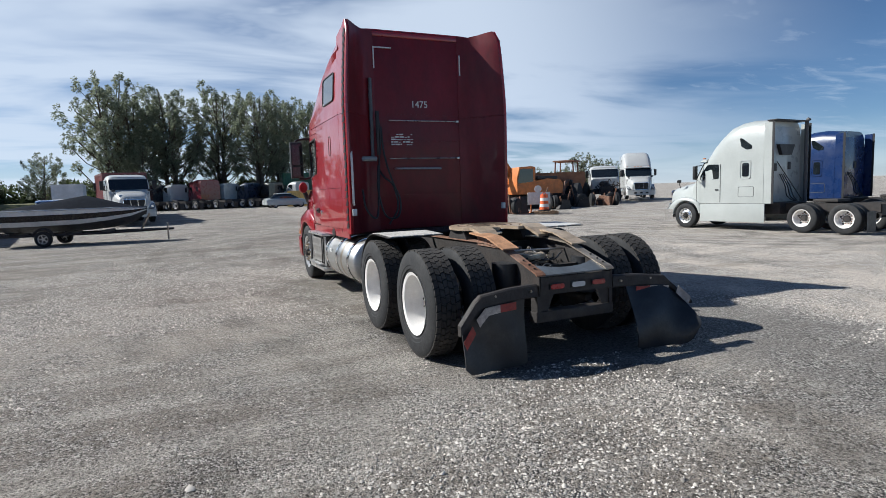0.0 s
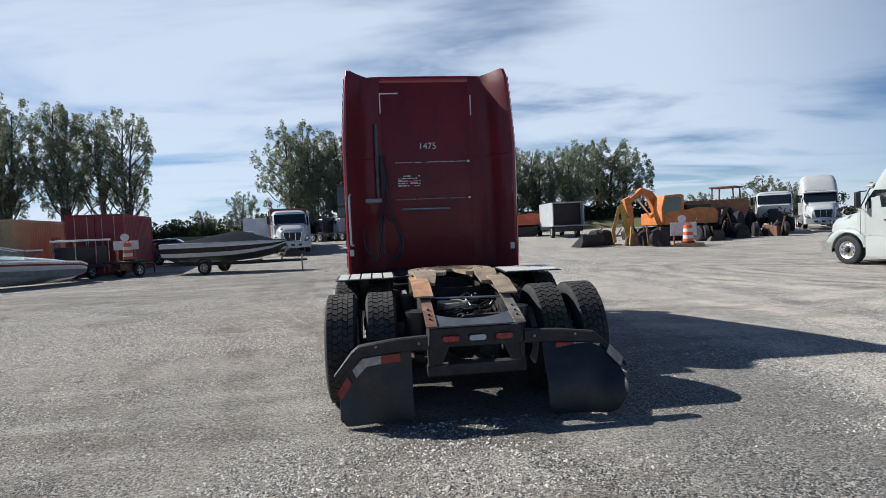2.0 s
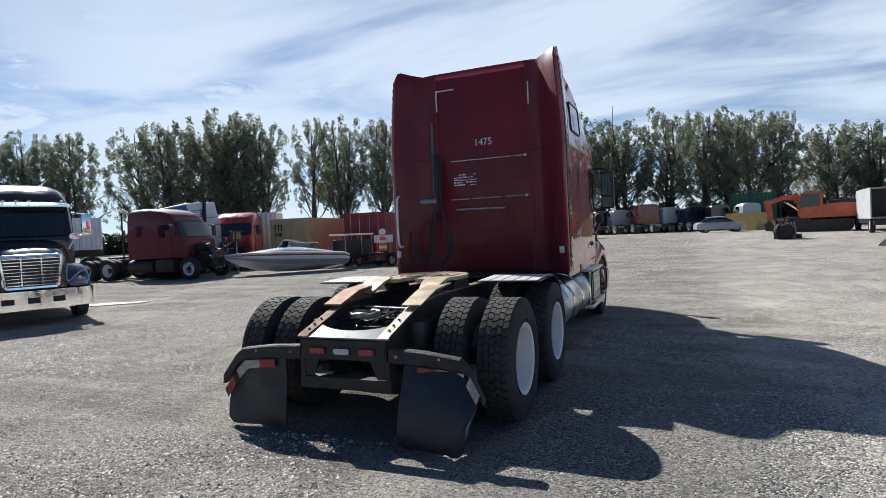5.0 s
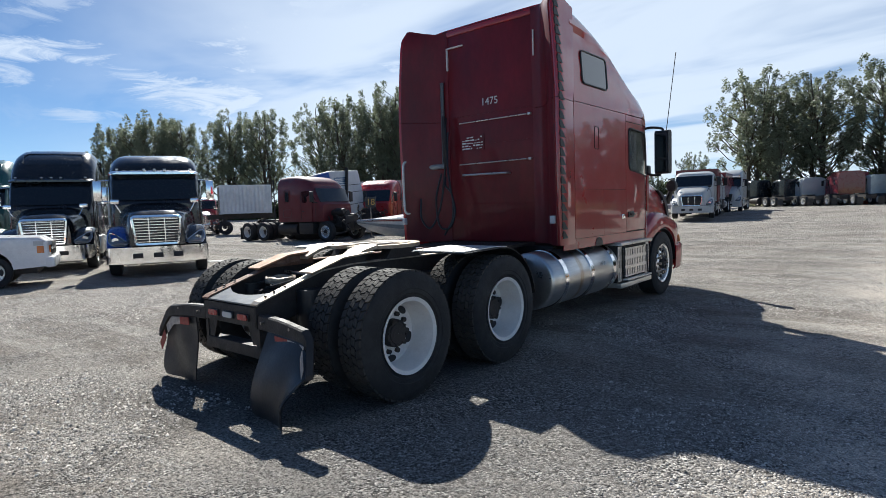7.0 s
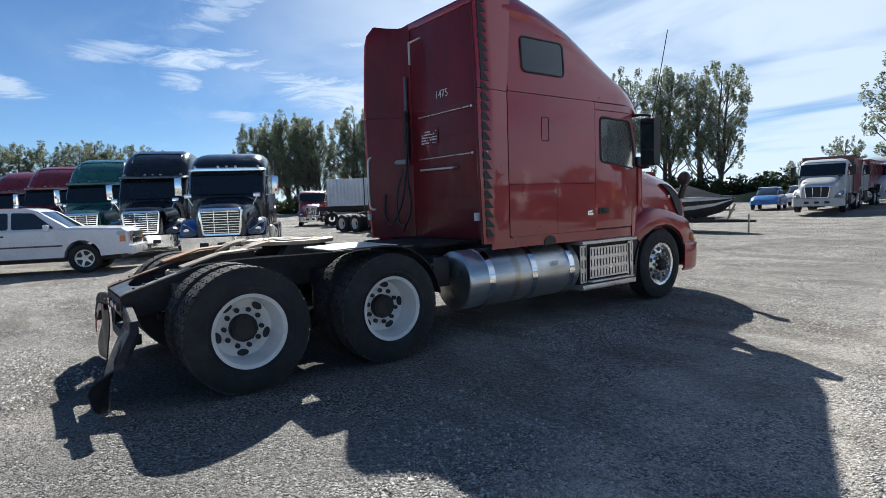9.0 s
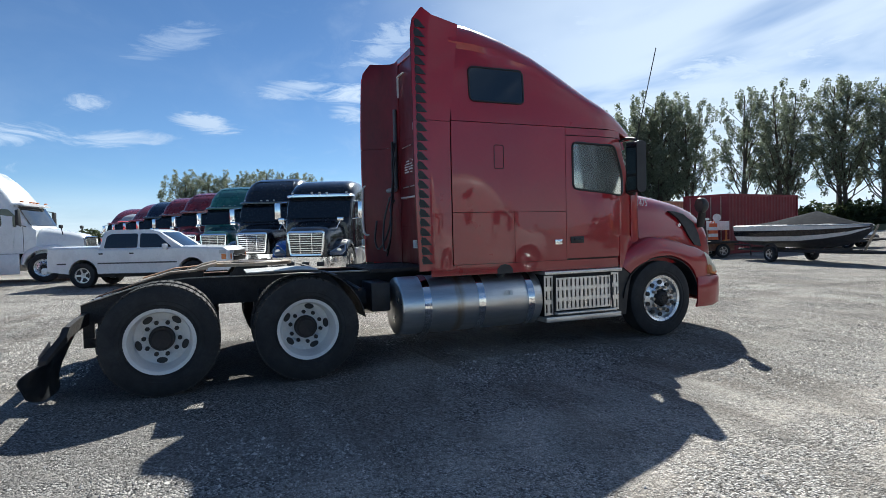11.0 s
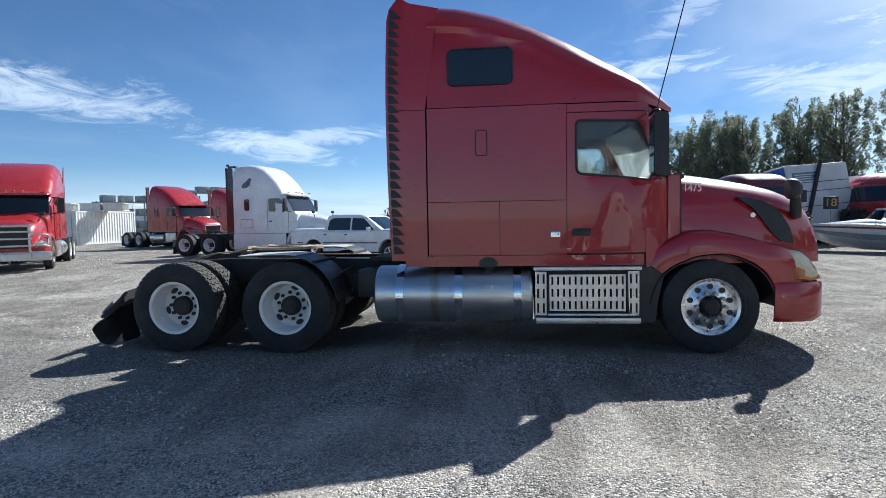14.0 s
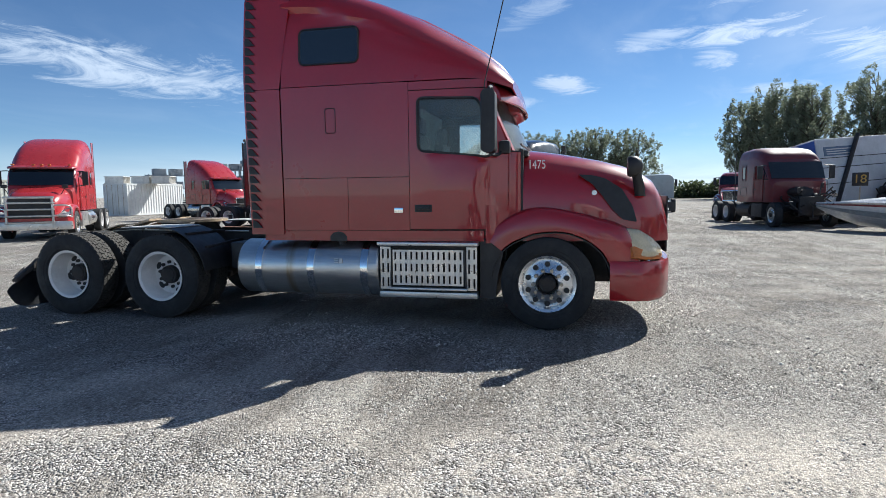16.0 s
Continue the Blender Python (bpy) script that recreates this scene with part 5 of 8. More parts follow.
# mud flaps and their brackets
for s in (-1, 1):
    kx, ky = (1.0, 0.0) if s < 0 else (1.03, -0.12)
    bm = BM()
    pts = [(0.42, -1.40, 0.655), (0.72, -1.42, 0.648), (1.0, -1.44, 0.62), (1.06, -1.45, 0.575), (1.21, -1.46 + ky, 0.40)]
    pts = [(x * kx if x > 0.9 else x, y, z) for x, y, z in pts]
    loft(bm, [[(s * x, y - 0.025, z + h * 0.8), (s * x, y - 0.012, z + h), (s * x, y + 0.035, z + h), (s * x, y + 0.035, z - h), (s * x, y - 0.012, z - h), (s * x, y - 0.03, z - h * 0.8)] for (x, y, z), h in zip(pts, (0.06, 0.058, 0.055, 0.055, 0.045) if s < 0 else (0.06, 0.056, 0.048, 0.034, 0.018))])
    br = part("flap_bracket", bm, M["chassis"], truck, "bent steel mud flap bracket", smooth=25)
    for y, z, x in ((-1.445, 0.655, 0.86), (-1.445, 0.66, 0.50)):
        bm = BM()
        cyl(bm, (s * x, y - 0.012, z), (s * x, y + 0.02, z), 0.012, 6)
        part("bracket_bolt", bm, M["steel"], br)
    tape = [(0.66, -1.45, 0.555), (0.82, -1.455, 0.548), (0.96, -1.462, 0.535), (1.05, -1.475, 0.45), (1.09, -1.478, 0.40), (1.18, -1.485 + ky, 0.275)]
    if s > 0:
        tape[3:] = [(1.03, -1.475, 0.53), (1.09, -1.535, 0.53), (1.18, -1.60, 0.42)]
    for i, j, m_ in ((0, 1, "tape_red"), (1, 2, "tape_white"), (2, 3, "tape_white"), (4, 5, "tape_red" if s < 0 else "tape_white")):
        bm = BM()
        loft(bm, [[(s * (x * kx) + s * dx, y - d, z + dz) for dx, dz, d in ((0.01 * o, 0.034, 0.004), (0.01 * o, 0.034, 0.009), (-0.02 * o, -0.034, 0.009), (-0.02 * o, -0.034, 0.004))] for (x, y, z), o in ((tape[i], i > 1), (tape[j], j > 1))])
        part("reflector_tape", bm, M[m_], br, "", smooth=None)
    bm = BM()
    grid = []
    curl = (lambda t, f: 0.04 * t ** 1.6 * (0.55 + 0.45 * f)) if s < 0 else (lambda t, f: 0.23 * math.sin(math.pi * 0.60 * t) * (0.72 + 0.28 * f))
    for i in range(13):
        f = i / 12
        row = []
        for k in range(11):
            t = k / 10
            x = 0.565 + 0.605 * f
            top_z = 0.60 if x < 0.98 else 0.60 - (x - 0.98) * 0.95
            bot = 0.018 + 0.05 * max(0.0, (abs(f - 0.5) - 0.40) / 0.10) ** 2 * (1 if f > 0.5 else 0.5)
            bot += 0.11 * max(0.0, (f - 0.72) / 0.28) ** 2 * (s > 0)
            z = top_z + (bot - top_z) * t
            row.append((s * (x * (kx if x > 0.9 else 1) - (0.03 * t * f if s > 0 else 0)), -1.44 + ky * max(0.0, (x - 0.98) / 0.23) - curl(t, f) + 0.012 * math.sin(i * 0.6 + k * 0.5), z))
        grid.append(row)
    sheet(bm, grid, 0.012)
    part("mud_flap", bm, M["flap"], truck, "black rubber mud flap, curled", smooth=60)

# fifth wheel
bm = BM()
rim = [(0.47 * math.cos(radians(a)), 0.20 + 0.47 * math.sin(radians(a))) for a in range(-76, 257, 6)]
throat = [(-0.10, -0.22), (-0.06, 0.02), (-0.055, 0.20), (-0.03, 0.245), (0.03, 0.245), (0.055, 0.20), (0.06, 0.02), (0.10, -0.22)]
plate = rim + throat
loft(bm, [[(x, y, 1.115 + dz) for x, y in plate] for dz in (0, 0.035)])
fw = part("fifth_wheel", bm, M["brass"], truck, "worn greasy fifth wheel coupling plate", smooth=None)
for s in (-1, 1):
    bm = BM()
    loft(bm, [[(s * x, y, z), (s * x1, y, z), (s * x1, y, z + 0.03), (s * x, y, z + 0.03)] for x, x1, y, z in ((0.20, 0.44, -0.16, 1.135), (0.21, 0.43, -0.32, 1.10), (0.24, 0.40, -0.46, 1.035))])
    part("coupling_ramp", bm, M["brass"], fw, smooth=None)
    bm = BM()
    prism_x(bm, [(-0.05, 1.0), (0.45, 1.0), (0.35, 1.13), (0.05, 1.13)], s * 0.30, s * 0.42)
    part("coupling_bracket", bm, M["chassis"], fw)
bm = BM()
arc_ = [radians(a) for a in range(-62, 243, 8)]
loft(bm, [[(q * math.cos(a), 0.20 + q * math.sin(a), 1.151 + dz) for a in arc_ for q in (0.20,)] + [(0.075 * math.cos(a), 0.20 + 0.075 * math.sin(a), 1.151 + dz) for a in reversed(arc_)] for dz in (0, 0.003)])
part("grease_ring", bm, M["grease_old"], fw, "greasy dark ring round the jaw", smooth=None)
bm = BM()
for r in (0.26, 0.37):
    rg = [(r * math.cos(radians(a)), 0.20 + r * math.sin(radians(a))) for a in range(-50, 231, 8)]
    tube(bm, [(x, y, 1.148) for x, y in rg], 0.009, 6)
part("grease_groove", bm, M["grease_old"], fw, kind="stuff")
# quarter fenders over the forward drive wheels
for s in (-1, 1):
    bm = BM()
    a = [150, 130, 112, 98, 88, 78, 66, 54, 42, 30, 18, 8]
    pts = [(0.66 + 0.60 * math.cos(radians(t)) * 1.0, 0.50 + 0.60 * math.sin(radians(t))) for t in a]
    pts = [(0.10, 1.085), (0.35, 1.092), (0.62, 1.098)] + [p for p, t in zip(pts, a) if t <= 78]
    grid = [[(s * x, y, z) for x in (0.62, 0.75, 0.9, 1.1, 1.27)] for y, z in pts]
    sheet(bm, grid, 0.008)
    qf = part("quarter_fender", bm, M["black"], truck, "ribbed quarter fender over the drive tyres", smooth=50)
    for k in range(5):
        x = 0.64 + 0.124 * k
        bm = BM()
        loft(bm, [[(s * x, y, z + 0.004), (s * (x + 0.105), y, z + 0.004), (s * (x + 0.105), y, z + 0.012), (s * x, y, z + 0.012)] for y, z in pts[:4]])
        part("fender_strip", bm, M["dull_alu"], qf, "bare aluminium top strips", smooth=None)
    bm = BM()
    box(bm, s * 0.42, s * 1.2, 0.95, 0.99, 1.0, 1.03)
    tube(bm, [(s * 0.42, 1.22, 0.9), (s * 1.18, 1.22, 0.86)], 0.02, 6)
    part("fender_arm", bm, M["chassis"], qf)
# deck plate behind the cab, crossmembers, axles, air tanks
bm = BM()
for k in range(12):
    box(bm, -0.62, 0.62, 1.50 + k * 0.065, 1.545 + k * 0.065, 1.0, 1.022)
box(bm, -0.66, -0.62, 1.48, 2.28, 0.99, 1.03)
box(bm, 0.62, 0.66, 1.48, 2.28, 0.99, 1.03)
part("deck_grating", bm, M["chassis"], truck, "dark deck grating behind the cab", smooth=None)
for y in (-0.95, 0.0, 1.2, 2.2, 3.4):
    bm = BM()
    drop = 0.16 if y < -0.5 else 0.0
    box(bm, -0.395, 0.395, y - 0.04, y + 0.04, 0.76 - drop, 0.96 - drop)
    part("crossmember", bm, M["chassis"], truck)
for y in (-0.66, 0.66):
    bm = BM()
    cyl(bm, (-1.0, y, 0.51), (1.0, y, 0.51), 0.075, 16)
    bmesh.ops.create_uvsphere(bm, u_segments=20, v_segments=12, radius=0.21, matrix=Matrix.Translation((0.0, y + 0.05, 0.53)))
    cyl(bm, (0, y, 0.55), (0, y + 0.35, 0.62), 0.09, 12)
    part("drive_axle", bm, M["chassis"], truck, "greasy drive axle")
    for s in (-1, 1):
        bm = BM()
        cyl(bm, (s * 0.46, y - 0.28, 0.50), (s * 0.46, y - 0.28, 0.86), 0.13, 18)
        part("air_spring", bm, M["flap"], truck)
        bm = BM()
        box(bm, s * 0.42, s * 0.50, y - 0.36, y + 0.42, 0.40, 0.47, 0.01)
        part("suspension_beam", bm, M["chassis"], truck)
bm = BM()
cyl(bm, (0, 0.95, 0.62), (0, 4.0, 0.66), 0.055, 14)
part("drive_shaft", bm, M["chassis"], truck)
bm = BM()
cyl(bm, (-0.9, 5.255, 0.44), (0.9, 5.255, 0.44), 0.06, 12)
box(bm, -0.6, 0.6, 4.9, 6.3, 0.45, 1.4, 0.05)
part("engine_block", bm, M["chassis"], truck)
for y in (-0.66, 0.66):
    for s in (-1, 1):
        bm = BM()
        cyl(bm, (s * 0.56, y, 0.51), (s * 0.64, y, 0.51), 0.21, 20)
        cyl(bm, (s * 0.50, y - 0.20, 0.62), (s * 0.50, y - 0.02, 0.62), 0.10, 14)
        part("brake_drum", bm, M["chassis"], truck)
M["grease"] = mat("black_grease", (0.055, 0.042, 0.032), 0.45, vary=0.3, scale=10, dirt=0.5, dirt_color=(0.16, 0.11, 0.07))
rh = random.Random(17)
for k in range(16):
    bm = BM()
    x, y, z = rh.uniform(-0.30, 0.10), rh.uniform(-1.15, -0.5), rh.uniform(0.70, 0.86)
    ctrl = [(x, y, z)]
    for q in range(4):
        ctrl.append((max(-0.33, min(0.33, ctrl[-1][0] + rh.uniform(-0.05, 0.22))), ctrl[-1][1] + rh.uniform(-0.12, 0.28), max(0.66, min(0.92, z + rh.uniform(-0.07, 0.09)))))
    tube(bm, curve_pts(ctrl, 5), rh.choice((0.008, 0.011, 0.015)), 6)
    part("air_line", bm, M[rh.choice(("flap", "flap", "grease", "steel", "chassis"))], truck)
for y in (-0.35, 0.35):
    bm = BM()
    box(bm, -0.30, 0.30, y - 0.06, y + 0.06, 0.70, 0.78, 0.02)
    part("torque_rod_bracket", bm, M["chassis"], truck)
for s, y0 in ((1, 1.28), (-1, 1.25)):
    bm = BM()
    cyl(bm, (s * 0.62, y0, 0.70), (s * 0.62, y0 + 0.34, 0.70), 0.13, 18)
    part("air_tank", bm, M["chassis"], truck)
    bm = BM()
    box(bm, s * 0.50, s * 0.95, 1.40, 1.62, 0.58, 0.90, 0.02)
    part("valve_box", bm, M["black"], truck)
bm = BM()
tube(bm, curve_pts([(-0.12 + 0.14 * math.cos(a), -0.85 + 0.12 * math.sin(a), 0.87 + 0.01 * (k % 5)) for k, a in enumerate(1.0 * i for i in range(26))], 3), 0.013, 6)
part("hose_coil", bm, M["steel"], truck, "coiled pale hose lying between the rails")
bm = BM()
tube(bm, [(-0.39, -0.62, 0.93), (0.39, -0.70, 0.92)], 0.012, 6)
part("cross_tube", bm, M["alu_sheet"], truck)
bm = BM()
box(bm, -0.9, 0.9, 2.3, 4.8, 0.70, 0.98, 0.02)
part("cab_underside", bm, M["chassis"], truck)

for y in (-0.66, 0.66):
    for s in (-1, 1):
        put_wheel(truck, "dish", s * 1.17, y, 0.51, s < 0, spin=34 if y < 0 else -12)
        put_wheel(truck, "inner", s * 0.80, y, 0.51, s < 0, spin=33)
for s in (-1, 1):
    put_wheel(truck, "front", s * 1.055, 5.255, 0.503, s < 0)

# ---------------------------------------------------------------- other trucks
SMALL_TYRE = tyre_mesh(0.28, 0.505, 32, name="tyre")
_b = BM()
ROOF_LAMP = finish("roof_lamp", box(_b, -0.05, 0.05, -0.04, 0.04, 0, 0.045, 0.01), M["orange"], 40)
_b = BM()
ROOF_LAMP_CLEAR = finish("roof_lamp", box(_b, -0.035, 0.035, -0.03, 0.03, 0, 0.035, 0.01), M["lens_clear"], 40)
_b = BM()
OPENING = finish("bumper_opening", box(_b, -0.11, 0.11, -0.012, 0.012, -0.06, 0.06, 0.01), M["black"], 40)
_b = BM()
FLAP = finish("mud_flap", box(_b, -0.27, 0.27, -0.01, 0.01, 0.1, 0.75), M["flap"], 40)


def cab_paint(name, c, rough=0.3):
    return mat(name, c, rough, vary=0.06, scale=1.5, fine=20, dirt=0.2, dirt_color=tuple(0.5 * v + 0.12 for v in c), coat=0.5)


P = {
    "white": M["white"],
    "red": cab_paint("bright_red_paint", (0.36, 0.022, 0.026)),
    "dark_red": cab_paint("maroon_paint", (0.20, 0.02, 0.028)),
    "blue": cab_paint("blue_paint", (0.008, 0.028, 0.11)),
    "black": cab_paint("black_paint", (0.012, 0.014, 0.018), 0.2),
    "green": cab_paint("green_paint", (0.03, 0.13, 0.115)),
    "navy": cab_paint("navy_paint", (0.012, 0.022, 0.05)),
    "grey": cab_paint("pale_grey_paint", (0.42, 0.45, 0.45)),
    "bright_blue": cab_paint("bright_blue_paint", (0.012, 0.055, 0.30)),
    "aged_white": cab_paint("aged_white_paint", (0.42, 0.445, 0.43), 0.4),
    "car_white": cab_paint("car_white_paint", (0.80, 0.81, 0.82)),
}


def se_ring(w, y, z0, z1, n=5.0, k=20):
    """Half-superellipse section, open at the bottom."""
    out = []
    for i in range(k + 1):
        a = math.pi * i / k
        c = math.cos(a)
        out.append((w * math.copysign(abs(c) ** (2 / n), c), y, z0 + (z1 - z0) * math.sin(a) ** (2 / n)))
    return out


def shell(bm, stations, n=5.0, k=20):
    """stations: (y, halfwidth, z0, z1)"""
    vs = loft(bm, [se_ring(w, y, z0, z1, n, k) for y, w, z0, z1 in stations], closed=False)
    bm.faces.new(vs[0])
    bm.faces.new(list(reversed(vs[-1])))
    return bm


ROOFS = {
    # y, top; from the back wall to the windscreen's top
    "high": [(2.0, 4.0), (2.6, 4.04), (3.0, 4.0), (3.4, 3.86), (3.75, 3.56), (4.05, 3.24), (4.25, 2.95), (4.38, 2.75)],
    "slope": [(2.0, 3.92), (2.4, 3.86), (2.9, 3.72), (3.4, 3.50), (3.9, 3.18), (4.2, 2.93), (4.4, 2.78), (4.5, 2.70)],
    "dome": [(2.0, 3.72), (2.5, 3.78), (3.0, 3.76), (3.5, 3.62), (3.9, 3.38), (4.15, 3.12), (4.3, 2.90), (4.38, 2.78)],
    "mid": [(2.0, 3.28), (2.6, 3.32), (3.2, 3.30), (3.8, 3.20), (4.15, 3.05), (4.3, 2.92), (4.4, 2.78)],
    "day": [(3.2, 2.80), (3.5, 2.86), (3.9, 2.86), (4.2, 2.80), (4.4, 2.72)],
}


def tractor(label, m, paint, roof="high", hood=None, accent=None, grille="slats", skirt=False, bullbar=False, far=False, hood_on=True,
            wheels="dish", windows="dark", rear_col=None, extender=True, group="", mirrors="black", category="truck", plain_sides=False):
    """A conventional tractor, its drive axles at the origin, front towards +y."""
    t = thing("semi_tractor", label, category, m, group)
    paint = P[paint] if isinstance(paint, str) else paint
    hoodp = P[hood] if isinstance(hood, str) else (hood or paint)
    rf = ROOFS[roof]
    y0 = rf[0][0]
    W = 1.2
    # cab: lower box and roof in one shell
    bm = BM()
    st = []
    for y, z in rf:
        w = W - 0.05 * smoothstep(3.6, 4.4, y)
        st.append((y, w, 1.0, z))
    shell(bm, st, 7.0)
    part("cab", bm, paint, t, smooth=40)
    # windscreen block: slopes from the roof's end down to the cowl
    ye, ze = rf[-1]
    bm = BM()
    shell(bm, [(ye - 0.02, 1.12, 1.0, ze - 0.02), (ye + 0.12, 1.12, 1.0, ze - 0.10), (4.92, 1.06, 1.0, 1.90), (5.0, 1.0, 1.0, 1.84)], 9.0)
    part("cab_front", bm, paint, t, smooth=40)
    bm = BM()
    sheet(bm, [[(x, ye + 0.12 + (4.80 - ye) * u + 0.028 - 0.03 * abs(x) ** 6, ze - 0.10 + (2.0 - ze) * u) for u in (0.06, 0.5, 0.92)] for x in [-1.02 + 2.04 * k / 10 for k in range(11)]], 0.02)
    part("windscreen", bm, M["glass_dark"], t, "dark raked windscreen", smooth=60)
    if roof != "day" and hood_on:
        bm = BM()
        shell(bm, [(ye - 0.05, 1.13, ze - 0.12, ze + 0.02), (ye + 0.2, 1.08, ze - 0.10, ze - 0.01), (ye + 0.32, 1.0, ze - 0.12, ze - 0.06)], 4.0)
        part("sun_visor", bm, M["chrome"] if mirrors == "chrome" and roof == "mid" else paint, t, smooth=40)
        for x in (-0.9, -0.25, 0, 0.25, 0.9) if hood_on else ():
            part("roof_lamp", ROOF_LAMP_CLEAR if mirrors == "chrome" else ROOF_LAMP, None, t, at=Matrix.Translation((x, ye + 0.20, ze)))
    if roof == "dome" and not far:
        bm = BM()
        edge = [(0.70, 4.06), (0.80, 3.98), (0.80, 3.62), (0.70, 3.52)]
        edge += [(-x, y) for x, y in reversed(edge)]
        rg = [(x, y, lerp_table(rf, y) - 0.004) for x, y in edge]
        tube(bm, rg + [rg[0]], 0.014, 5)
        part("roof_bead", bm, paint, t, "raised bead round the roof panel")
    # hood
    if hood_on:
        if grille == "v":
            HS = [(4.94, 0.98, 0.75, 1.90), (5.4, 0.95, 0.75, 1.83), (5.9, 0.88, 0.75, 1.70), (6.25, 0.78, 0.75, 1.55), (6.38, 0.70, 0.78, 1.35)]
        else:
            HS = [(4.94, 0.95, 0.75, 1.88), (5.4, 0.86, 0.75, 1.80), (5.9, 0.74, 0.75, 1.70), (6.2, 0.68, 0.75, 1.62), (6.32, 0.62, 0.78, 1.52)]
        bm = BM()
        shell(bm, HS, 4.5)
        part("hood", bm, hoodp, t, smooth=45)
        yf = HS[-1][0]
        gw, gz0, gz1 = (0.56, 0.80, 1.36) if grille == "v" else (0.54, 0.82, 1.50)
        bm = BM()
        o = rounded_rect(-gw, gw, gz0, gz1, 0.06)
        loft(bm, [[(x * (1 - 0.12 * (z < gz0 + 0.2)), y, z) for x, z in o] for y in (yf - 0.03, yf + 0.045)])
        g = part("grille", bm, M["black"], t)
        bm = BM()
        rg = [(x * (1 - 0.12 * (z < gz0 + 0.2)), yf + 0.045, z) for x, z in o]
        tube(bm, rg + [rg[0]], 0.042 if grille == "slats" else 0.028, 6)
        part("grille_surround", bm, M["chrome"], g, "chrome grille surround")
        bm = BM()
        bar = finish("grille_bar", box(bm, -gw + 0.05, gw - 0.05, yf + 0.04, yf + 0.065, -0.009, 0.009), M["chrome"] if grille == "slats" else M["black"])
        for k in range(9):
            part("grille_bar", bar, None, g, at=Matrix.Translation((0, 0, gz0 + 0.06 + (gz1 - gz0 - 0.12) * k / 8)))
        bm = BM()
        bar = finish("grille_rod", box(bm, -0.012, 0.012, yf + 0.045, yf + 0.07, gz0 + 0.04, gz1 - 0.04), M["chrome"])
        for x in (-0.18, 0.18):
            part("grille_rod", bar, None, g, at=Matrix.Translation((x, 0, 0)))
        # fenders
        for s in (-1, 1):
            b = BM()
            rings = []
            for i in range(15):
                a = 5 + 165 * i / 14
                r = lerp_table([(0, 0.98), (40, 0.86), (90, 0.74), (140, 0.80), (180, 0.72)], a)
                c, n = math.cos(radians(a)), math.sin(radians(a))
                rings.append([(s * x, 5.25 + rr * c, 0.50 + rr * n) for x, rr in ((0.60, 0.60), (1.14, 0.60), (1.16, 0.63), (1.14, r - 0.05), (1.08, r), (0.60, r + 0.08))])
            loft(b, rings)
            part("fender", b, hoodp if not (accent and s > 0) else P[accent], t, smooth=45)
            # lens swept back along the fender, in a bright rim
            o = round_poly([(0.64, 0.86), (0.72, 0.80), (1.02, 0.80), (1.11, 0.92), (1.09, 1.12), (0.98, 1.10)], 0.04, 3)
            on = [(s * x, 6.15 - 1.14 * (z - 0.84) + 0.08 * (1.08 - x) / 0.48 - 1.2 * max(0.0, x - 1.0) ** 2, z) for x, z in o]
            b = BM()
            loft(b, [[(x * k + s * 0.9 * (1 - k), y + d, z * k + 0.95 * (1 - k)) for x, y, z in on] for d, k in ((-0.10, 1.0), (0.02, 1.0), (0.045, 0.86), (0.055, 0.5))])
            hl = part("headlamp", b, M["lens_smoky"], t, smooth=60)
            b = BM()
            tube(b, [(x, y + 0.02, z) for x, y, z in on + on[:1]], 0.014, 5)
            part("headlamp_rim", b, M["chrome"], hl, "bright rim")
            b = BM()
            cyl(b, (s * 0.94, 6.10, 0.93), (s * 0.94, 6.145, 0.93), 0.075, 14)
            part("reflector", b, M["chrome"], hl, "bright reflector bowl")
    else:
        bm = BM()
        box(bm, -0.32, 0.32, 4.95, 5.8, 0.6, 1.25, 0.06)
        prism_x(bm, [(5.0, 1.2), (5.7, 1.15), (5.6, 1.5), (5.1, 1.62)], -0.22, 0.22)
        cyl(bm, (0.3, 5.0, 1.4), (0.3, 5.8, 1.45), 0.16, 12)
        cyl(bm, (-0.3, 5.1, 1.3), (-0.25, 5.9, 1.2), 0.13, 12)
        box(bm, -0.5, 0.42, 5.86, 5.94, 0.5, 1.25, 0.03)
        rr_ = random.Random(9)
        for k in range(34):
            x, y, z = rr_.uniform(-0.9, 0.9), rr_.uniform(5, 6.3), rr_.uniform(0.7, 1.6)
            tube(bm, curve_pts([(x, y, z), (x + rr_.uniform(-.3, .3), y + rr_.uniform(-.3, .3), z + rr_.uniform(-.3, .2)), (x + rr_.uniform(-.4, .4), y + rr_.uniform(-.4, .4), z - 0.3)], 5), 0.03, 5)
        part("bare_engine", bm, M["chassis"], t, "bare greasy engine with no hood")
    # bumper
    if hood_on:
        bm = BM()
        pl = [(1.16, 5.85), (1.16, 6.15), (1.05, 6.35), (0.7, 6.46), (0, 6.48), (-0.7, 6.46), (-1.05, 6.35), (-1.16, 6.15), (-1.16, 5.85)]
        sheet(bm, [[(x, y, z) for z in (0.36, 0.42, 0.70, 0.76)] for x, y in pl], 0.03)
        bp = part("bumper", bm, M["chrome"] if grille == "slats" else hoodp, t, smooth=40)
        for x in (-0.45, 0.0, 0.45):
            part("bumper_opening", OPENING, None, bp, at=Matrix.Translation((x, 6.485, 0.55)))
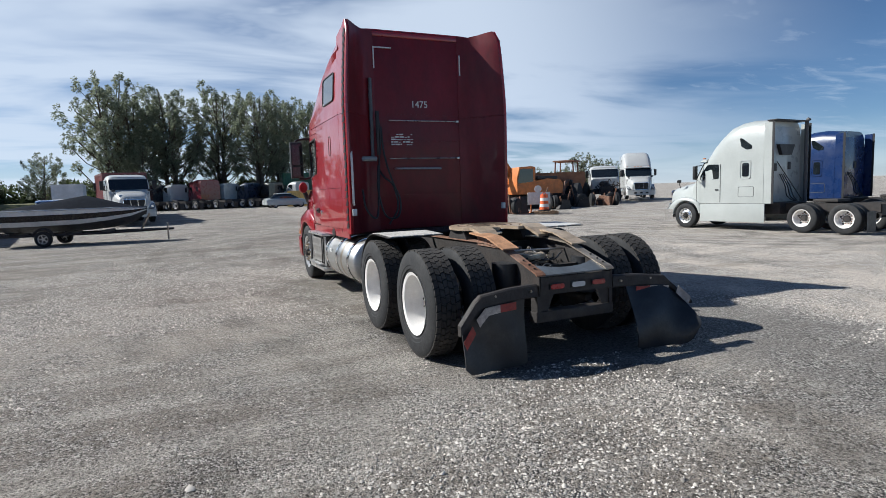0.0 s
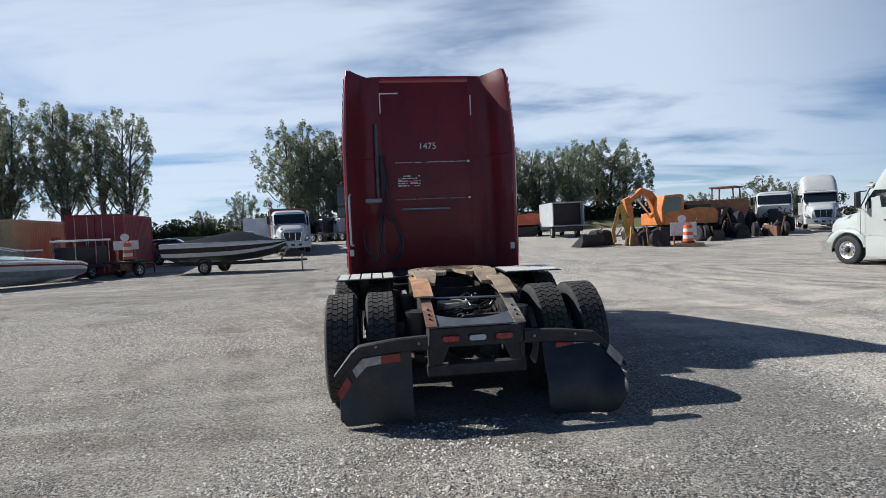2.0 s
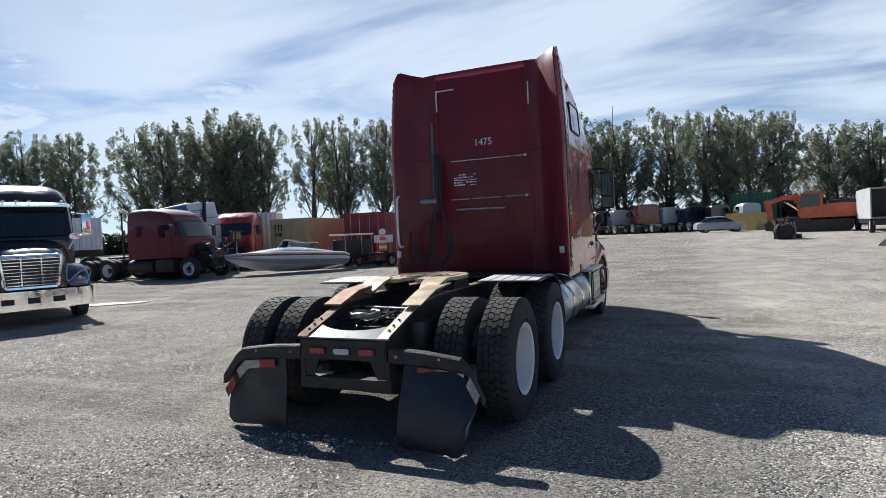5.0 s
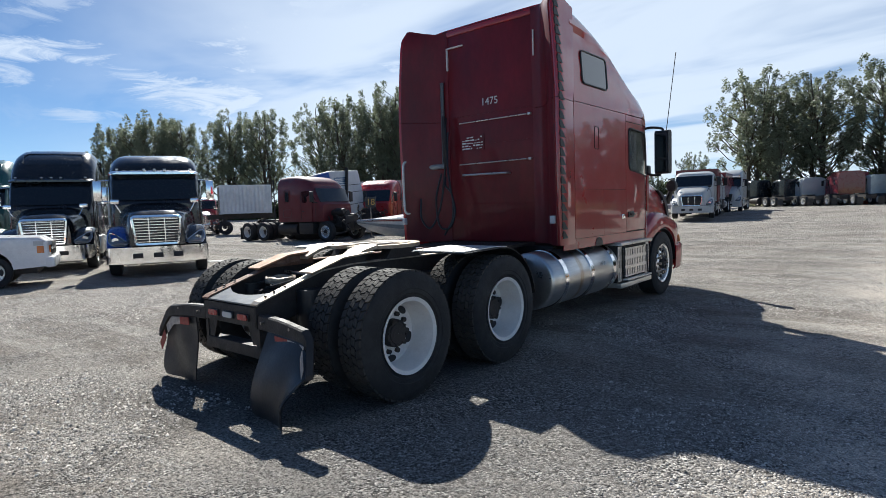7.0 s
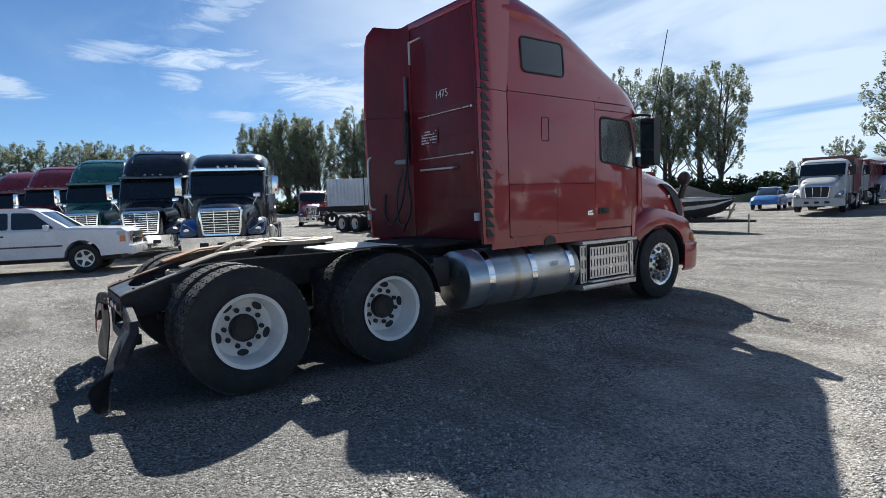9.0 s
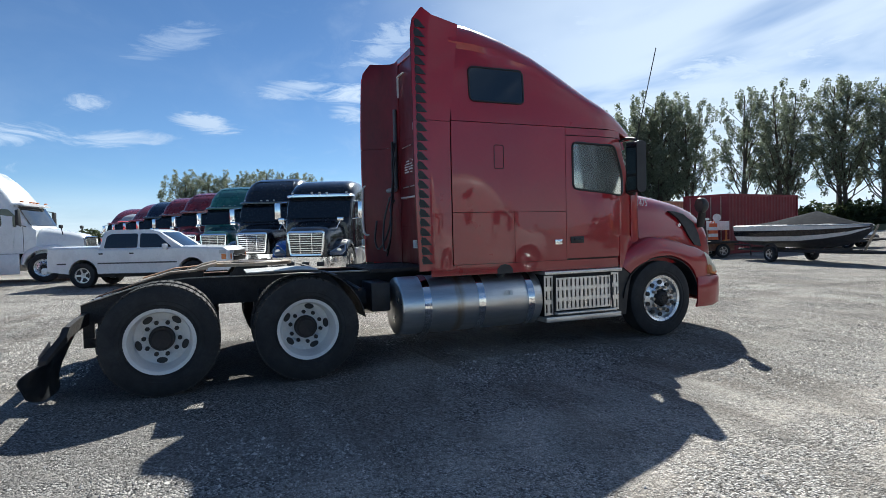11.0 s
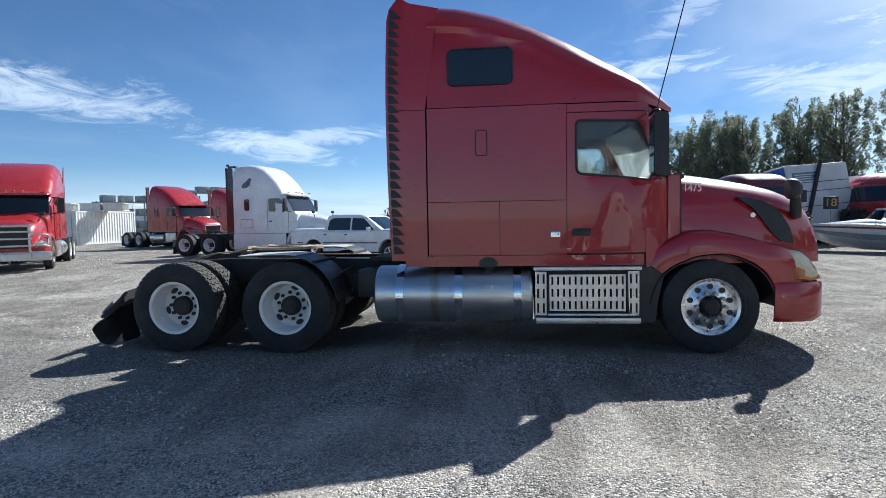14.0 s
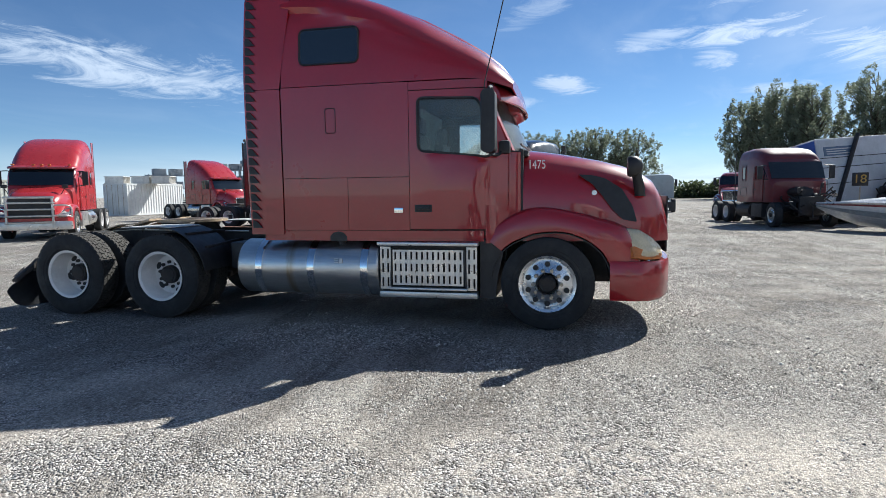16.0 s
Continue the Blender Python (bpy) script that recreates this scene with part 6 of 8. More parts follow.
    if bullbar:
        bm = BM()
        box(bm, -0.66, 0.66, 6.40, 6.46, 0.66, 1.46, 0.03)
        part("grille_backing", bm, M["black"], t)
        bm = BM()
        for z in (0.62, 0.85, 1.08, 1.31, 1.50):
            tube(bm, curve_pts([(-0.72, 6.58, z), (-0.60, 6.64, z), (0.60, 6.64, z), (0.72, 6.58, z)], 4), 0.032, 8)
        for s in (-1, 1):
            tube(bm, [(s * 0.68, 6.6, 0.42), (s * 0.68, 6.6, 1.54)], 0.04, 8)
            tube(bm, curve_pts([(s * 0.70, 6.58, 1.22), (s * 1.0, 6.50, 1.22), (s * 1.18, 6.36, 1.15), (s * 1.2, 6.3, 0.8)], 5), 0.03, 8)
            tube(bm, curve_pts([(s * 0.70, 6.58, 0.86), (s * 1.05, 6.50, 0.86), (s * 1.2, 6.3, 0.8)], 5), 0.03, 8)
        box(bm, -1.25, 1.25, 6.42, 6.60, 0.36, 0.66, 0.05)
        box(bm, -0.74, 0.74, 6.60, 6.66, 1.46, 1.54, 0.02)
        part("bull_bar", bm, M["alu_sheet"], t, "bright tubular bull bar")
    # side windows, doors, mirrors
    for s in (-1, 1):
        o = round_poly([(3.75, 1.95), (3.75, 2.50), (4.25, 2.52), (4.62, 2.10), (4.62, 1.90)], 0.06, 3)
        part("side_window", fan_plate(BM(), o, lambda y, z: s * (W - 0.05 * smoothstep(3.6, 4.4, y) - 0.06 * smoothstep(4.3, 4.7, y)), -0.03 * s, 0.004 * s), M["glass_dark"], t, "dark side window")
        b = BM()
        for y in (3.68, 4.70):
            box(b, s * 1.20, s * 1.206, y, y + 0.014, 1.05, 2.5 if y < 4 else 1.9)
        box(b, s * 1.203, s * 1.212, 3.76, 3.90, 1.50, 1.55, 0.004)
        part("door_seams", b, M["black"], t, kind="stuff")
        if roof not in ("day",) and not plain_sides:
            o = rounded_rect(2.55, 2.80, 2.00, 2.50, 0.06)
            part("bunk_window", fan_plate(BM(), o, lambda y, z: s * W, -0.02 * s, 0.012 * s), M["glass_dark"], t, "small dark bunk window")
            if roof in ("high", "dome"):
                o = round_poly([(2.45, 3.0), (2.45, 3.12), (2.85, 3.42), (2.92, 3.40), (2.85, 3.10), (2.65, 2.98)], 0.04, 3)
                part("roof_window", fan_plate(BM(), o, lambda y, z: s * (W - 0.02), -0.03 * s, 0.02 * s), M["glass_dark"], t)
        b = BM()
        box(b, s * 1.28, s * 1.48, 4.60, 4.70, 1.95, 2.48, 0.03)
        tube(b, [(s * 1.1, 4.55, 2.5), (s * 1.36, 4.64, 2.48)], 0.018, 6)
        tube(b, [(s * 1.1, 4.75, 1.92), (s * 1.36, 4.66, 1.96)], 0.018, 6)
        part("side_mirror", b, M["black"] if mirrors == "black" else M["chrome"], t)
        if hood_on:
            b = BM()
            tube(b, [(s * 0.80, 5.75, 1.62), (s * 0.92, 5.75, 1.85)], 0.015, 6)
            box(b, s * 0.82, s * 1.02, 5.70, 5.78, 1.84, 1.96, 0.03)
            part("hood_mirror", b, M["black"] if mirrors == "black" else M["chrome"], t)
        b = BM()
        if skirt:
            box(b, s * 1.14, s * 1.19, 1.95, 4.55, 0.30, 0.99, 0.02)
            part("side_skirt", b, paint, t)
        else:
            cyl(b, (s * 0.92, 1.9, 0.64), (s * 0.92, 3.3, 0.64), 0.31, 24)
            part("fuel_tank", b, M["alu"] if hood_on else M["chassis"], t)
            b = BM()
            box(b, s * 0.8, s * 1.18, 3.45, 4.45, 0.38, 0.95, 0.03)
            part("step_box", b, M["alu_sheet"] if roof != "day" and hood_on else M["chassis"], t)
        if extender and roof != "day":
            b = BM()
            sheet(b, [[(s * 1.19, y, z) for z in (1.0, 2.2, 3.0, rf[0][1] - 0.12)] for y in (y0 - 0.28, y0)], 0.02)
            part("side_fairing", b, paint if not rear_col else P[rear_col], t)
        b = BM()
        box(b, s * 0.37, s * 0.44, -1.35, 5.6, 0.70, 0.98)
        part("frame_rail", b, M["chassis"], t)
    if not far and roof != "day":
        zt = rf[0][1]
        bm = BM()
        box(bm, -1.08, 1.08, y0 - 0.03, y0 - 0.005, 1.05, zt - 0.25, 0.01)
        part("rear_panel", bm, P["grey"] if paint in (P["white"], P["aged_white"], P["car_white"]) else paint, t)
        for x, z in ((-0.55, 2.3), (0.35, 2.35)):
            bm = BM()
            box(bm, x - 0.09, x + 0.09, y0 - 0.06, y0 - 0.03, z - 0.14, z + 0.14, 0.02)
            part("rear_vent", bm, M["black"], t)
        if skirt:
            bm = BM()
            loft(bm, [[(x, y0 - d, z) for x, z in ((-0.50, 3.12), (0.50, 3.12), (0.30, 2.74), (-0.30, 2.74))] for d in (0.03, 0.16)])
            part("wind_deflector", bm, M["black"], t, "black wind deflector on the rear wall")
            bm = BM()
            box(bm, -1.0, 1.0, y0 - 0.34, y0 + 0.02, zt - 0.06, zt - 0.01, 0.01)
            part("roof_spoiler", bm, M["black"], t, "thin black spoiler on the roof's rear edge")
            bm = BM()
            tube(bm, curve_pts([(0.98, y0 - 0.30, 0.9), (0.98, y0 - 0.30, 2.4), (0.98, y0 - 0.30, zt - 0.15), (0.98, y0 - 0.40, zt + 0.05)], 6), 0.065, 10)
            part("exhaust_pipe", bm, M["trim"], t, "tall dark exhaust stack")
            bm = BM()
            tube(bm, [(-0.45, y0 - 0.05, 2.5), (0.75, y0 - 0.30, 1.1)], 0.018, 6)
            part("strut", bm, M["black"], t)
        for k in range(3):
            bm = BM()
            tube(bm, curve_pts([(-0.3 + 0.12 * k, y0 - 0.06, 2.05), (-0.2 + 0.15 * k, y0 - 0.22, 1.6), (-0.3 + 0.2 * k, y0 - 0.35, 1.25), (-0.1 + 0.1 * k, y0 - 0.5, 1.05)], 6), 0.018, 6)
            part("air_hose", bm, M["black"], t)
        for s in (-1, 1):
            bm = BM()
            sheet(bm, [[(s * 1.192, y, z) for z in (1.0, 2.2, 3.0, zt - 0.10)] for y in (y0 - 0.36, y0 - 0.28)], 0.014)
            part("rubber_edge", bm, M["black"], t)
            bm = BM()
            rg = [(s * (W + 0.006), y, z) for y, z in rounded_rect(2.48, 2.87, 1.92, 2.58, 0.07)]
            tube(bm, rg + [rg[0]], 0.012, 6)
            part("window_surround", bm, paint, t)
            bm = BM()
            rg = [(s * (W + 0.002), y, z) for y, z in rounded_rect(2.35, 2.95, 1.25, 1.62, 0.05)]
            tube(bm, rg + [rg[0]], 0.007, 5)
            part("locker_seam", bm, M["trim"], t)
    bm = BM()
    box(bm, -0.42, 0.42, -0.1, 0.7, 1.02, 1.12, 0.03)
    part("fifth_wheel", bm, M["chassis"], t)
    bm = BM()
    box(bm, -0.4, 0.4, -1.38, -1.30, 0.60, 0.95)
    part("tail_bar", bm, M["chassis"], t)
    bm = BM()
    box(bm, -0.8, 0.8, 1.6, 4.8, 0.6, 1.02, 0.03)
    part("underbody", bm, M["chassis"], t)
    for s in (-1, 1):
        part("mud_flap", FLAP, None, t, at=Matrix.Translation((s * 0.88, -1.3, 0)))
    # wheels
    for y in (-0.66, 0.66):
        for s in (-1, 1):
            put_wheel(t, wheels, s * 1.06, y, 0.503, s < 0, tyre=SMALL_TYRE)
            if not far:
                put_wheel(t, "inner", s * 0.72, y, 0.503, s < 0, tyre=SMALL_TYRE)
    for s in (-1, 1):
        put_wheel(t, "front", s * 1.02, 5.25, 0.503, s < 0, tyre=SMALL_TYRE)
    return t


def face(x, y, az, dy=0.0):
    """A pose at (x, y) whose +y points at compass angle az (degrees from world +y towards +x); dy shifts along it."""
    a = radians(az)
    px, py = x - math.sin(a) * dy, y - math.cos(a) * dy
    return pose(px, py, ground_z(px, py), 0, 0, -az)

# ---------------------------------------------------------------- trucks in the yard
def by_front(fx, fy, az):
    """Pose of a tractor whose front axle stands at (fx, fy)."""
    return face(fx, fy, az, 5.25)


tractor("clean white sleeper semi tractor with side skirts", by_front(16.6, 11.8, -6), "aged_white", "high", skirt=True)
tractor("blue sleeper semi tractor beside a white one", by_front(21.6, 12.4, -6), "blue", "dome", skirt=False)
row = [("black", "bright_blue", "mid", "dark sleeper tractor with a blue fender and chrome bumper"), ("black", None, "dome", "black sleeper tractor with a wide chrome grille"),
       ("green", None, "dome", "green sleeper tractor in a row"), ("dark_red", None, "dome", "maroon sleeper tractor in a row"),
       ("dark_red", None, "dome", "maroon sleeper tractor in a row"), ("navy", None, "dome", "dark navy sleeper tractor in a row"),
       ("dark_red", None, "slope", "maroon sleeper tractor in a row"), ("white", None, "mid", "white sleeper tractor in a row"), ("dark_red", None, "slope", "maroon sleeper tractor in a row")]
for k, (col, acc, roof, lab) in enumerate(row):
    tractor(lab, by_front(-11.3 - 4.25 * k, 2.85 - 1.28 * k, 114), col, roof, accent=acc, mirrors="chrome", group="row of parked tractors", far=k > 3)
tractor("white sleeper semi tractor with a domed roof and skirts", by_front(-17.2, -5.4, 9), "car_white", "high", skirt=True, rear_col="black")
for x, y in ((-25.8, -15.6), (-30.2, -13.9), (-34.8, -12.4)):
    tractor("red sleeper semi tractor parked in a line", by_front(x, y, 24), "red", "slope", grille="v", group="line of red tractors")
tractor("bright red sleeper tractor with a tubular bull bar", by_front(-10.1, -13.5, 56), "red", "slope", grille="v", bullbar=True)
tractor("wrecked dark red tractor with its hood missing", by_front(-17.9, 14.6, 84), cab_paint("faded_red_paint", (0.13, 0.012, 0.016), 0.6), "mid", hood_on=False, extender=False)
tractor("white day-cab dump truck parked facing the yard", by_front(-6.3, 32.2, 168), "white", "day", grille="v", far=True, extender=False)
tractor("white sleeper tractor parked far off", by_front(-7.6, 45.0, 172), "white", "mid", grille="v", far=True)
tractor("pale grey day-cab tractor seen from behind", by_front(-42.5, 12.8, -82), "grey", "day", far=True)
tractor("dull red day-cab tractor facing the yard", by_front(-37.3, 17.2, 115), "dark_red", "day", far=True)
tractor("stripped white day-cab tractor with its hood missing", by_front(27.0, 30.4, -145), "white", "day", far=True, hood_on=False, extender=False)
tractor("white sleeper tractor behind the excavators", by_front(31.6, 31.6, -145), "white", "high", grille="v", far=True)
FAR = [("black", "day", "dark stripped day-cab tractor in a far line", -9.2), ("black", "day", "dark stripped day-cab tractor in a far line", -6.4), ("white", "day", "white day-cab tractor in a far line", -4.2),
       ("dark_red", "mid", "dark red sleeper tractor in a far line", -1.4), ("grey", "day", "grey day-cab tractor in a far line", 1.2), ("navy", "day", "dark day-cab tractor in a far line", 3.6), ("black", "day", "dark stripped day-cab tractor in a far line", 6.4), ("white", "day", "white day-cab tractor in a far line", 9.4)]
for col, roof, lab, x in FAR:
    tractor(lab, by_front(x - 1.2, 66.2, -38 + 9 * math.sin(x * 3)), col, roof, far=True, group="far line of tractors", extender=False, hood_on=col not in ("black", "grey"))


# ---------------------------------------------------------------- cars and pickup
def car_wheel(t, x, y, r, w=0.21, mirror=False):
    b = BM()
    h = w / 2
    lathe_x(b, [(-h * .8, r * .62), (-h, r * .75), (-h * .9, r * .95), (-h * .6, r), (h * .6, r), (h * .9, r * .95), (h, r * .75), (h * .8, r * .62), (-h * .8, r * .62)], 28)
    wh = part("wheel", b, M["rubber"], t, at=pose(x, y, r, 0, 0, 180 if mirror else 0))
    b = BM()
    lathe_x(b, [(h * .75, r * .63), (h * .5, r * .58), (h * .35, r * .1), (h * .5, r * .08), (h * .5, 0.001)], 20)
    part("rim", b, M["alu_sheet"], wh)
    b = BM()
    for k in range(5):
        a = 2 * math.pi * k / 5
        hole = [(q * r, a + w) for q, w in ((0.22, -0.30), (0.52, -0.46), (0.54, 0.0), (0.52, 0.46), (0.22, 0.30))]
        loft(b, [[(x, q * math.cos(w), q * math.sin(w)) for q, w in hole] for x in (h * 0.30, h * 0.535)])
    part("rim_opening", b, M["black"], wh, kind="stuff")


def pickup(label, m, paint):
    t = thing("pickup_truck", label, "pickup", m)
    # lower body with wheel arches cut as part of the side outline
    def arch(yc, r):
        return [(yc + r * math.cos(radians(a)), 0.42 + r * math.sin(radians(a))) for a in range(0, 181, 20)]
    side = [(2.62, 0.45), (2.68, 0.62), (2.67, 1.00), (2.50, 1.11), (1.35, 1.16), (-1.12, 1.14), (-1.14, 1.20), (-2.58, 1.20), (-2.62, 0.95), (-2.62, 0.5)] + list(reversed(arch(-1.6, 0.43))) + list(reversed(arch(1.6, 0.43)))
    b = BM()
    loft(b, [[(x, y * k, z - d * smoothstep(0.8, 1.15, z)) for y, z in side] for x, k, d in ((-0.89, 0.975, 0.10), (-0.885, 0.985, 0.04), (-0.84, 0.992, 0.0), (-0.45, 1.0, -0.03), (0.45, 1.0, -0.03), (0.84, 0.992, 0.0), (0.885, 0.985, 0.04), (0.89, 0.975, 0.10))])
    part("body", b, paint, t, smooth=25)
    b = BM()
    loft(b, [[(s * (0.84 - 0.14 * max(0, (z - 1.1) / 0.6)), y, z) for y, z in ((1.35, 1.10), (0.62, 1.60), (0.35, 1.69), (-0.85, 1.70), (-1.0, 1.64), (-1.12, 1.12))] for s in (-1, 1)])
    part("cabin", b, paint, t, smooth=25)
    for s in (-1, 1):
        for pts in ([(0.98, 1.16), (0.52, 1.56), (0.05, 1.58), (0.05, 1.16)], [(-0.02, 1.16), (-0.02, 1.58), (-0.78, 1.58), (-0.92, 1.50), (-0.98, 1.16)]):
            o = round_poly(pts, 0.05, 3)
            part("side_window", fan_plate(BM(), o, lambda y, z: s * (0.84 - 0.14 * max(0, (z - 1.1) / 0.6)), -0.02 * s, 0.006 * s), M["glass_dark"], t)
        b = BM()
        for y in (0.02, -1.05, 1.02):
            box(b, s * 0.88, s * 0.884, y, y + 0.012, 0.5, 1.1)
        for y in (-0.1, -0.98):
            box(b, s * 0.88, s * 0.90, y - 0.12, y, 0.98, 1.02, 0.004)
        part("door_seams", b, M["black"], t, kind="stuff")
        b = BM()
        box(b, s * 0.88, s * 1.05, 0.78, 0.90, 1.10, 1.26, 0.03)
        part("side_mirror", b, paint, t)
        b = BM()
        loft(b, [[(s * x, y, z) for x, y in ((0.55, 2.45), (0.55, 2.70), (0.74, 2.68), (0.90, 2.56), (0.90, 2.38))] for z in (0.93, 1.03)])
        part("headlamp", b, M["lens_clear"], t)
        b = BM()
        loft(b, [[(s * x, y, z) for x, y in ((0.72, 2.45), (0.72, 2.685), (0.90, 2.565), (0.905, 2.44))] for z in (0.76, 0.92)])
        part("turn_lamp", b, M["lens_amber"], t, "amber turn lamp")
        b = BM()
        box(b, s * 0.885, s * 0.90, -2.3, -2.04, 0.70, 0.74, 0.005)
        box(b, s * 0.885, s * 0.90, -1.14, 1.14, 0.70, 0.74, 0.005)
        box(b, s * 0.80, s * 0.885, -1.14, 1.14, 0.40, 0.50, 0.01)
        part("side_moulding", b, M["trim"], t, "grey side moulding and sill")
    b = BM()
    sheet(b, [[(x, yy - 0.05 * abs(x / 0.7) ** 2, zz) for yy, zz in ((1.345, 1.13), (0.66, 1.60))] for x in [-0.74 + 1.48 * k / 6 for k in range(7)]], 0.012)
    part("windscreen", b, M["glass_dark"], t)
    b = BM()
    box(b, -0.54, 0.54, 2.60, 2.70, 0.70, 1.01, 0.02)
    part("grille", b, M["black"], t)
    b = BM()
    box(b, -0.56, 0.56, 2.69, 2.72, 0.83, 0.875, 0.008)
    part("grille_bar", b, M["chrome"], t)
    b = BM()
    box(b, -0.90, 0.90, 2.58, 2.76, 0.42, 0.66, 0.05)
    part("bumper", b, paint, t)
    b = BM()
    box(b, -0.90, 0.90, -2.75, -2.58, 0.45, 0.62, 0.04)
    part("rear_bumper", b, paint, t)
    b = BM()
    box(b, -0.75, 0.75, -2.5, -1.2, 1.0, 1.13)
    part("bed", b, M["black"], t)
    b = BM()
    box(b, -0.7, 0.7, -2.4, 2.4, 0.3, 0.6)
    part("underbody", b, M["chassis"], t)
    for y in (-1.6, 1.6):
        for s in (-1, 1):
            car_wheel(t, s * 0.78, y, 0.37, 0.24, s < 0)
    return t


pickup("white crew-cab pickup truck on dusty gravel", face(-12.65, -1.97, 19.5), P["car_white"])


def sedan(label, m, paint):
    t = thing("car", label, "car", m)
    b = BM()
    shell(b, [(-2.1, 0.80, 0.35, 0.85), (-1.9, 0.86, 0.30, 0.98), (-1.0, 0.88, 0.28, 1.0), (1.0, 0.88, 0.28, 0.98), (1.9, 0.84, 0.30, 0.82), (2.1, 0.74, 0.35, 0.65)], 5)
    part("body", b, paint, t)
    b = BM()
    shell(b, [(-1.7, 0.66, 0.9, 0.98), (-1.0, 0.70, 0.9, 1.42), (-0.2, 0.70, 0.9, 1.48), (0.4, 0.68, 0.9, 1.42), (1.15, 0.66, 0.9, 0.97)], 4)
    part("cabin", b, M["glass_dark"], t)
    b = BM()
    shell(b, [(-1.0, 0.66, 1.36, 1.44), (-0.2, 0.67, 1.38, 1.50), (0.35, 0.64, 1.36, 1.45)], 4)
    part("roof", b, paint, t)
    for y in (-1.3, 1.3):
        for s in (-1, 1):
            car_wheel(t, s * 0.76, y, 0.32, 0.2, s < 0)


sedan("blue car parked in the distance", face(-11.6, 38.6, 165), cab_paint("light_blue_paint", (0.05, 0.18, 0.5)))
sedan("white car parked in the distance", face(-11.6, 43.5, 165), P["white"])
sedan("white car among the boats", face(-16.6, 33.0, 60), P["white"])
sedan("dark car among the boats", face(-12.9, 29.5, 80), P["navy"])


# dump truck far off
t = tractor("white dump truck with a red tipping body", by_front(-7.4, 38.0, 172), "white", "day", far=True, extender=False)
bm = BM()
loft(bm, [[(x, y, z) for x, z in ((-1.1, 1.15), (1.1, 1.15), (1.25, 2.9), (-1.25, 2.9))] for y in (-2.2, 3.05)])
part("tipping_body", bm, P["dark_red"], t)


# ---------------------------------------------------------------- boats
M["hull"] = mat("white_gelcoat", (0.66, 0.66, 0.66), 0.25, vary=0.06, dirt=0.25, dirt_color=(0.3, 0.3, 0.3), coat=0.4)
M["hull_dark"] = mat("navy_gelcoat", (0.006, 0.007, 0.012), 0.25, vary=0.1, coat=0.2, spec=0.3)
M["tarp"] = mat("dark_canvas", (0.010, 0.013, 0.02), 0.9, vary=0.2, spec=0.05)
# dark hull colour that stands for the shade below the chine
M["hull_shade"] = mat("shaded_hull_bottom", (0.03, 0.033, 0.04), 0.5, vary=0.15, dirt=0.3)
M["stripe"] = mat("maroon_stripe", (0.18, 0.02, 0.03), 0.3)


def hull_ring(y, w, keel, chine, gun, inset=0.0):
    return [(0, y, keel), (w * 0.80, y, chine), (w * 0.97, y, (chine + gun) / 2), (w, y, gun), (w * 0.9, y, gun + 0.05), (-w * 0.9, y, gun + 0.05), (-w, y, gun), (-w * 0.97, y, (chine + gun) / 2), (-w * 0.80, y, chine)]


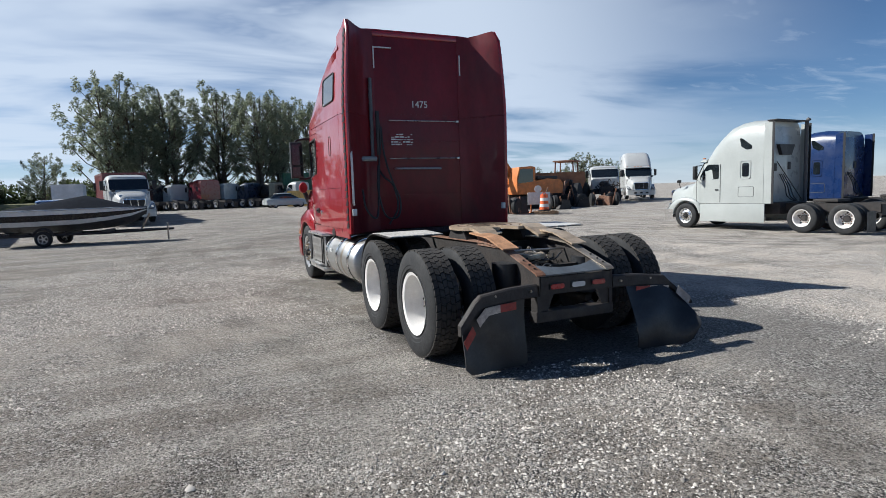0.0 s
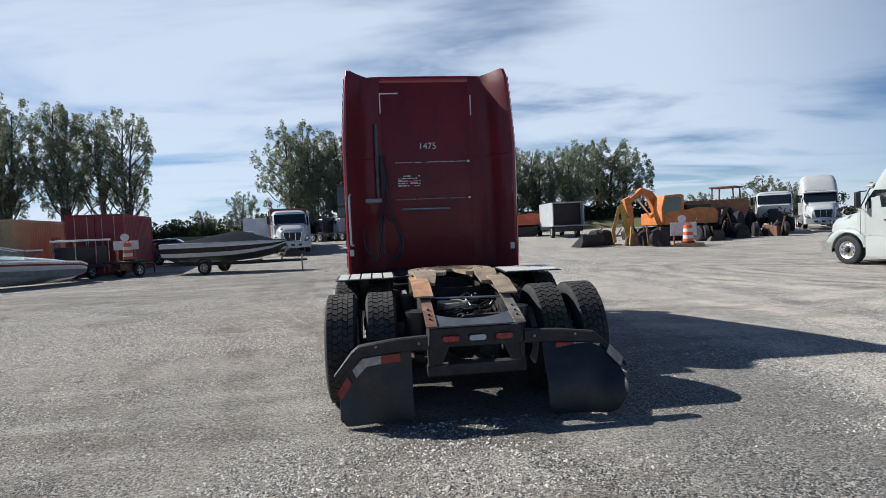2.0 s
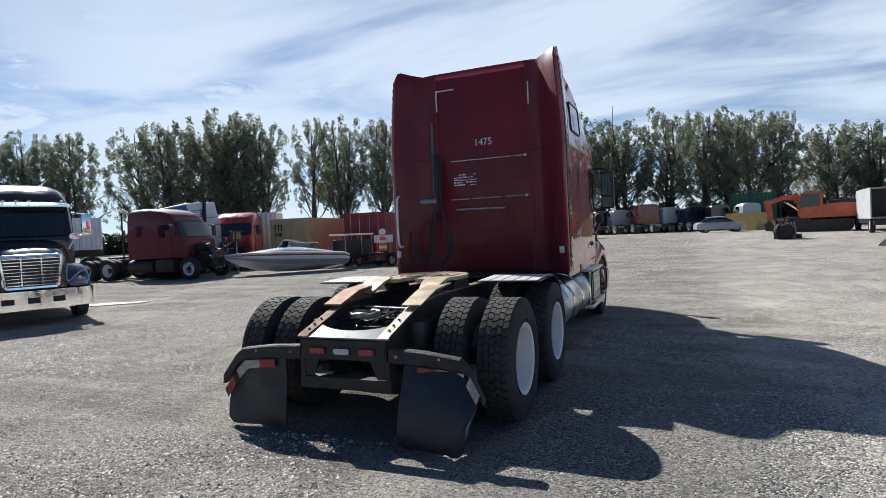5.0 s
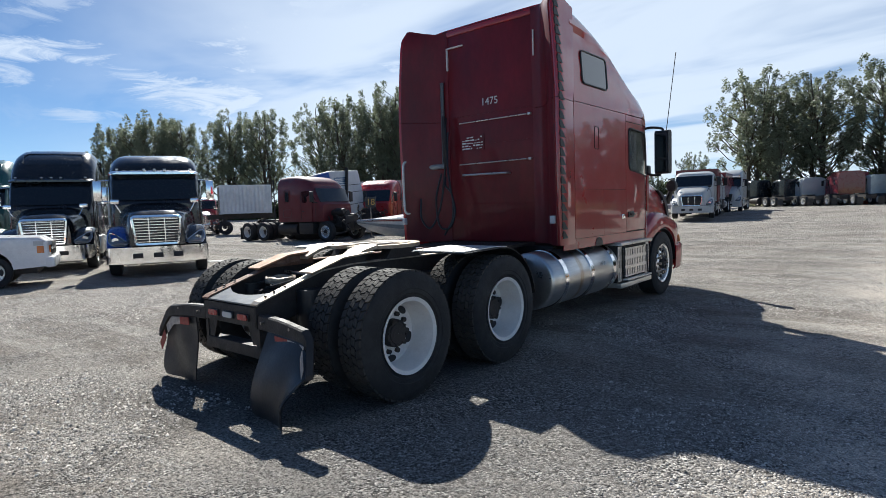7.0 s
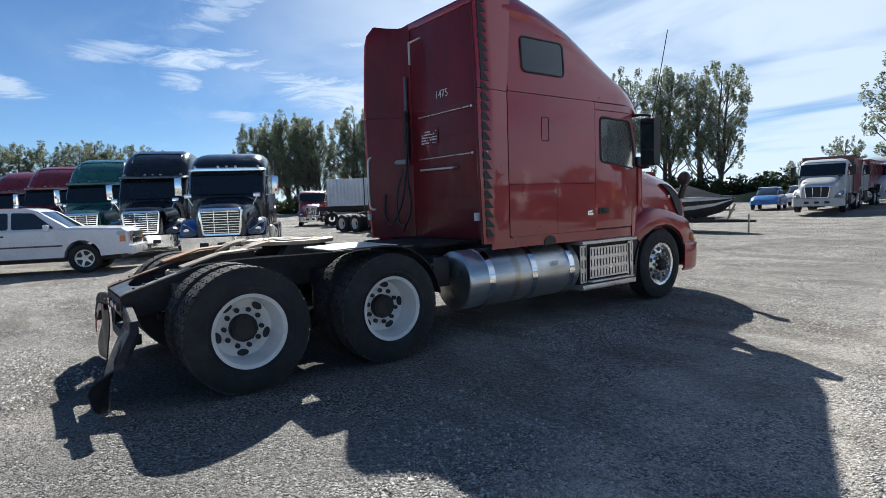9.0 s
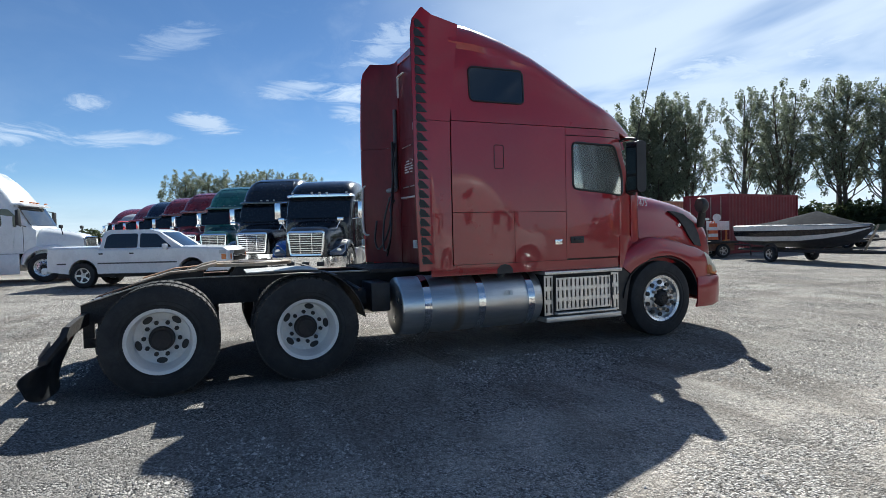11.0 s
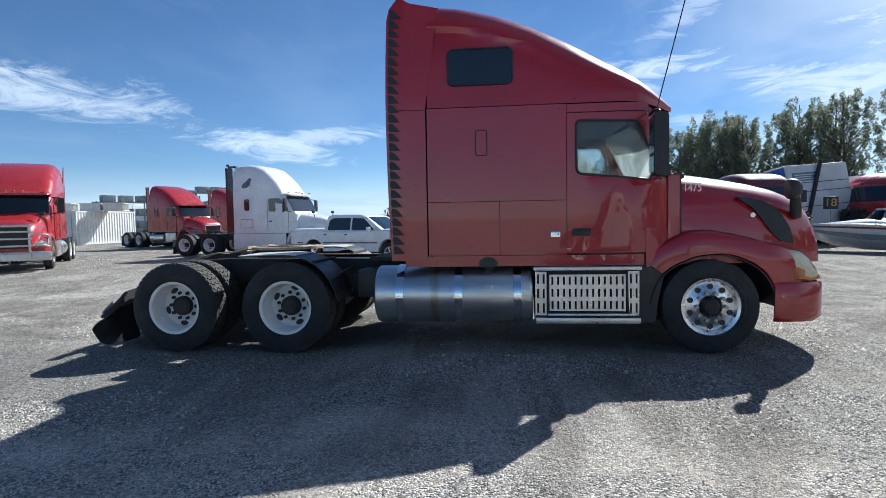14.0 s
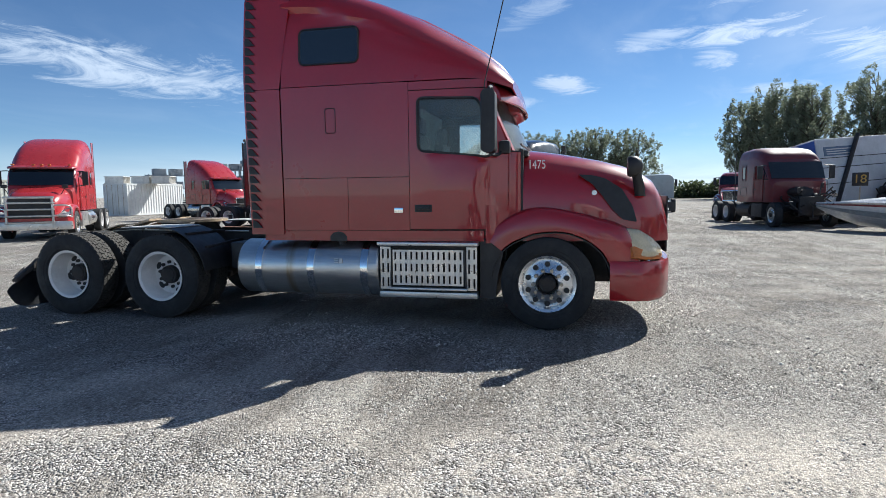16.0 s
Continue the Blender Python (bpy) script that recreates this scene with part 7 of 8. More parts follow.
def boat(label, m, length, upper, lower, cover):
    """Bow towards +y, keel at the origin's height plus its cradle."""
    t = thing("motorboat", label, "boat", m)
    L = length / 2
    st = [(-L, 1.0, 0.55, 0.75, 1.36), (-L * 0.4, 1.06, 0.48, 0.74, 1.37), (L * 0.2, 1.02, 0.50, 0.78, 1.38), (L * 0.55, 0.84, 0.58, 0.88, 1.38), (L * 0.82, 0.50, 0.76, 1.02, 1.37), (L, 0.06, 1.14, 1.24, 1.35)]
    if not cover:
        st = [(-L, 0.80, 0.66, 0.76, 1.00), (-L * 0.9, 0.95, 0.58, 0.76, 1.07), (-L * 0.4, 1.06, 0.50, 0.76, 1.15), (L * 0.2, 1.0, 0.52, 0.82, 1.20), (L * 0.55, 0.80, 0.60, 0.92, 1.20), (L * 0.82, 0.45, 0.80, 1.02, 1.18), (L * 1.06, 0.05, 1.06, 1.10, 1.16)]
    b = BM()
    loft(b, [hull_ring(*s_) for s_ in st])
    part("hull", b, M["hull_shade"] if cover else lower, t, smooth=35)
    for s in (-1, 1):
        # painted bands, from the gunwale down to the chine; the uncovered hull's lowest is shade put into grey
        for name, f0, f1, paint_ in (("side_stripe", 0.76, 0.90, upper), ("bottom_band", 0.0, 0.40, M["greyplate"])) if not cover else (("side_stripe", 0.32, 0.70, upper), ("lower_band", 0.02, 0.32, lower), ("upper_band", 0.70, 0.98, lower)):
            b = BM()
            rows = []
            for y, w, keel, chine, gun in st:
                row = []
                for f in (f0, (f0 + f1) / 2, f1):
                    q = 0.80 + 0.17 * f * 2 if f < 0.5 else 0.97 + 0.03 * (f - 0.5) * 2
                    row.append((s * (w * q + 0.014), y, chine + (gun - chine) * f))
                rows.append(row)
            sheet(b, rows, 0.006)
            part(name, b, paint_, t, smooth=40)
        b = BM()
        tube(b, [(s * (w + 0.015), y, gun) for y, w, _, _, gun in st], 0.022, 6)
        part("rub_rail", b, M["alu_sheet"], t)
    if cover:
        b = BM()
        rows = []
        for y, w, _, _, gun in st[:-1]:
            pk = 0.52 * max(0.0, 1 - abs(y - L * 0.2) / (L * (1.15 if y < 0 else 0.66)))
            rows.append([(x * w * 0.99, y, gun + 0.02 + pk * (1 - abs(x)) ** 0.8) for x in (-1, -0.7, -0.35, 0, 0.35, 0.7, 1)])
        sheet(b, rows, 0.02)
        part("canvas_cover", b, M["tarp"], t, "dark canvas cover pulled to a peak", smooth=50)
    else:
        b = BM()
        rim_ = [(-0.80, -0.85), (-0.80, -0.25), (-0.62, 0.35), (-0.3, 0.62), (0, 0.68), (0.3, 0.62), (0.62, 0.35), (0.80, -0.25), (0.80, -0.85)]
        sheet(b, [[(x, y, 1.27), (x * 0.90, y - 0.42, 1.62 - 0.12 * (abs(x) > 0.7))] for x, y in rim_], 0.01)
        ws = part("windshield", b, M["glass"], t, "raked wraparound boat windshield")
        ws.visible_shadow = False
        b = BM()
        tube(b, [(x * 0.90, y - 0.42, 1.62 - 0.12 * (abs(x) > 0.7)) for x, y in rim_], 0.022, 6)
        part("windshield_frame", b, M["alu_sheet"], t)
        b = BM()
        shell(b, [(-L * 0.25, 0.92, 1.10, 1.34), (0.2, 0.90, 1.10, 1.40), (L * 0.4, 0.78, 1.12, 1.32), (L * 0.7, 0.50, 1.12, 1.25), (L * 1.0, 0.10, 1.13, 1.18)], 2.6)
        part("foredeck", b, M["hull"], t, smooth=50)
        b = BM()
        shell(b, [(-L * 0.97, 0.80, 0.98, 1.06), (-L * 0.6, 0.92, 1.05, 1.22), (-L * 0.24, 0.92, 1.08, 1.34)], 4)
        part("stern_deck", b, M["hull"], t)
    return t


def boat_trailer(label, m, length):
    t = thing("boat_trailer", label, "trailer", m)
    L = length / 2
    for s in (-1, 1):
        b = BM()
        tube(b, [(s * 0.75, -L, 0.45), (s * 0.75, L * 0.5, 0.45), (0.0, L + 1.0, 0.48)], 0.05, 6)
        part("frame_rail", b, M["chassis"], t)
        car_wheel(t, s * 0.95, -L * 0.25, 0.31, 0.2, s < 0)
        b = BM()
        tube(b, [(s * 0.95, -L * 0.25 + 0.4 * math.cos(radians(a)), 0.31 + 0.4 * math.sin(radians(a))) for a in range(15, 166, 15)], 0.05, 6)
        part("mudguard", b, M["chassis"], t)
    b = BM()
    for y in (-L * 0.7, 0.0, L * 0.45):
        box(b, -0.8, 0.8, y - 0.04, y + 0.04, 0.42, 0.56)
    part("bunk_supports", b, M["chassis"], t)
    b = BM()
    tube(b, [(0.12, L + 0.8, 0.75), (0.12, L + 0.8, 0.03)], 0.035, 6)
    part("jockey_stand", b, M["steel"], t)
    b = BM()
    tube(b, [(0, L * 0.9, 0.48), (0, L + 0.1, 1.15)], 0.04, 6)
    part("bow_post", b, M["steel"], t)
    return t


bp = face(-7.35, 20.1, 102) @ Matrix.Diagonal((0.94, 0.92, 0.94, 1))
boat_trailer("dark steel boat trailer on two wheels", bp, 5.8)
boat("dark and white motorboat under a canvas cover on a trailer", bp @ Matrix.Translation((0, 0, 0.06)), 5.8, M["hull_dark"], M["hull"], True)
bp = face(-14.9, 16.85, -136)
boat("white motorboat with a maroon stripe lying on the gravel", bp @ Matrix.Translation((0, 0, -0.62)) @ Matrix.Diagonal((1, 1, 1.35, 1)) , 5.5, M["stripe"], M["hull"], False)
bp = face(-12.6, 29.4, 100)
boat_trailer("old boat trailer between containers and boats", bp, 5.0)


# ---------------------------------------------------------------- containers
def container(label, m, length, height, color, ribs=True, doors=True, roof_color=None, category="container"):
    t = thing("shipping_container", label, category, m)
    W, H, L = 1.22, height, length / 2
    n = int(length / 0.14)
    for s in (-1, 1):
        b = BM()
        rows = []
        for k in range(n * 2):
            y = -L + 0.12 + (2 * L - 0.24) * k / (n * 2 - 1)
            d = 0.0 if (k // 2) % 2 else 0.036
            rows.append([(s * (W - 0.012 - d), y, z) for z in (0.16, H - 0.12)])
        sheet(b, rows, 0.006)
        part("side_panel", b, color, t, smooth=None)
    b = BM()
    for sx in (-1, 1):
        for sy in (-1, 1):
            box(b, sx * W, sx * (W - 0.12), sy * L, sy * (L - 0.12), 0, H, 0.01)
        box(b, sx * W, sx * (W - 0.08), -L + 0.12, L - 0.12, H - 0.12, H)
        box(b, sx * W, sx * (W - 0.06), -L + 0.12, L - 0.12, 0.02, 0.17)
    for sy in (-1, 1):
        box(b, -W + 0.12, W - 0.12, sy * L, sy * (L - 0.08), H - 0.12, H)
        box(b, -W + 0.12, W - 0.12, sy * L, sy * (L - 0.08), 0.02, 0.16)
    part("frame", b, color, t, smooth=None)
    b = BM()
    box(b, -W + 0.06, W - 0.06, -L + 0.05, L - 0.05, H - 0.06, H - 0.015)
    part("roof", b, roof_color or color, t)
    b = BM()
    box(b, -W + 0.1, W - 0.1, L - 0.06, L - 0.04, 0.16, H - 0.12)
    part("end_wall", b, color, t)
    for s in (-1, 1):
        b = BM()
        box(b, s * 0.015, s * (W - 0.125), -L + 0.02, -L + 0.05, 0.165, H - 0.125, 0.008)
        d = part("door", b, color, t)
        for x in (0.30, 0.82):
            b = BM()
            tube(b, [(s * x, -L - 0.01, 0.12), (s * x, -L - 0.01, H - 0.1)], 0.018, 6)
            part("lock_rod", b, M["steel"], d)
    return t


def cpaint(name, c):
    return mat(name, c, 0.55, vary=0.12, scale=1.2, fine=14, dirt=0.45, dirt_color=tuple(0.45 * v + 0.07 for v in c))


def end_at(x, y, az, length):
    """Pose of a container whose door end's middle stands at (x, y); az is the way from the doors into it."""
    return face(x, y, az, -length / 2)


tan = cpaint("tan_container_paint", (0.45, 0.33, 0.17))
c1 = container("tan shipping container with dark lettering shapes", end_at(-17.9, 20.8, -8, 6.1), 6.1, 2.75, tan)
bm = BM()
for k, x in enumerate((-0.95, -0.75, -0.55)):
    box(bm, x, x + 0.07, -3.065, -3.045, 2.05, 2.35)
box(bm, -0.95, -0.48, -3.065, -3.045, 2.35, 2.42)
for k in range(2):
    box(bm, -0.92 + 0.22 * k, -0.75 + 0.22 * k, -3.065, -3.045, 1.75, 1.95)
part("logo_shape", bm, M["black"], c1)
bm = BM()
box(bm, 1.222, 1.23, 1.1, 2.2, 0.8, 1.9)
part("side_logo_shape", bm, P["dark_red"], c1)
container("dark red shipping container with a ribbed side", end_at(-13.8, 22.1, -9, 6.1), 6.1, 2.85, cpaint("red_container_paint", (0.20, 0.02, 0.025)))
container("white storage container with ribbed sides", end_at(-32.0, -30.1, -85, 6.1), 6.1, 2.6, cpaint("white_container_paint", (0.70, 0.71, 0.70)))
container("grey-green storage container with ribbed sides", end_at(-19.6, -28.4, -85, 6.1), 6.1, 2.6, cpaint("grey_green_container_paint", (0.40, 0.41, 0.37)))
t = container("white box body on a dark truck chassis behind wrecks", face(-34.6, 19.2, 25) @ Matrix.Translation((0, 0, 1.5)), 3.6, 2.1, cpaint("trailer_white", (0.66, 0.68, 0.70)), category="box body")
bm = BM()
for x in (-0.5, 0.5):
    box(bm, x - 0.06, x + 0.06, -2.6, 2.0, -0.35, 0.0)
for y in (-1.5, 1.3):
    cyl(bm, (-1.1, y, -0.98), (1.1, y, -0.98), 0.09, 10)
    box(bm, -0.52, 0.52, y - 0.12, y + 0.12, -1.0, -0.3)
part("chassis", bm, M["chassis"], t, "dark steel chassis")
for y in (-1.5, 1.3):
    for s_ in (-1, 1):
        bm = BM()
        lathe_x(bm, [(-0.13, 0.26), (-0.14, 0.40), (-0.12, 0.50), (0.12, 0.50), (0.14, 0.40), (0.13, 0.26), (-0.13, 0.26)], 24)
        part("tyre", bm, M["rubber"], t, at=Matrix.Translation((s_ * 1.02, y, -0.98)))
container("white box body behind the wrecked tractor", face(-23.2, 22.6, 60), 5.0, 3.3, cpaint("trailer_white_b", (0.64, 0.64, 0.65)))
container("dark red steel dump body behind a white day cab", face(-7.2, 36.6, 168) @ Matrix.Translation((0, 0, 0.95)), 4.6, 2.1, cab_paint("dump_body_red", (0.17, 0.03, 0.03), 0.6), category="dump body")
container("green box body in the far line of vehicles", face(9.9, 69, 88), 4.6, 4.0, cpaint("green_box_paint", (0.04, 0.13, 0.07)))
container("dark red box body in the far line", face(-1.5, 69, 170), 5.0, 3.2, cpaint("red_box_paint", (0.25, 0.03, 0.04)))
container("white box body in the far line", face(-13.5, 58, 175), 5.0, 2.9, cpaint("white_box_paint", (0.6, 0.62, 0.66)))
container("yellow box body in the far line", face(8.2, 57, 120), 2.8, 1.7, cpaint("yellow_box_paint", (0.50, 0.36, 0.12)))

# tipped white cab shell with a blue front, strut and number sign
t = thing("damaged_trailer", "tipped white trailer nose with a blue panel", "trailer", pose(-21.65, 17.2, 0.1, 4, -10, 25))
bm = BM()
box(bm, -1.3, 1.3, -1.6, 2.4, 0.5, 3.5, 0.08)
part("body", bm, cpaint("faded_white_panel", (0.60, 0.61, 0.62)), t)
bm = BM()
prism = [(-1.2, 2.65), (1.25, 2.5), (1.25, 3.42), (-1.2, 3.42)]
loft(bm, [[(x, y, z) for x, z in prism] for y in (-1.62, -1.60)])
part("blue_panel", bm, cab_paint("faded_blue_panel", (0.03, 0.14, 0.48), 0.5), t)
bm = BM()
box(bm, 1.30, 1.306, -1.25, 0.35, 2.72, 3.12)
sg = part("blue_sign_panel", bm, cab_paint("dull_blue_sign", (0.06, 0.11, 0.20), 0.6), t, "blue sign panel with unreadable print")
for k in range(3):
    bm = BM()
    box(bm, 1.306, 1.309, -1.1, 0.2 - 0.25 * (k == 1), 2.79 + 0.10 * k, 2.83 + 0.10 * k)
    part("print_bar", bm, M["white"], sg)
for z in (1.5, 2.2, 2.62):
    bm = BM()
    box(bm, 1.30, 1.315, -1.5, 2.3, z, z + 0.03)
    part("panel_seam", bm, M["chassis"], t)
bm = BM()
tube(bm, [(1.35, -1.2, 0.3), (1.40, 0.6, 3.6)], 0.09, 6)
part("strut", bm, M["chassis"], t)
bm = BM()
box(bm, -1.2, 1.2, -2.4, 2.6, 0.05, 0.6, 0.05)
part("underframe", bm, M["chassis"], t)
s_ = thing("number_sign", "black sign with yellow number 18 on a post", "sign", pose(-17.9, 16.6, 0, 0, 0, 50))
bm = BM()
box(bm, -0.27, 0.27, -0.02, 0.02, 1.62, 2.14, 0.01)
part("board", bm, M["black"], s_)
bm = BM()
tube(bm, [(0, 0.03, 0), (0, 0.03, 1.6)], 0.03, 6)
part("post", bm, M["steel"], s_)
me = text_mesh("18", 0.46)
me.materials.append(M["yellow"])
part("number", me, None, s_, at=pose(0, -0.025, 1.88, 90, 0, 0))
# red wreck behind it
tractor("damaged red cab standing behind a sign", by_front(-20.9, 19.4, 150), "red", "mid", far=True, extender=False, hood_on=False)


# ---------------------------------------------------------------- traffic drums, boards
M["drum_orange"] = mat("orange_plastic", (0.75, 0.13, 0.03), 0.5, vary=0.12, dirt=0.3)
M["drum_white"] = mat("white_band", (0.75, 0.73, 0.70), 0.4, vary=0.1, dirt=0.3)


def drum(label, m):
    t = thing("traffic_drum", label, "traffic drum", m)
    def seg(z0, z1, r0, r1):
        b = BM()
        loft(b, [[(r * math.cos(a), r * math.sin(a), z) for a in (2 * math.pi * k / 20 for k in range(20))] for z, r in ((z0, r0), (z1, r1))])
        return b
    zs = [0.06, 0.24, 0.42, 0.60, 0.78, 0.98]
    for i in range(5):
        part("band", seg(zs[i], zs[i + 1], 0.29 - 0.015 * i, 0.28 - 0.015 * i), M["drum_orange"] if i % 2 == 0 else M["drum_white"], t)
    b = BM()
    cyl(b, (0, 0, 0), (0, 0, 0.08), 0.36, 20)
    part("base", b, M["rubber"], t)
    b = BM()
    tube(b, curve_pts([(-0.1, 0, 0.97), (-0.08, 0, 1.08), (0.08, 0, 1.08), (0.1, 0, 0.97)], 4), 0.025, 6)
    part("handle", b, M["drum_orange"], t)
    return t


def board(label, m, w, z0, z1):
    t = thing("warning_board", label, "board", m)
    b = BM()
    box(b, -w, w, -0.03, 0.03, z0, z1, 0.01)
    part("panel", b, M["drum_white"], t)
    b = BM()
    for x in (-w * 0.7, w * 0.7):
        box(b, x - 0.04, x + 0.04, 0.03, 0.10, 0, z1)
        box(b, x - 0.04, x + 0.04, -0.35, 0.45, 0, 0.06)
    part("legs", b, M["orange"], t)
    b = BM()
    loft(b, [[(-0.05 + 0.22 * math.cos(a), y, z1 + 0.20 + 0.22 * math.sin(a)) for a in (2 * math.pi * k / 18 for k in range(18))] for y in (0.0, 0.04)])
    part("disc", b, M["drum_white"], t)
    return t


def pallet(label, m):
    t = thing("pallet", label, "pallet", m)
    wood = M.setdefault("wood", mat("weathered_wood", (0.30, 0.20, 0.12), 0.8, vary=0.25, scale=5, stretch=(1, 8, 1), bump=0.3))
    for k in range(6):
        b = BM()
        box(b, -0.62 + 0.22 * k, -0.46 + 0.22 * k, -0.6, 0.6, 0.14, 0.17)
        part("plank", b, wood, t)
    for y in (-0.52, 0, 0.52):
        b = BM()
        box(b, -0.62, 0.80, y - 0.05, y + 0.05, 0.0, 0.14)
        part("bearer", b, wood, t)


t = thing("flatbed_cart", "low dark steel cart carrying a traffic drum", "cart", face(-11.8, 20.5, 20))
bm = BM()
box(bm, -0.6, 0.6, -0.75, 0.75, 0.62, 0.72, 0.01)
part("deck", bm, M["chassis"], t)
for sx in (-1, 1):
    car_wheel(t, sx * 0.5, 0.1, 0.30, 0.18, sx < 0)
    bm = BM()
    box(bm, sx * 0.3 - 0.05, sx * 0.3 + 0.05, -0.7, 0.7, 0.3, 0.62)
    part("frame_rail", bm, M["rust"], t)
bm = BM()
tube(bm, [(0, 0.7, 0.55), (0, 1.6, 0.50), (0, 1.65, 0.05)], 0.035, 6)
part("drawbar", bm, M["chassis"], t)
drum("orange and white traffic drum on a low cart", face(-11.65, 20.25, 0) @ Matrix.Translation((0, 0, 0.72)) @ Matrix.Diagonal((0.72, 0.72, 0.8, 1)))
board("white warning board with a round disc on a low cart", face(-11.95, 20.85, -20) @ Matrix.Translation((0, 0, 0.72)) @ Matrix.Scale(0.8, 4), 0.62, 0.6, 1.1)
pallet("worn wooden pallet under a traffic drum", face(16.2, 23.0, 30))
drum("orange and white traffic drum on a pallet", face(16.2, 23.0, 0) @ Matrix.Translation((0, 0, 0.17)))
board("white board with a round disc behind a drum", face(16.5, 24.0, 20), 0.7, 0.5, 1.25)

# small trailer with a pale flat roof
t = thing("utility_trailer", "small dark utility trailer with a pale flat roof", "trailer", face(-13.7, 20.55, 20) @ Matrix.Diagonal((0.74, 0.8, 1.05, 1)))
bm = BM()
box(bm, -0.8, 0.8, -1.1, 1.1, 0.45, 0.62, 0.02)
part("floor", bm, M["chassis"], t)
bm = BM()
box(bm, -0.9, 0.9, -1.2, 1.2, 1.58, 1.66, 0.02)
part("roof", bm, M["drum_white"], t)
for sx in (-1, 1):
    for sy in (-1, 0.2, 1):
        bm = BM()
        box(bm, sx * 0.80 - 0.022, sx * 0.80 + 0.022, sy * 1.1 - 0.022, sy * 1.1 + 0.022, 0.6, 1.59)
        part("post", bm, M["steel"], t)
    car_wheel(t, sx * 0.62, 0, 0.32, 0.2, sx < 0)
# added black box for the dark open sides under the roof
bm = BM()
box(bm, -0.74, 0.74, -1.05, 1.05, 0.621, 1.36, 0.03)
part("load", bm, M["black"], t)


# ---------------------------------------------------------------- earth movers
def excavator(label, m, paint, dark, boom=True, pose_arm=0):
    t = thing("excavator", label, "excavator", m)
    for s in (-1, 1):
        b = BM()
        o = rounded_rect(-1.9, 1.9, 0.0, 0.85, 0.40, 6)
        prism_x(b, o, s * 0.85, s * 1.40)
        tr = part("track", b, M["chassis"], t, "muddy steel crawler track")
        b = BM()
        for k in range(6):
            cyl(b, (s * 1.40, -1.5 + 0.6 * k, 0.32), (s * 1.43, -1.5 + 0.6 * k, 0.32), 0.16, 12)
        part("rollers", b, M["chassis"], tr)
    b = BM()
    cyl(b, (0, 0, 0.6), (0, 0, 1.05), 0.7, 20)
    box(b, -0.85, 0.85, -0.9, 0.9, 0.35, 0.7)
    part("turntable", b, M["chassis"], t)
    b = BM()
    o = [(1.3, 1.0), (1.3, 1.75), (0.2, 1.85), (-1.2, 2.05), (-2.3, 1.95), (-2.55, 1.7), (-2.5, 1.0)]
    loft(b, [[(x, y, z) for y, z in o] for x in (-1.35, -1.30, 1.30, 1.35)])
    part("house", b, paint, t, smooth=25)
    b = BM()
    box(b, -1.2, 0.9, -2.2, -0.4, 2.0, 2.22, 0.04)
    part("engine_cover", b, dark, t)
    b = BM()
    o = [(1.45, 1.15), (1.5, 2.0), (1.25, 2.85), (0.2, 2.92), (-0.1, 2.85), (-0.1, 1.15)]
    loft(b, [[(x, y, z) for y, z in o] for x in (-1.33, -0.42)])
    cab = part("cab", b, paint, t, smooth=25)
    for x0, x1 in ((-1.345, -1.335), (-0.415, -0.405)):
        b = BM()
        prism_x(b, [(1.36, 1.6), (1.40, 2.0), (1.18, 2.72), (0.1, 2.75), (0.1, 1.6)], x0, x1)
        part("cab_window", b, M["glass_dark"], cab)
    if boom:
        b = BM()
        o = [(0.6, 1.5), (0.5, 2.2), (1.25, 3.2), (2.0, 3.45), (3.0, 2.7), (2.95, 2.4), (2.0, 3.05), (1.5, 2.8), (1.0, 1.5)] if pose_arm == 0 else [(0.7, 1.5), (0.55, 2.15), (1.5, 2.75), (2.4, 2.80), (3.5, 2.35), (3.5, 2.08), (2.4, 2.46), (1.7, 2.40), (1.1, 1.5)] if pose_arm == 2 else [(1.0, 1.4), (0.9, 1.8), (1.8, 2.9), (2.6, 3.05), (4.0, 2.4), (4.0, 2.1), (2.7, 2.55), (2.1, 2.35), (1.4, 1.4)]
        prism_x(b, o, 0.0, 0.40)
        part("boom", b, paint, t)
        b = BM()
        e = o[4]
        prism_x(b, [(e[0] - 0.1, e[1] + 0.2), (e[0] + 0.25, e[1] + 0.05), (e[0] - 0.1, 0.9), (e[0] - 0.4, 0.8), (e[0] - 0.35, e[1] - 0.6)], 0.05, 0.35)
        part("stick", b, paint, t)
        b = BM()
        tube(b, [(0.2, 1.3, 1.5), (0.2, 2.2, o[2][1] - 0.5)], 0.07, 8)
        tube(b, [(0.2, 2.4, o[2][1] - 0.05), (0.2, e[0] - 0.2, e[1] + 0.1)], 0.06, 8)
        part("ram", b, M["chrome"], t)
        b = BM()
        prism_x(b, [(e[0] - 0.2, 0.9), (e[0] + 0.2, 0.6), (e[0] + 0.1, 0.1), (e[0] - 0.6, 0.05), (e[0] - 0.9, 0.5), (e[0] - 0.5, 0.4)], -0.35, 0.75)
        part("bucket", b, M["chassis"], t)
    return t


excavator("large orange excavator with a folded boom", face(18.6, 29.2, -95), M["orange"], M["black"])
excavator("faded red-orange excavator standing far off", face(12.0, 44.5, -80), mat("faded_orange_paint", (0.50, 0.11, 0.045), 0.55, vary=0.25, scale=2, dirt=0.5, dirt_color=(0.2, 0.09, 0.05)), M["black"], pose_arm=2)
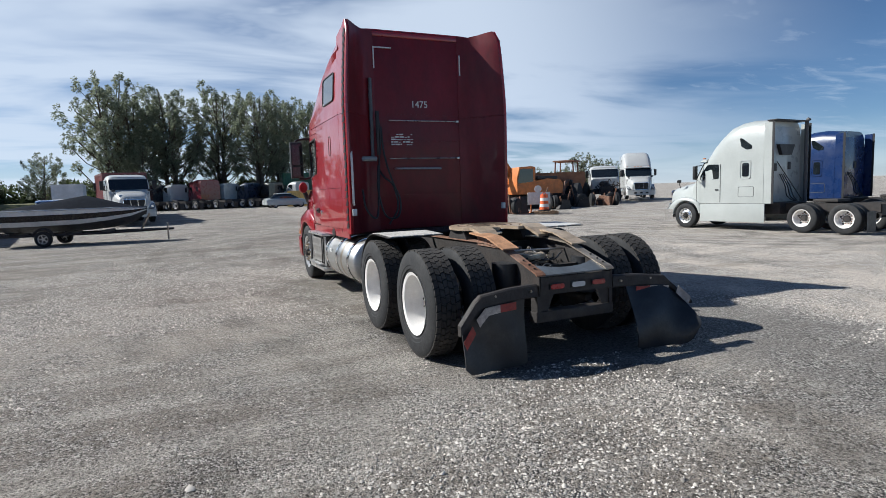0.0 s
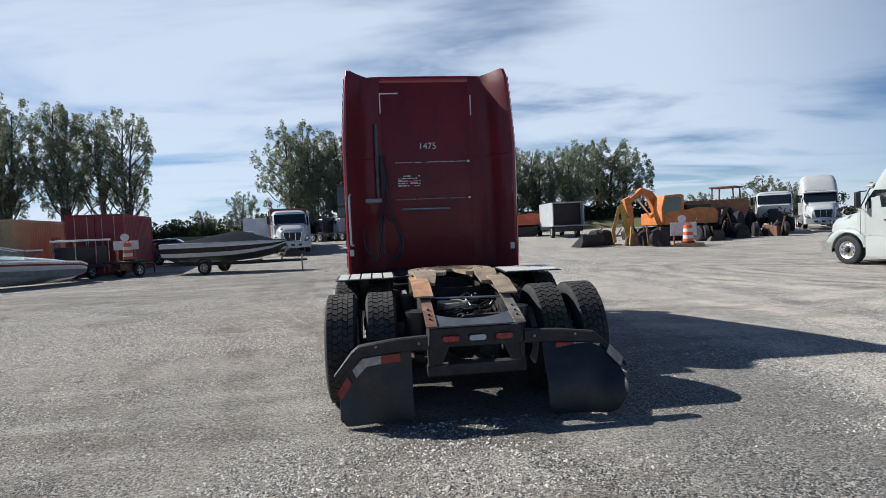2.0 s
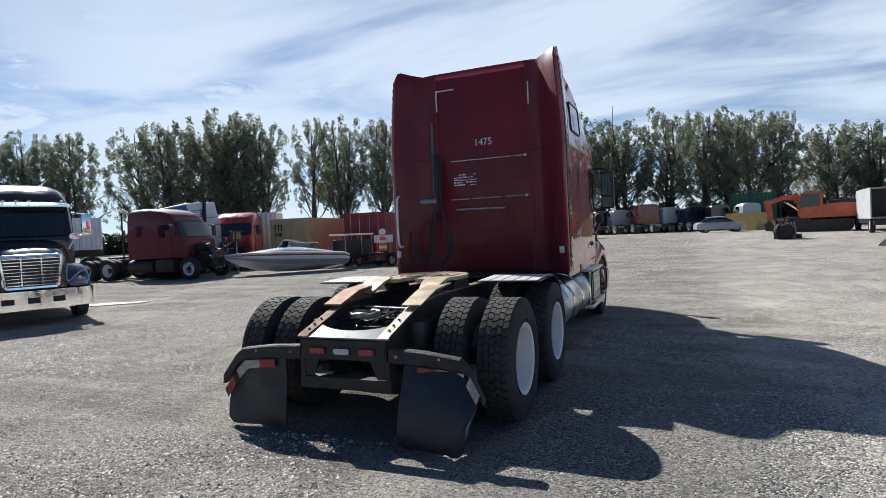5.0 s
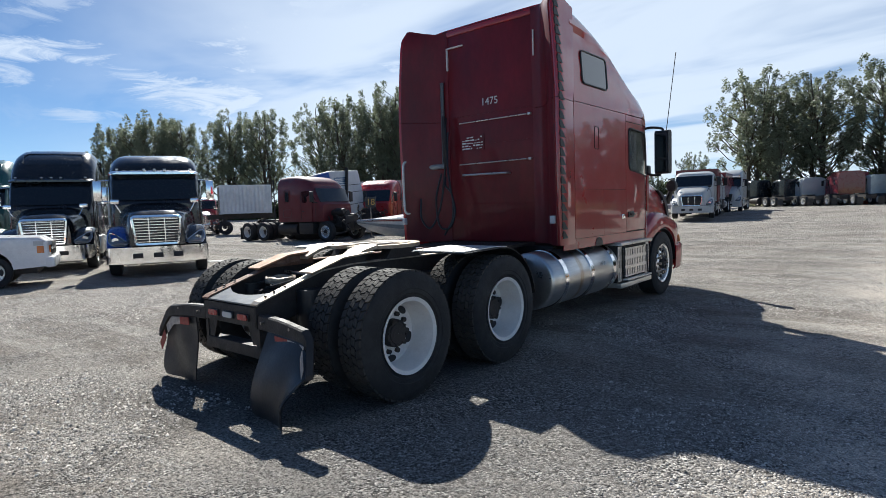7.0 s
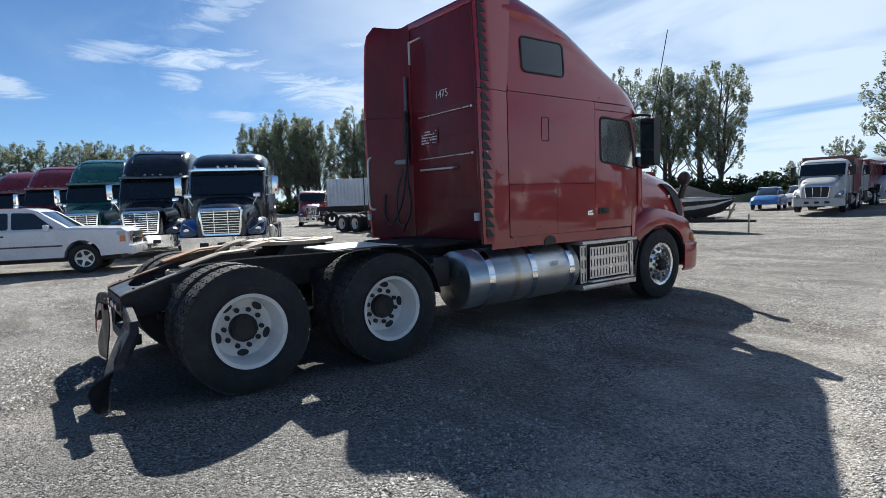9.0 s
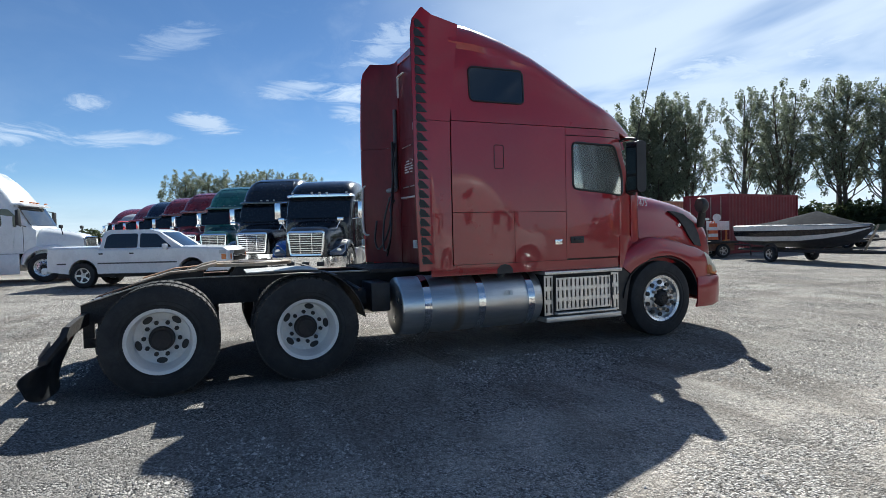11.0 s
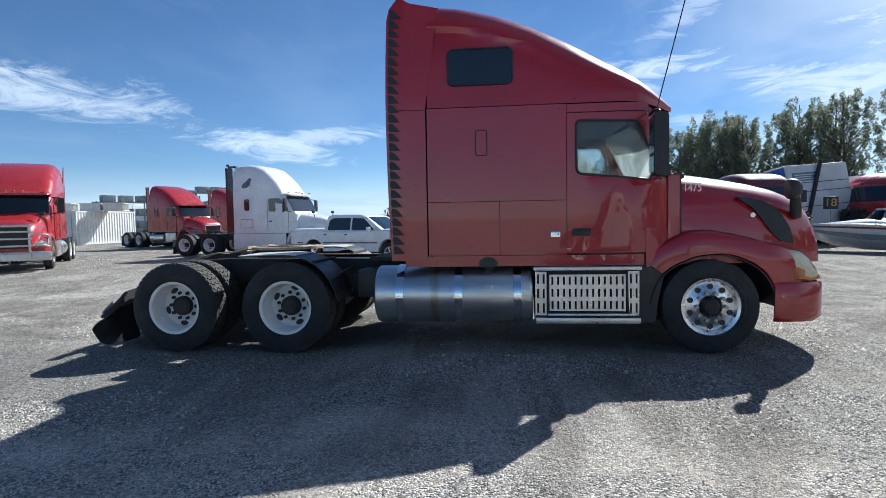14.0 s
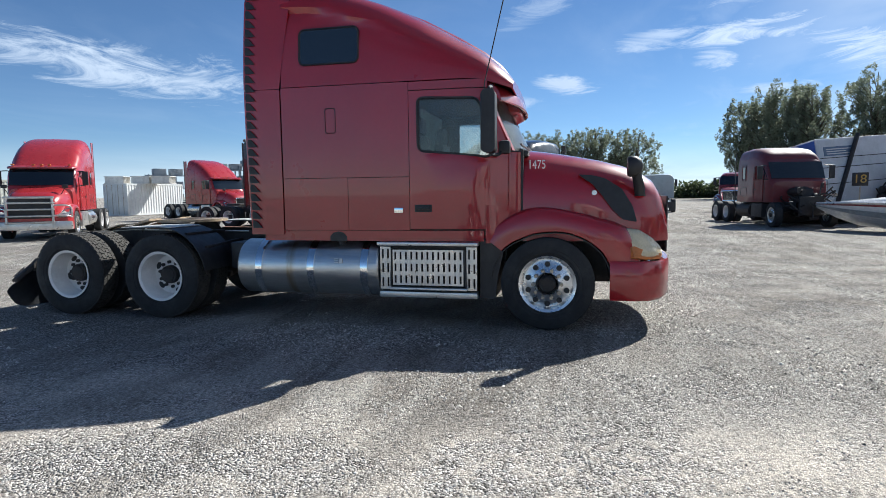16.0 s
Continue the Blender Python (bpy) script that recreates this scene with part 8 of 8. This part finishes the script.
# orange dump body behind the near excavator
t = thing("dump_body", "orange articulated dump body, dusty", "dump body", face(22.0, 31.5, -95))
bm = BM()
prism_x(bm, [(-2.6, 1.1), (2.4, 1.1), (2.9, 2.4), (-2.9, 2.5), (-3.0, 1.8)], -1.35, 1.35)
part("body", bm, mat("brown_weathered_orange_paint", (0.30, 0.125, 0.055), 0.65, vary=0.3, scale=2, dirt=0.7, dirt_color=(0.16, 0.09, 0.06)), t)
for y in (-1.5, 0.2, 2.0):
    for s in (-1, 1):
        bm = BM()
        lathe_x(bm, [(-0.25, 0.3), (-0.28, 0.6), (-0.2, 0.74), (0.2, 0.74), (0.28, 0.6), (0.25, 0.3)], 24, True)
        part("wheel", bm, M["rubber"], t, at=pose(s * 1.15, y, 0.74))
# wheel loader, stripped
t = thing("wheel_loader", "stripped rusty wheel loader with a roll cage", "loader", face(24.0, 31.4, -130))
bm = BM()
box(bm, -0.7, 0.7, -2.4, 1.2, 0.8, 1.9, 0.08)
part("body", bm, M["chassis"], t)
bm = BM()
for x in (-0.75, 0.75):
    for y in (-0.9, 0.7):
        tube(bm, [(x, y, 1.8), (x * 0.9, y, 3.3)], 0.06, 6)
box(bm, -0.85, 0.85, -1.1, 0.9, 3.28, 3.40, 0.03)
part("roll_cage", bm, M["rust"], t)
for s in (-1, 1):
    for y in (-1.5, 1.3):
        bm = BM()
        lathe_x(bm, [(-0.28, 0.3), (-0.3, 0.65), (-0.22, 0.82), (0.22, 0.82), (0.3, 0.65), (0.28, 0.3)], 28, True)
        part("wheel", bm, M["rubber"], t, at=pose(s * 1.1, y, 0.82))
    bm = BM()
    tube(bm, [(s * 0.45, 0.9, 1.9), (s * 0.45, 2.2, 1.7), (s * 0.45, 3.0, 0.7)], 0.12, 6)
    part("lift_arm", bm, M["rust"], t)
# yellow backhoe boom lying about, and a spare bucket
t = thing("backhoe_arm", "yellow folded backhoe arm standing on the ground", "backhoe", face(13.6, 25.4, -70) @ Matrix.Diagonal((0.9, 0.62, 0.84, 1)))
bm = BM()
prism_x(bm, [(-0.9, 0.3), (-0.5, 2.0), (0.0, 2.9), (0.35, 2.8), (0.1, 1.9), (-0.3, 0.3)], -0.15, 0.15)
part("boom", bm, M["yellow"], t)
bm = BM()
prism_x(bm, [(0.1, 2.9), (0.45, 2.75), (1.1, 1.0), (0.9, 0.2), (0.65, 0.25), (0.75, 1.0)], -0.13, 0.13)
part("stick", bm, M["yellow"], t)
bm = BM()
tube(bm, [(0, -0.4, 1.0), (0, 0.6, 2.0)], 0.07, 8)
part("ram", bm, M["steel"], t)
bm = BM()
prism_x(bm, [(-1.7, 0.0), (-0.1, 0.0), (-0.2, 0.5), (-0.5, 0.75), (-0.9, 0.9), (-1.5, 0.6)], -0.55, 0.55)
part("base_frame", bm, M["rust"], t)
bm = BM()
prism_x(bm, [(-1.0, 0.8), (-0.45, 0.7), (-0.2, 1.5), (-0.45, 2.1), (-0.7, 1.6)], -0.28, 0.28)
part("swing_post", bm, M["yellow"], t)
for x in (-0.75, 0.75):
    bm = BM()
    tube(bm, [(x * 0.5, -0.9, 0.6), (x, -0.6, 1.25), (x * 1.3, -0.4, 0.05)], 0.09, 6)
    part("stabiliser_leg", bm, M["yellow"], t)
for k, (y, z) in enumerate(((-1.4, 0.7), (-1.2, 1.0), (-0.9, 1.15))):
    bm = BM()
    tube(bm, curve_pts([(-0.2 + 0.2 * k, y, z), (0.1 * k, y + 0.5, z + 0.5), (0.1, 0.1, 2.2 - 0.2 * k)], 6), 0.03, 6)
    part("hydraulic_hose", bm, M["black"], t)
t = thing("loader_bucket", "empty dark steel loader bucket on the ground", "bucket", face(11.6, 26.0, 160) @ Matrix.Diagonal((0.72, 0.7, 0.72, 1)))
bm = BM()
prism_x(bm, [(-0.7, 0.02), (0.6, 0.02), (0.85, 0.5), (0.8, 1.0), (0.72, 1.0), (0.75, 0.5), (0.5, 0.1), (-0.7, 0.08)], -1.1, 1.1)
prism_x(bm, [(-0.7, 0.02), (0.6, 0.02), (0.85, 0.5), (0.8, 1.0)], -1.14, -1.1)
prism_x(bm, [(-0.7, 0.02), (0.6, 0.02), (0.85, 0.5), (0.8, 1.0)], 1.1, 1.14)
part("shell", bm, M["chassis"], t)

# box truck with an open dark rear
t = thing("box_truck", "white box truck with its rear door open", "truck", face(14.4, 37.0, 6))
wht = cpaint("box_white", (0.44, 0.46, 0.47))
bm = BM()
box(bm, -1.25, -1.18, 0, 5.5, 1.0, 2.75)
box(bm, 1.18, 1.25, 0, 5.5, 1.0, 2.75)
box(bm, -1.25, 1.25, 0, 5.5, 2.75, 2.83)
box(bm, -1.25, 1.25, 0, 5.5, 0.92, 1.0)
box(bm, -1.18, 1.18, 5.43, 5.5, 1.0, 2.75)
part("box_body", bm, wht, t)
# added black block stands for the shade inside the open box
bm = BM()
box(bm, -1.17, 1.17, 0.9, 5.42, 1.01, 2.74)
part("cargo", bm, M["black"], t)
bm = BM()
box(bm, -1.1, 1.1, -0.1, 0.1, 0.5, 0.9, 0.03)
part("rear_bumper", bm, M["chassis"], t)
bm = BM()
shell(bm, [(5.6, 1.1, 0.6, 2.4), (6.6, 1.1, 0.6, 2.4), (7.2, 1.0, 0.6, 1.7), (7.9, 0.95, 0.6, 1.4)], 6)
part("cab", bm, P["white"], t)
for y in (1.4, 6.9):
    for s in (-1, 1):
        put_wheel(t, "inner", s * 1.0, y, 0.503, s < 0, tyre=SMALL_TYRE)
sedan("grey car far behind the yard", face(5.6, 53, 80), P["grey"])

# ---------------------------------------------------------------- far buildings
M["tarp_white"] = mat("white_fabric", (0.66, 0.68, 0.70), 0.7, vary=0.06, scale=0.6)
M["cladding"] = mat("grey_cladding", (0.24, 0.27, 0.30), 0.6, vary=0.1, scale=0.5)
t = thing("hoop_building", "white fabric hoop building with rounded bays", "building", pose(-97, -55, 0, 0, 0, 33))
for k in range(5):
    bm = BM()
    y0 = -12 + 5 * k
    rows = []
    for i in range(9):
        u = i / 8
        yy = y0 + 5 * u
        r = 1.0 + 0.05 * math.sin(math.pi * u)
        rows.append([(5.0 * r * math.cos(radians(a)), yy, 2.2 + 3.0 * r * math.sin(radians(a))) for a in range(0, 181, 15)])
    sheet(bm, rows, 0.1)
    part("fabric_bay", bm, M["tarp_white"], t)
bm = BM()
for s in (-1, 1):
    box(bm, s * 4.9, s * 5.1, -12, 13, 0, 2.3)
part("side_wall", bm, M["cladding"], t)
bm = BM()
for y in (-12, 13):
    prism = [(5.0 * math.cos(radians(a)), 2.2 + 3.0 * math.sin(radians(a))) for a in range(0, 181, 15)] + [(-5, 0), (5, 0)]
    loft(bm, [[(x, yy, z) for x, z in prism] for yy in (y - 0.1, y + 0.1)])
part("end_wall", bm, M["cladding"], t)
t = thing("shed", "long grey metal shed in the distance", "building", pose(-52, -26, 0, 0, 0, 35))
bm = BM()
prism_x(bm, [(-6, 0), (6, 0), (6, 3.4), (0, 4.2), (-6, 3.4)], -4, 4)
part("walls", bm, M["cladding"], t)

# racks, crates and scrap behind the white containers
def rack(label, m, w, h, levels):
    t = thing("storage_rack", label, "rack", m)
    for x in (-w, 0, w):
        for y in (-0.5, 0.5):
            b = BM()
            box(b, x - 0.05, x + 0.05, y - 0.05, y + 0.05, 0, h)
            part("upright", b, M["cladding"], t)
    for k in range(levels):
        b = BM()
        z = h * (k + 1) / levels
        box(b, -w, w, -0.55, 0.55, z - 0.12, z - 0.04)
        part("shelf", b, M["cladding"], t)
        for q in range(3):
            b = BM()
            box(b, -w + 0.2 + q * w * 0.62, -w + 0.1 + (q + 0.8) * w * 0.62, -0.4, 0.4, z - 0.02, z + 0.55, 0.03)
            part("crate", b, M["greyplate"] if (q + k) % 2 else M["cladding"], t)
    return t


for x, y, h in ((-44.0, -28.6, 4.2), (-47.5, -26.2, 4.6), (-41.0, -31.5, 3.6)):
    rack("dark steel storage rack loaded with grey crates", face(x, y, 35), 2.4, h, 3)
for x, y in ((-33.6, -31.2), (-34.2, -29.2), (-34.6, -27.6)):
    t = thing("wire_crate", "pale wire crate on a white container", "crate", pose(x, y, 2.6, 0, 0, 20))
    for k in range(7):
        b = BM()
        box(b, -0.75 + 0.25 * k - 0.015, -0.75 + 0.25 * k + 0.015, -0.7, 0.7, 0, 0.6)
        part("slat", b, M["dull_alu"], t)
    b = BM()
    box(b, -0.8, 0.8, -0.75, 0.75, 0, 0.06)
    part("base", b, M["dull_alu"], t)
    b = BM()
    box(b, -0.8, 0.8, -0.75, 0.75, 0.57, 0.62)
    part("lid", b, M["dull_alu"], t)

# pale flat patch with a ragged edge on the gravel
b = BM()
rs = random.Random(4)
ring_ = [(1.15 * math.cos(a) * rs.uniform(0.7, 1.1), 0.33 * math.sin(a) * rs.uniform(0.6, 1.15)) for a in (2 * math.pi * k / 26 for k in range(26))]
loft(b, [[(x, y, z) for x, y in ring_] for z in (0.0, 0.02)])
spill = new("lime_spill", finish("lime_spill", b, mat("chalk_white", (0.72, 0.72, 0.70), 0.9, vary=0.2, scale=5, dirt=0.5, dirt_color=(0.4, 0.39, 0.37)), 30))
spill.matrix_basis = pose(-12.3, 5.7, 0.0, 0, 0, 30)
tagged(spill, "thin flat white patch on the gravel", "spill", kind="stuff")


# scrap between the machines
def scrap(label, m, seed, size):
    rr_ = random.Random(seed)
    t = thing("scrap_machine", label, "scrap", m)
    for k in range(5):
        b = BM()
        x, y, z = rr_.uniform(-0.7, 0.7) * size, rr_.uniform(-0.6, 0.6) * size, rr_.uniform(0.0, 0.25) * size
        w = rr_.uniform(0.25, 0.5) * size
        prism_x(b, [(y - w, z * 0), (y + w, 0), (y + w * rr_.uniform(0.5, 1), z + w * rr_.uniform(0.7, 1.3)), (y - w * rr_.uniform(0.2, 0.9), z + w * rr_.uniform(0.8, 1.5))], x - w * 0.6, x + w * 0.6)
        part("block", b, M["rust"] if k == 0 else M["chassis"], t)
    for k in range(3):
        b = BM()
        lathe_x(b, [(-0.14, 0.2), (-0.16, 0.38), (-0.1, 0.48), (0.1, 0.48), (0.16, 0.38), (0.14, 0.2)], 20, True)
        part("tyre", b, M["rubber"], t, at=pose(rr_.uniform(-0.9, 0.9) * size, rr_.uniform(-0.8, 0.8) * size, 0.45, 0, 0, rr_.uniform(0, 180)))
    for k in range(4):
        b = BM()
        x, y = rr_.uniform(-0.8, 0.8) * size, rr_.uniform(-0.8, 0.8) * size
        tube(b, [(x, y, 0.1), (x + rr_.uniform(-.5, .5), y + rr_.uniform(-.5, .5), rr_.uniform(0.8, 1.5) * size)], 0.05, 6)
        part("bar", b, M["rust"], t)


for k, (x, y, q) in enumerate(((14.7, 24.2, 0.9), (12.9, 26.8, 0.7), (19.6, 26.4, 1.0), (22.3, 27.6, 1.1), (24.6, 27.6, 1.0), (8.6, 34.6, 1.0), (-22.6, 18.6, 1.0))):
    scrap("dark rusty scrap machinery with loose tyres on gravel", face(x, y, 40 * k), 30 + k, q)

# ---------------------------------------------------------------- trees
def leaf_mat(name, c1, c2):
    m = bpy.data.materials.new(name)
    m.use_nodes = True
    t, l = m.node_tree.nodes, m.node_tree.links
    p = t["Principled BSDF"]
    g = t.new("ShaderNodeNewGeometry")
    mx = t.new("ShaderNodeMix")
    mx.data_type = "RGBA"
    mx.inputs["A"].default_value, mx.inputs["B"].default_value = (*c1, 1), (*c2, 1)
    l.new(g.outputs["Random Per Island"], mx.inputs["Factor"])
    l.new(mx.outputs["Result"], p.inputs["Base Color"])
    p.inputs["Roughness"].default_value = 0.5
    tr = t.new("ShaderNodeBsdfTranslucent")
    l.new(mx.outputs["Result"], tr.inputs[0])
    ms = t.new("ShaderNodeMixShader")
    ms.inputs[0].default_value = 0.5
    l.new(p.outputs[0], ms.inputs[1])
    l.new(tr.outputs[0], ms.inputs[2])
    l.new(ms.outputs[0], t["Material Output"].inputs[0])
    return m


M["leaf"] = leaf_mat("poplar_leaves", (0.15, 0.18, 0.118), (0.34, 0.365, 0.25))
M["leaf_dark"] = leaf_mat("bush_leaves", (0.035, 0.05, 0.02), (0.09, 0.11, 0.045))
M["bark"] = mat("grey_bark", (0.11, 0.09, 0.07), 0.9, vary=0.3, scale=2, stretch=(1, 1, 0.2), bump=0.4)
M["grass"] = mat("dry_grass", (0.12, 0.12, 0.045), 0.9, vary=0.4, scale=0.4, fine=6, dirt=0.6, dirt_color=(0.20, 0.16, 0.09))


def leaves_mesh(name, blobs, per, size, rng, material):
    """Small bent leaf cards scattered over clumps (centre, radii)."""
    V, F = [], []
    for (cx, cy, cz), (rx, ry, rz), dens in blobs:
        n = int(per * dens)
        d = rng.normal(size=(n, 3))
        d /= np.linalg.norm(d, axis=1)[:, None]
        r = rng.uniform(0.25, 1.0, n) ** 0.5
        c = np.array((cx, cy, cz)) + d * r[:, None] * np.array((rx, ry, rz))
        u = rng.normal(size=(n, 3))
        u /= np.linalg.norm(u, axis=1)[:, None]
        w = np.cross(u, rng.normal(size=(n, 3)))
        w /= np.linalg.norm(w, axis=1)[:, None]
        s = size * rng.uniform(0.5, 1.3, n)[:, None]
        base = len(V)
        V.extend(np.stack((c - u * s, c - w * s * 0.75 + u * s * 0.3, c + u * s * 0.9 + w * s * 0.7), 1).reshape(-1, 3).tolist())
        F.extend([(base + 3 * k, base + 3 * k + 1, base + 3 * k + 2) for k in range(n)])
    me = bpy.data.meshes.new(name)
    me.from_pydata(V, [], F)
    me.materials.append(material)
    return me


def tall_tree(seed, h=19.0, spread=4.2, dens=0.9, stems=2, base=0.25):
    """A tree of several stems whose limbs carry lobes of foliage, each lobe made of many small clumps."""
    rng = np.random.default_rng(seed)
    b = BM()
    blobs = []
    for q in range(stems):
        lean = rng.uniform(-0.10, 0.10, 2) * (1 if stems > 1 else 0.4)
        off = rng.uniform(-0.9, 0.9, 2) if stems > 1 else (0, 0)
        hh = h * rng.uniform(0.88, 1.0)
        pts = [(off[0] + lean[0] * z, off[1] + lean[1] * z + 0.25 * math.sin(z * 0.4 + seed + q), z) for z in np.linspace(-0.3, hh * 0.95, 10)]
        rings = [[(p[0] + r * math.cos(a), p[1] + r * math.sin(a), p[2]) for a in (2 * math.pi * k / 7 for k in range(7))] for p, r in zip(pts, np.linspace(0.32, 0.04, 10))]
        loft(b, rings)
        n = int(58 * dens / stems ** 0.5)
        for k in range(n):
            u = (k + rng.uniform(0, 1)) / n
            z = hh * (base + (0.93 - base) * u)
            p = pts[min(9, int(z / hh * 9))]
            wid = spread * (0.40 + 0.60 * math.sin(math.pi * (0.18 + 0.74 * u)) ** 0.7) * rng.uniform(0.12, 1.0) ** 0.6
            a = 2.4 * k + rng.uniform(-0.6, 0.6)
            up = rng.uniform(0.8, 2.4) * (1 - 0.65 * u)
            e = (p[0] + wid * math.cos(a), p[1] + wid * math.sin(a), z + up)
            tube(b, [(p[0], p[1], z - 1.8), (p[0] * 0.45 + e[0] * 0.55, p[1] * 0.45 + e[1] * 0.55, z - 0.4), e], 0.03 + 0.045 * (1 - u), 4)
            plume = rng.uniform(0.9, 1.6) * (1.1 - 0.35 * u)
            for c in range(int(9 * plume)):
                v = rng.uniform(-1, 1)
                r_ = plume * 0.52 * (1 - 0.55 * max(0.0, v)) * rng.uniform(0.1, 1.0) ** 0.6
                d = rng.uniform(0, 2 * math.pi)
                cl = rng.uniform(0.20, 0.40)
                blobs.append(((e[0] + r_ * math.cos(d), e[1] + r_ * math.sin(d), e[2] + v * plume * 1.15), (cl * 0.8, cl * 0.8, cl * 1.5), cl))
    return finish("trunk", b, M["bark"], 60), leaves_mesh("crown", blobs, 88, 0.125, rng, M["leaf"])


TREES = [tall_tree(1), tall_tree(2, stems=3, spread=4.0), tall_tree(3, spread=3.6, dens=0.72, base=0.24), tall_tree(4, stems=1, spread=4.0), tall_tree(5, spread=4.8), tall_tree(6, stems=2, spread=3.4, dens=0.6, base=0.26)]


def plant(x, y, k, scale, turn, label="tall poplar tree with an airy crown", wide=1.0, group="tall trees round the yard"):
    m = pose(x, y, ground_z(x, y) - 0.1, 0, 0, turn) @ Matrix.Diagonal((scale * wide * 1.15, scale * wide * 1.15, scale, 1))
    t = thing("tree", label, "tree", None, group)
    t.matrix_basis = m
    part("trunk", TREES[k][0], None, t)
    part("crown", TREES[k][1], None, t)


rt = random.Random(11)


def grove(a, b, n, h, kinds, wide=1.0, jitter=2.5):
    for i in range(n):
        u = (i + 0.5) / n
        x, y = a[0] + (b[0] - a[0]) * u + rt.uniform(-jitter, jitter) * 0.5, a[1] + (b[1] - a[1]) * u + rt.uniform(-jitter, jitter)
        plant(x, y, kinds[i % len(kinds)], h / 17.6 * rt.uniform(0.9, 1.06), rt.uniform(0, 360), wide=wide)


grove((-13.5, 73), (2.0, 73), 5, 14.6, (0, 1, 4), 1.1)
grove((4.5, 73), (14.0, 74), 4, 14.0, (1, 0, 4), 1.0)
grove((17, 78), (30, 80), 5, 11.5, (4, 0, 1), 1.2)
grove((33, 84), (43, 85), 3, 13.4, (4, 0), 1.3)
grove((-34, 80), (-53, 70), 7, 19.5, (2, 5, 3, 5, 2), 0.9)
grove((-58, 68), (-76, 56), 7, 20.0, (0, 1, 4, 1), 0.95)
grove((-86, 54), (-112, 36), 9, 19.0, (1, 0, 4, 0), 1.0)
grove((-130, 22), (-142, -8), 7, 15.5, (4, 0), 1.3)
plant(-18.4, 72, 4, 0.38, 20, "small round tree above the hedge", 1.2)
plant(-24, 76, 0, 0.27, 60, "small tree above the hedge", 1.1)
plant(52, 66, 4, 0.34, 10, "low dark tree behind parked trucks", 1.6)
plant(60, 70, 4, 0.30, 50, "low dark tree behind parked trucks", 1.8)
plant(47, 72, 0, 0.25, 80, "low dark tree behind parked trucks", 1.6)
plant(-8, 69, 3, 0.42, 30, "dark narrow tree below taller ones", 0.9)


# hedges and scrub along the edge of the yard
def scrub(name, label, pts, h, depth, per_m, seed, size=0.2):
    rng = np.random.default_rng(seed)
    blobs = []
    for (x0, y0), (x1, y1) in zip(pts, pts[1:]):
        L = math.hypot(x1 - x0, y1 - y0)
        for k in range(int(L * per_m)):
            u = rng.uniform()
            hh = h * rng.uniform(0.45, 1.15)
            x, y = x0 + (x1 - x0) * u + rng.normal() * depth * 0.4, y0 + (y1 - y0) * u + rng.normal() * depth * 0.4
            z = ground_z(x, y)
            for q in range(3):
                blobs.append(((x + rng.normal() * 0.5, y + rng.normal() * 0.5, z + hh * (0.2 + 0.3 * q)), (1.0, 1.0, hh * 0.28), 0.8))
    ob = new(name, leaves_mesh(name, blobs, 60, size * 1.2, rng, M["leaf_dark"]))
    tagged(ob, label, "hedge", kind="stuff")


scrub("hedge", "dark uneven hedge and scrub beyond the yard", [(-60, 74), (-34, 77), (-12, 77), (20, 77), (48, 82), (75, 80)], 3.4, 3.0, 5.0, 3, 0.22)
scrub("scrub", "dark undergrowth below the tall trees", [(-56, 72), (-80, 58), (-116, 36), (-140, 10), (-150, -30)], 3.2, 4.0, 4.0, 4, 0.26)
# grassy bank north of the yard
bm = BM()
rows = []
for i in range(41):
    x = -60 + 3.0 * i
    rows.append([(x, 70 + d, ground_z(x, 70) - 0.3 + hgt * (0.8 + 0.25 * math.sin(x * 0.21) + 0.12 * math.sin(x * 0.9))) for d, hgt in ((-3.5, 0), (-2.0, 0.7), (0, 1.35), (3, 1.6), (8, 1.5))])
sheet(bm, rows, 0.3)
tagged(new("grass_bank", finish("grass_bank", bm, M["grass"], 60)), "low bank of dry grass at the edge of the yard", "bank", kind="structure")
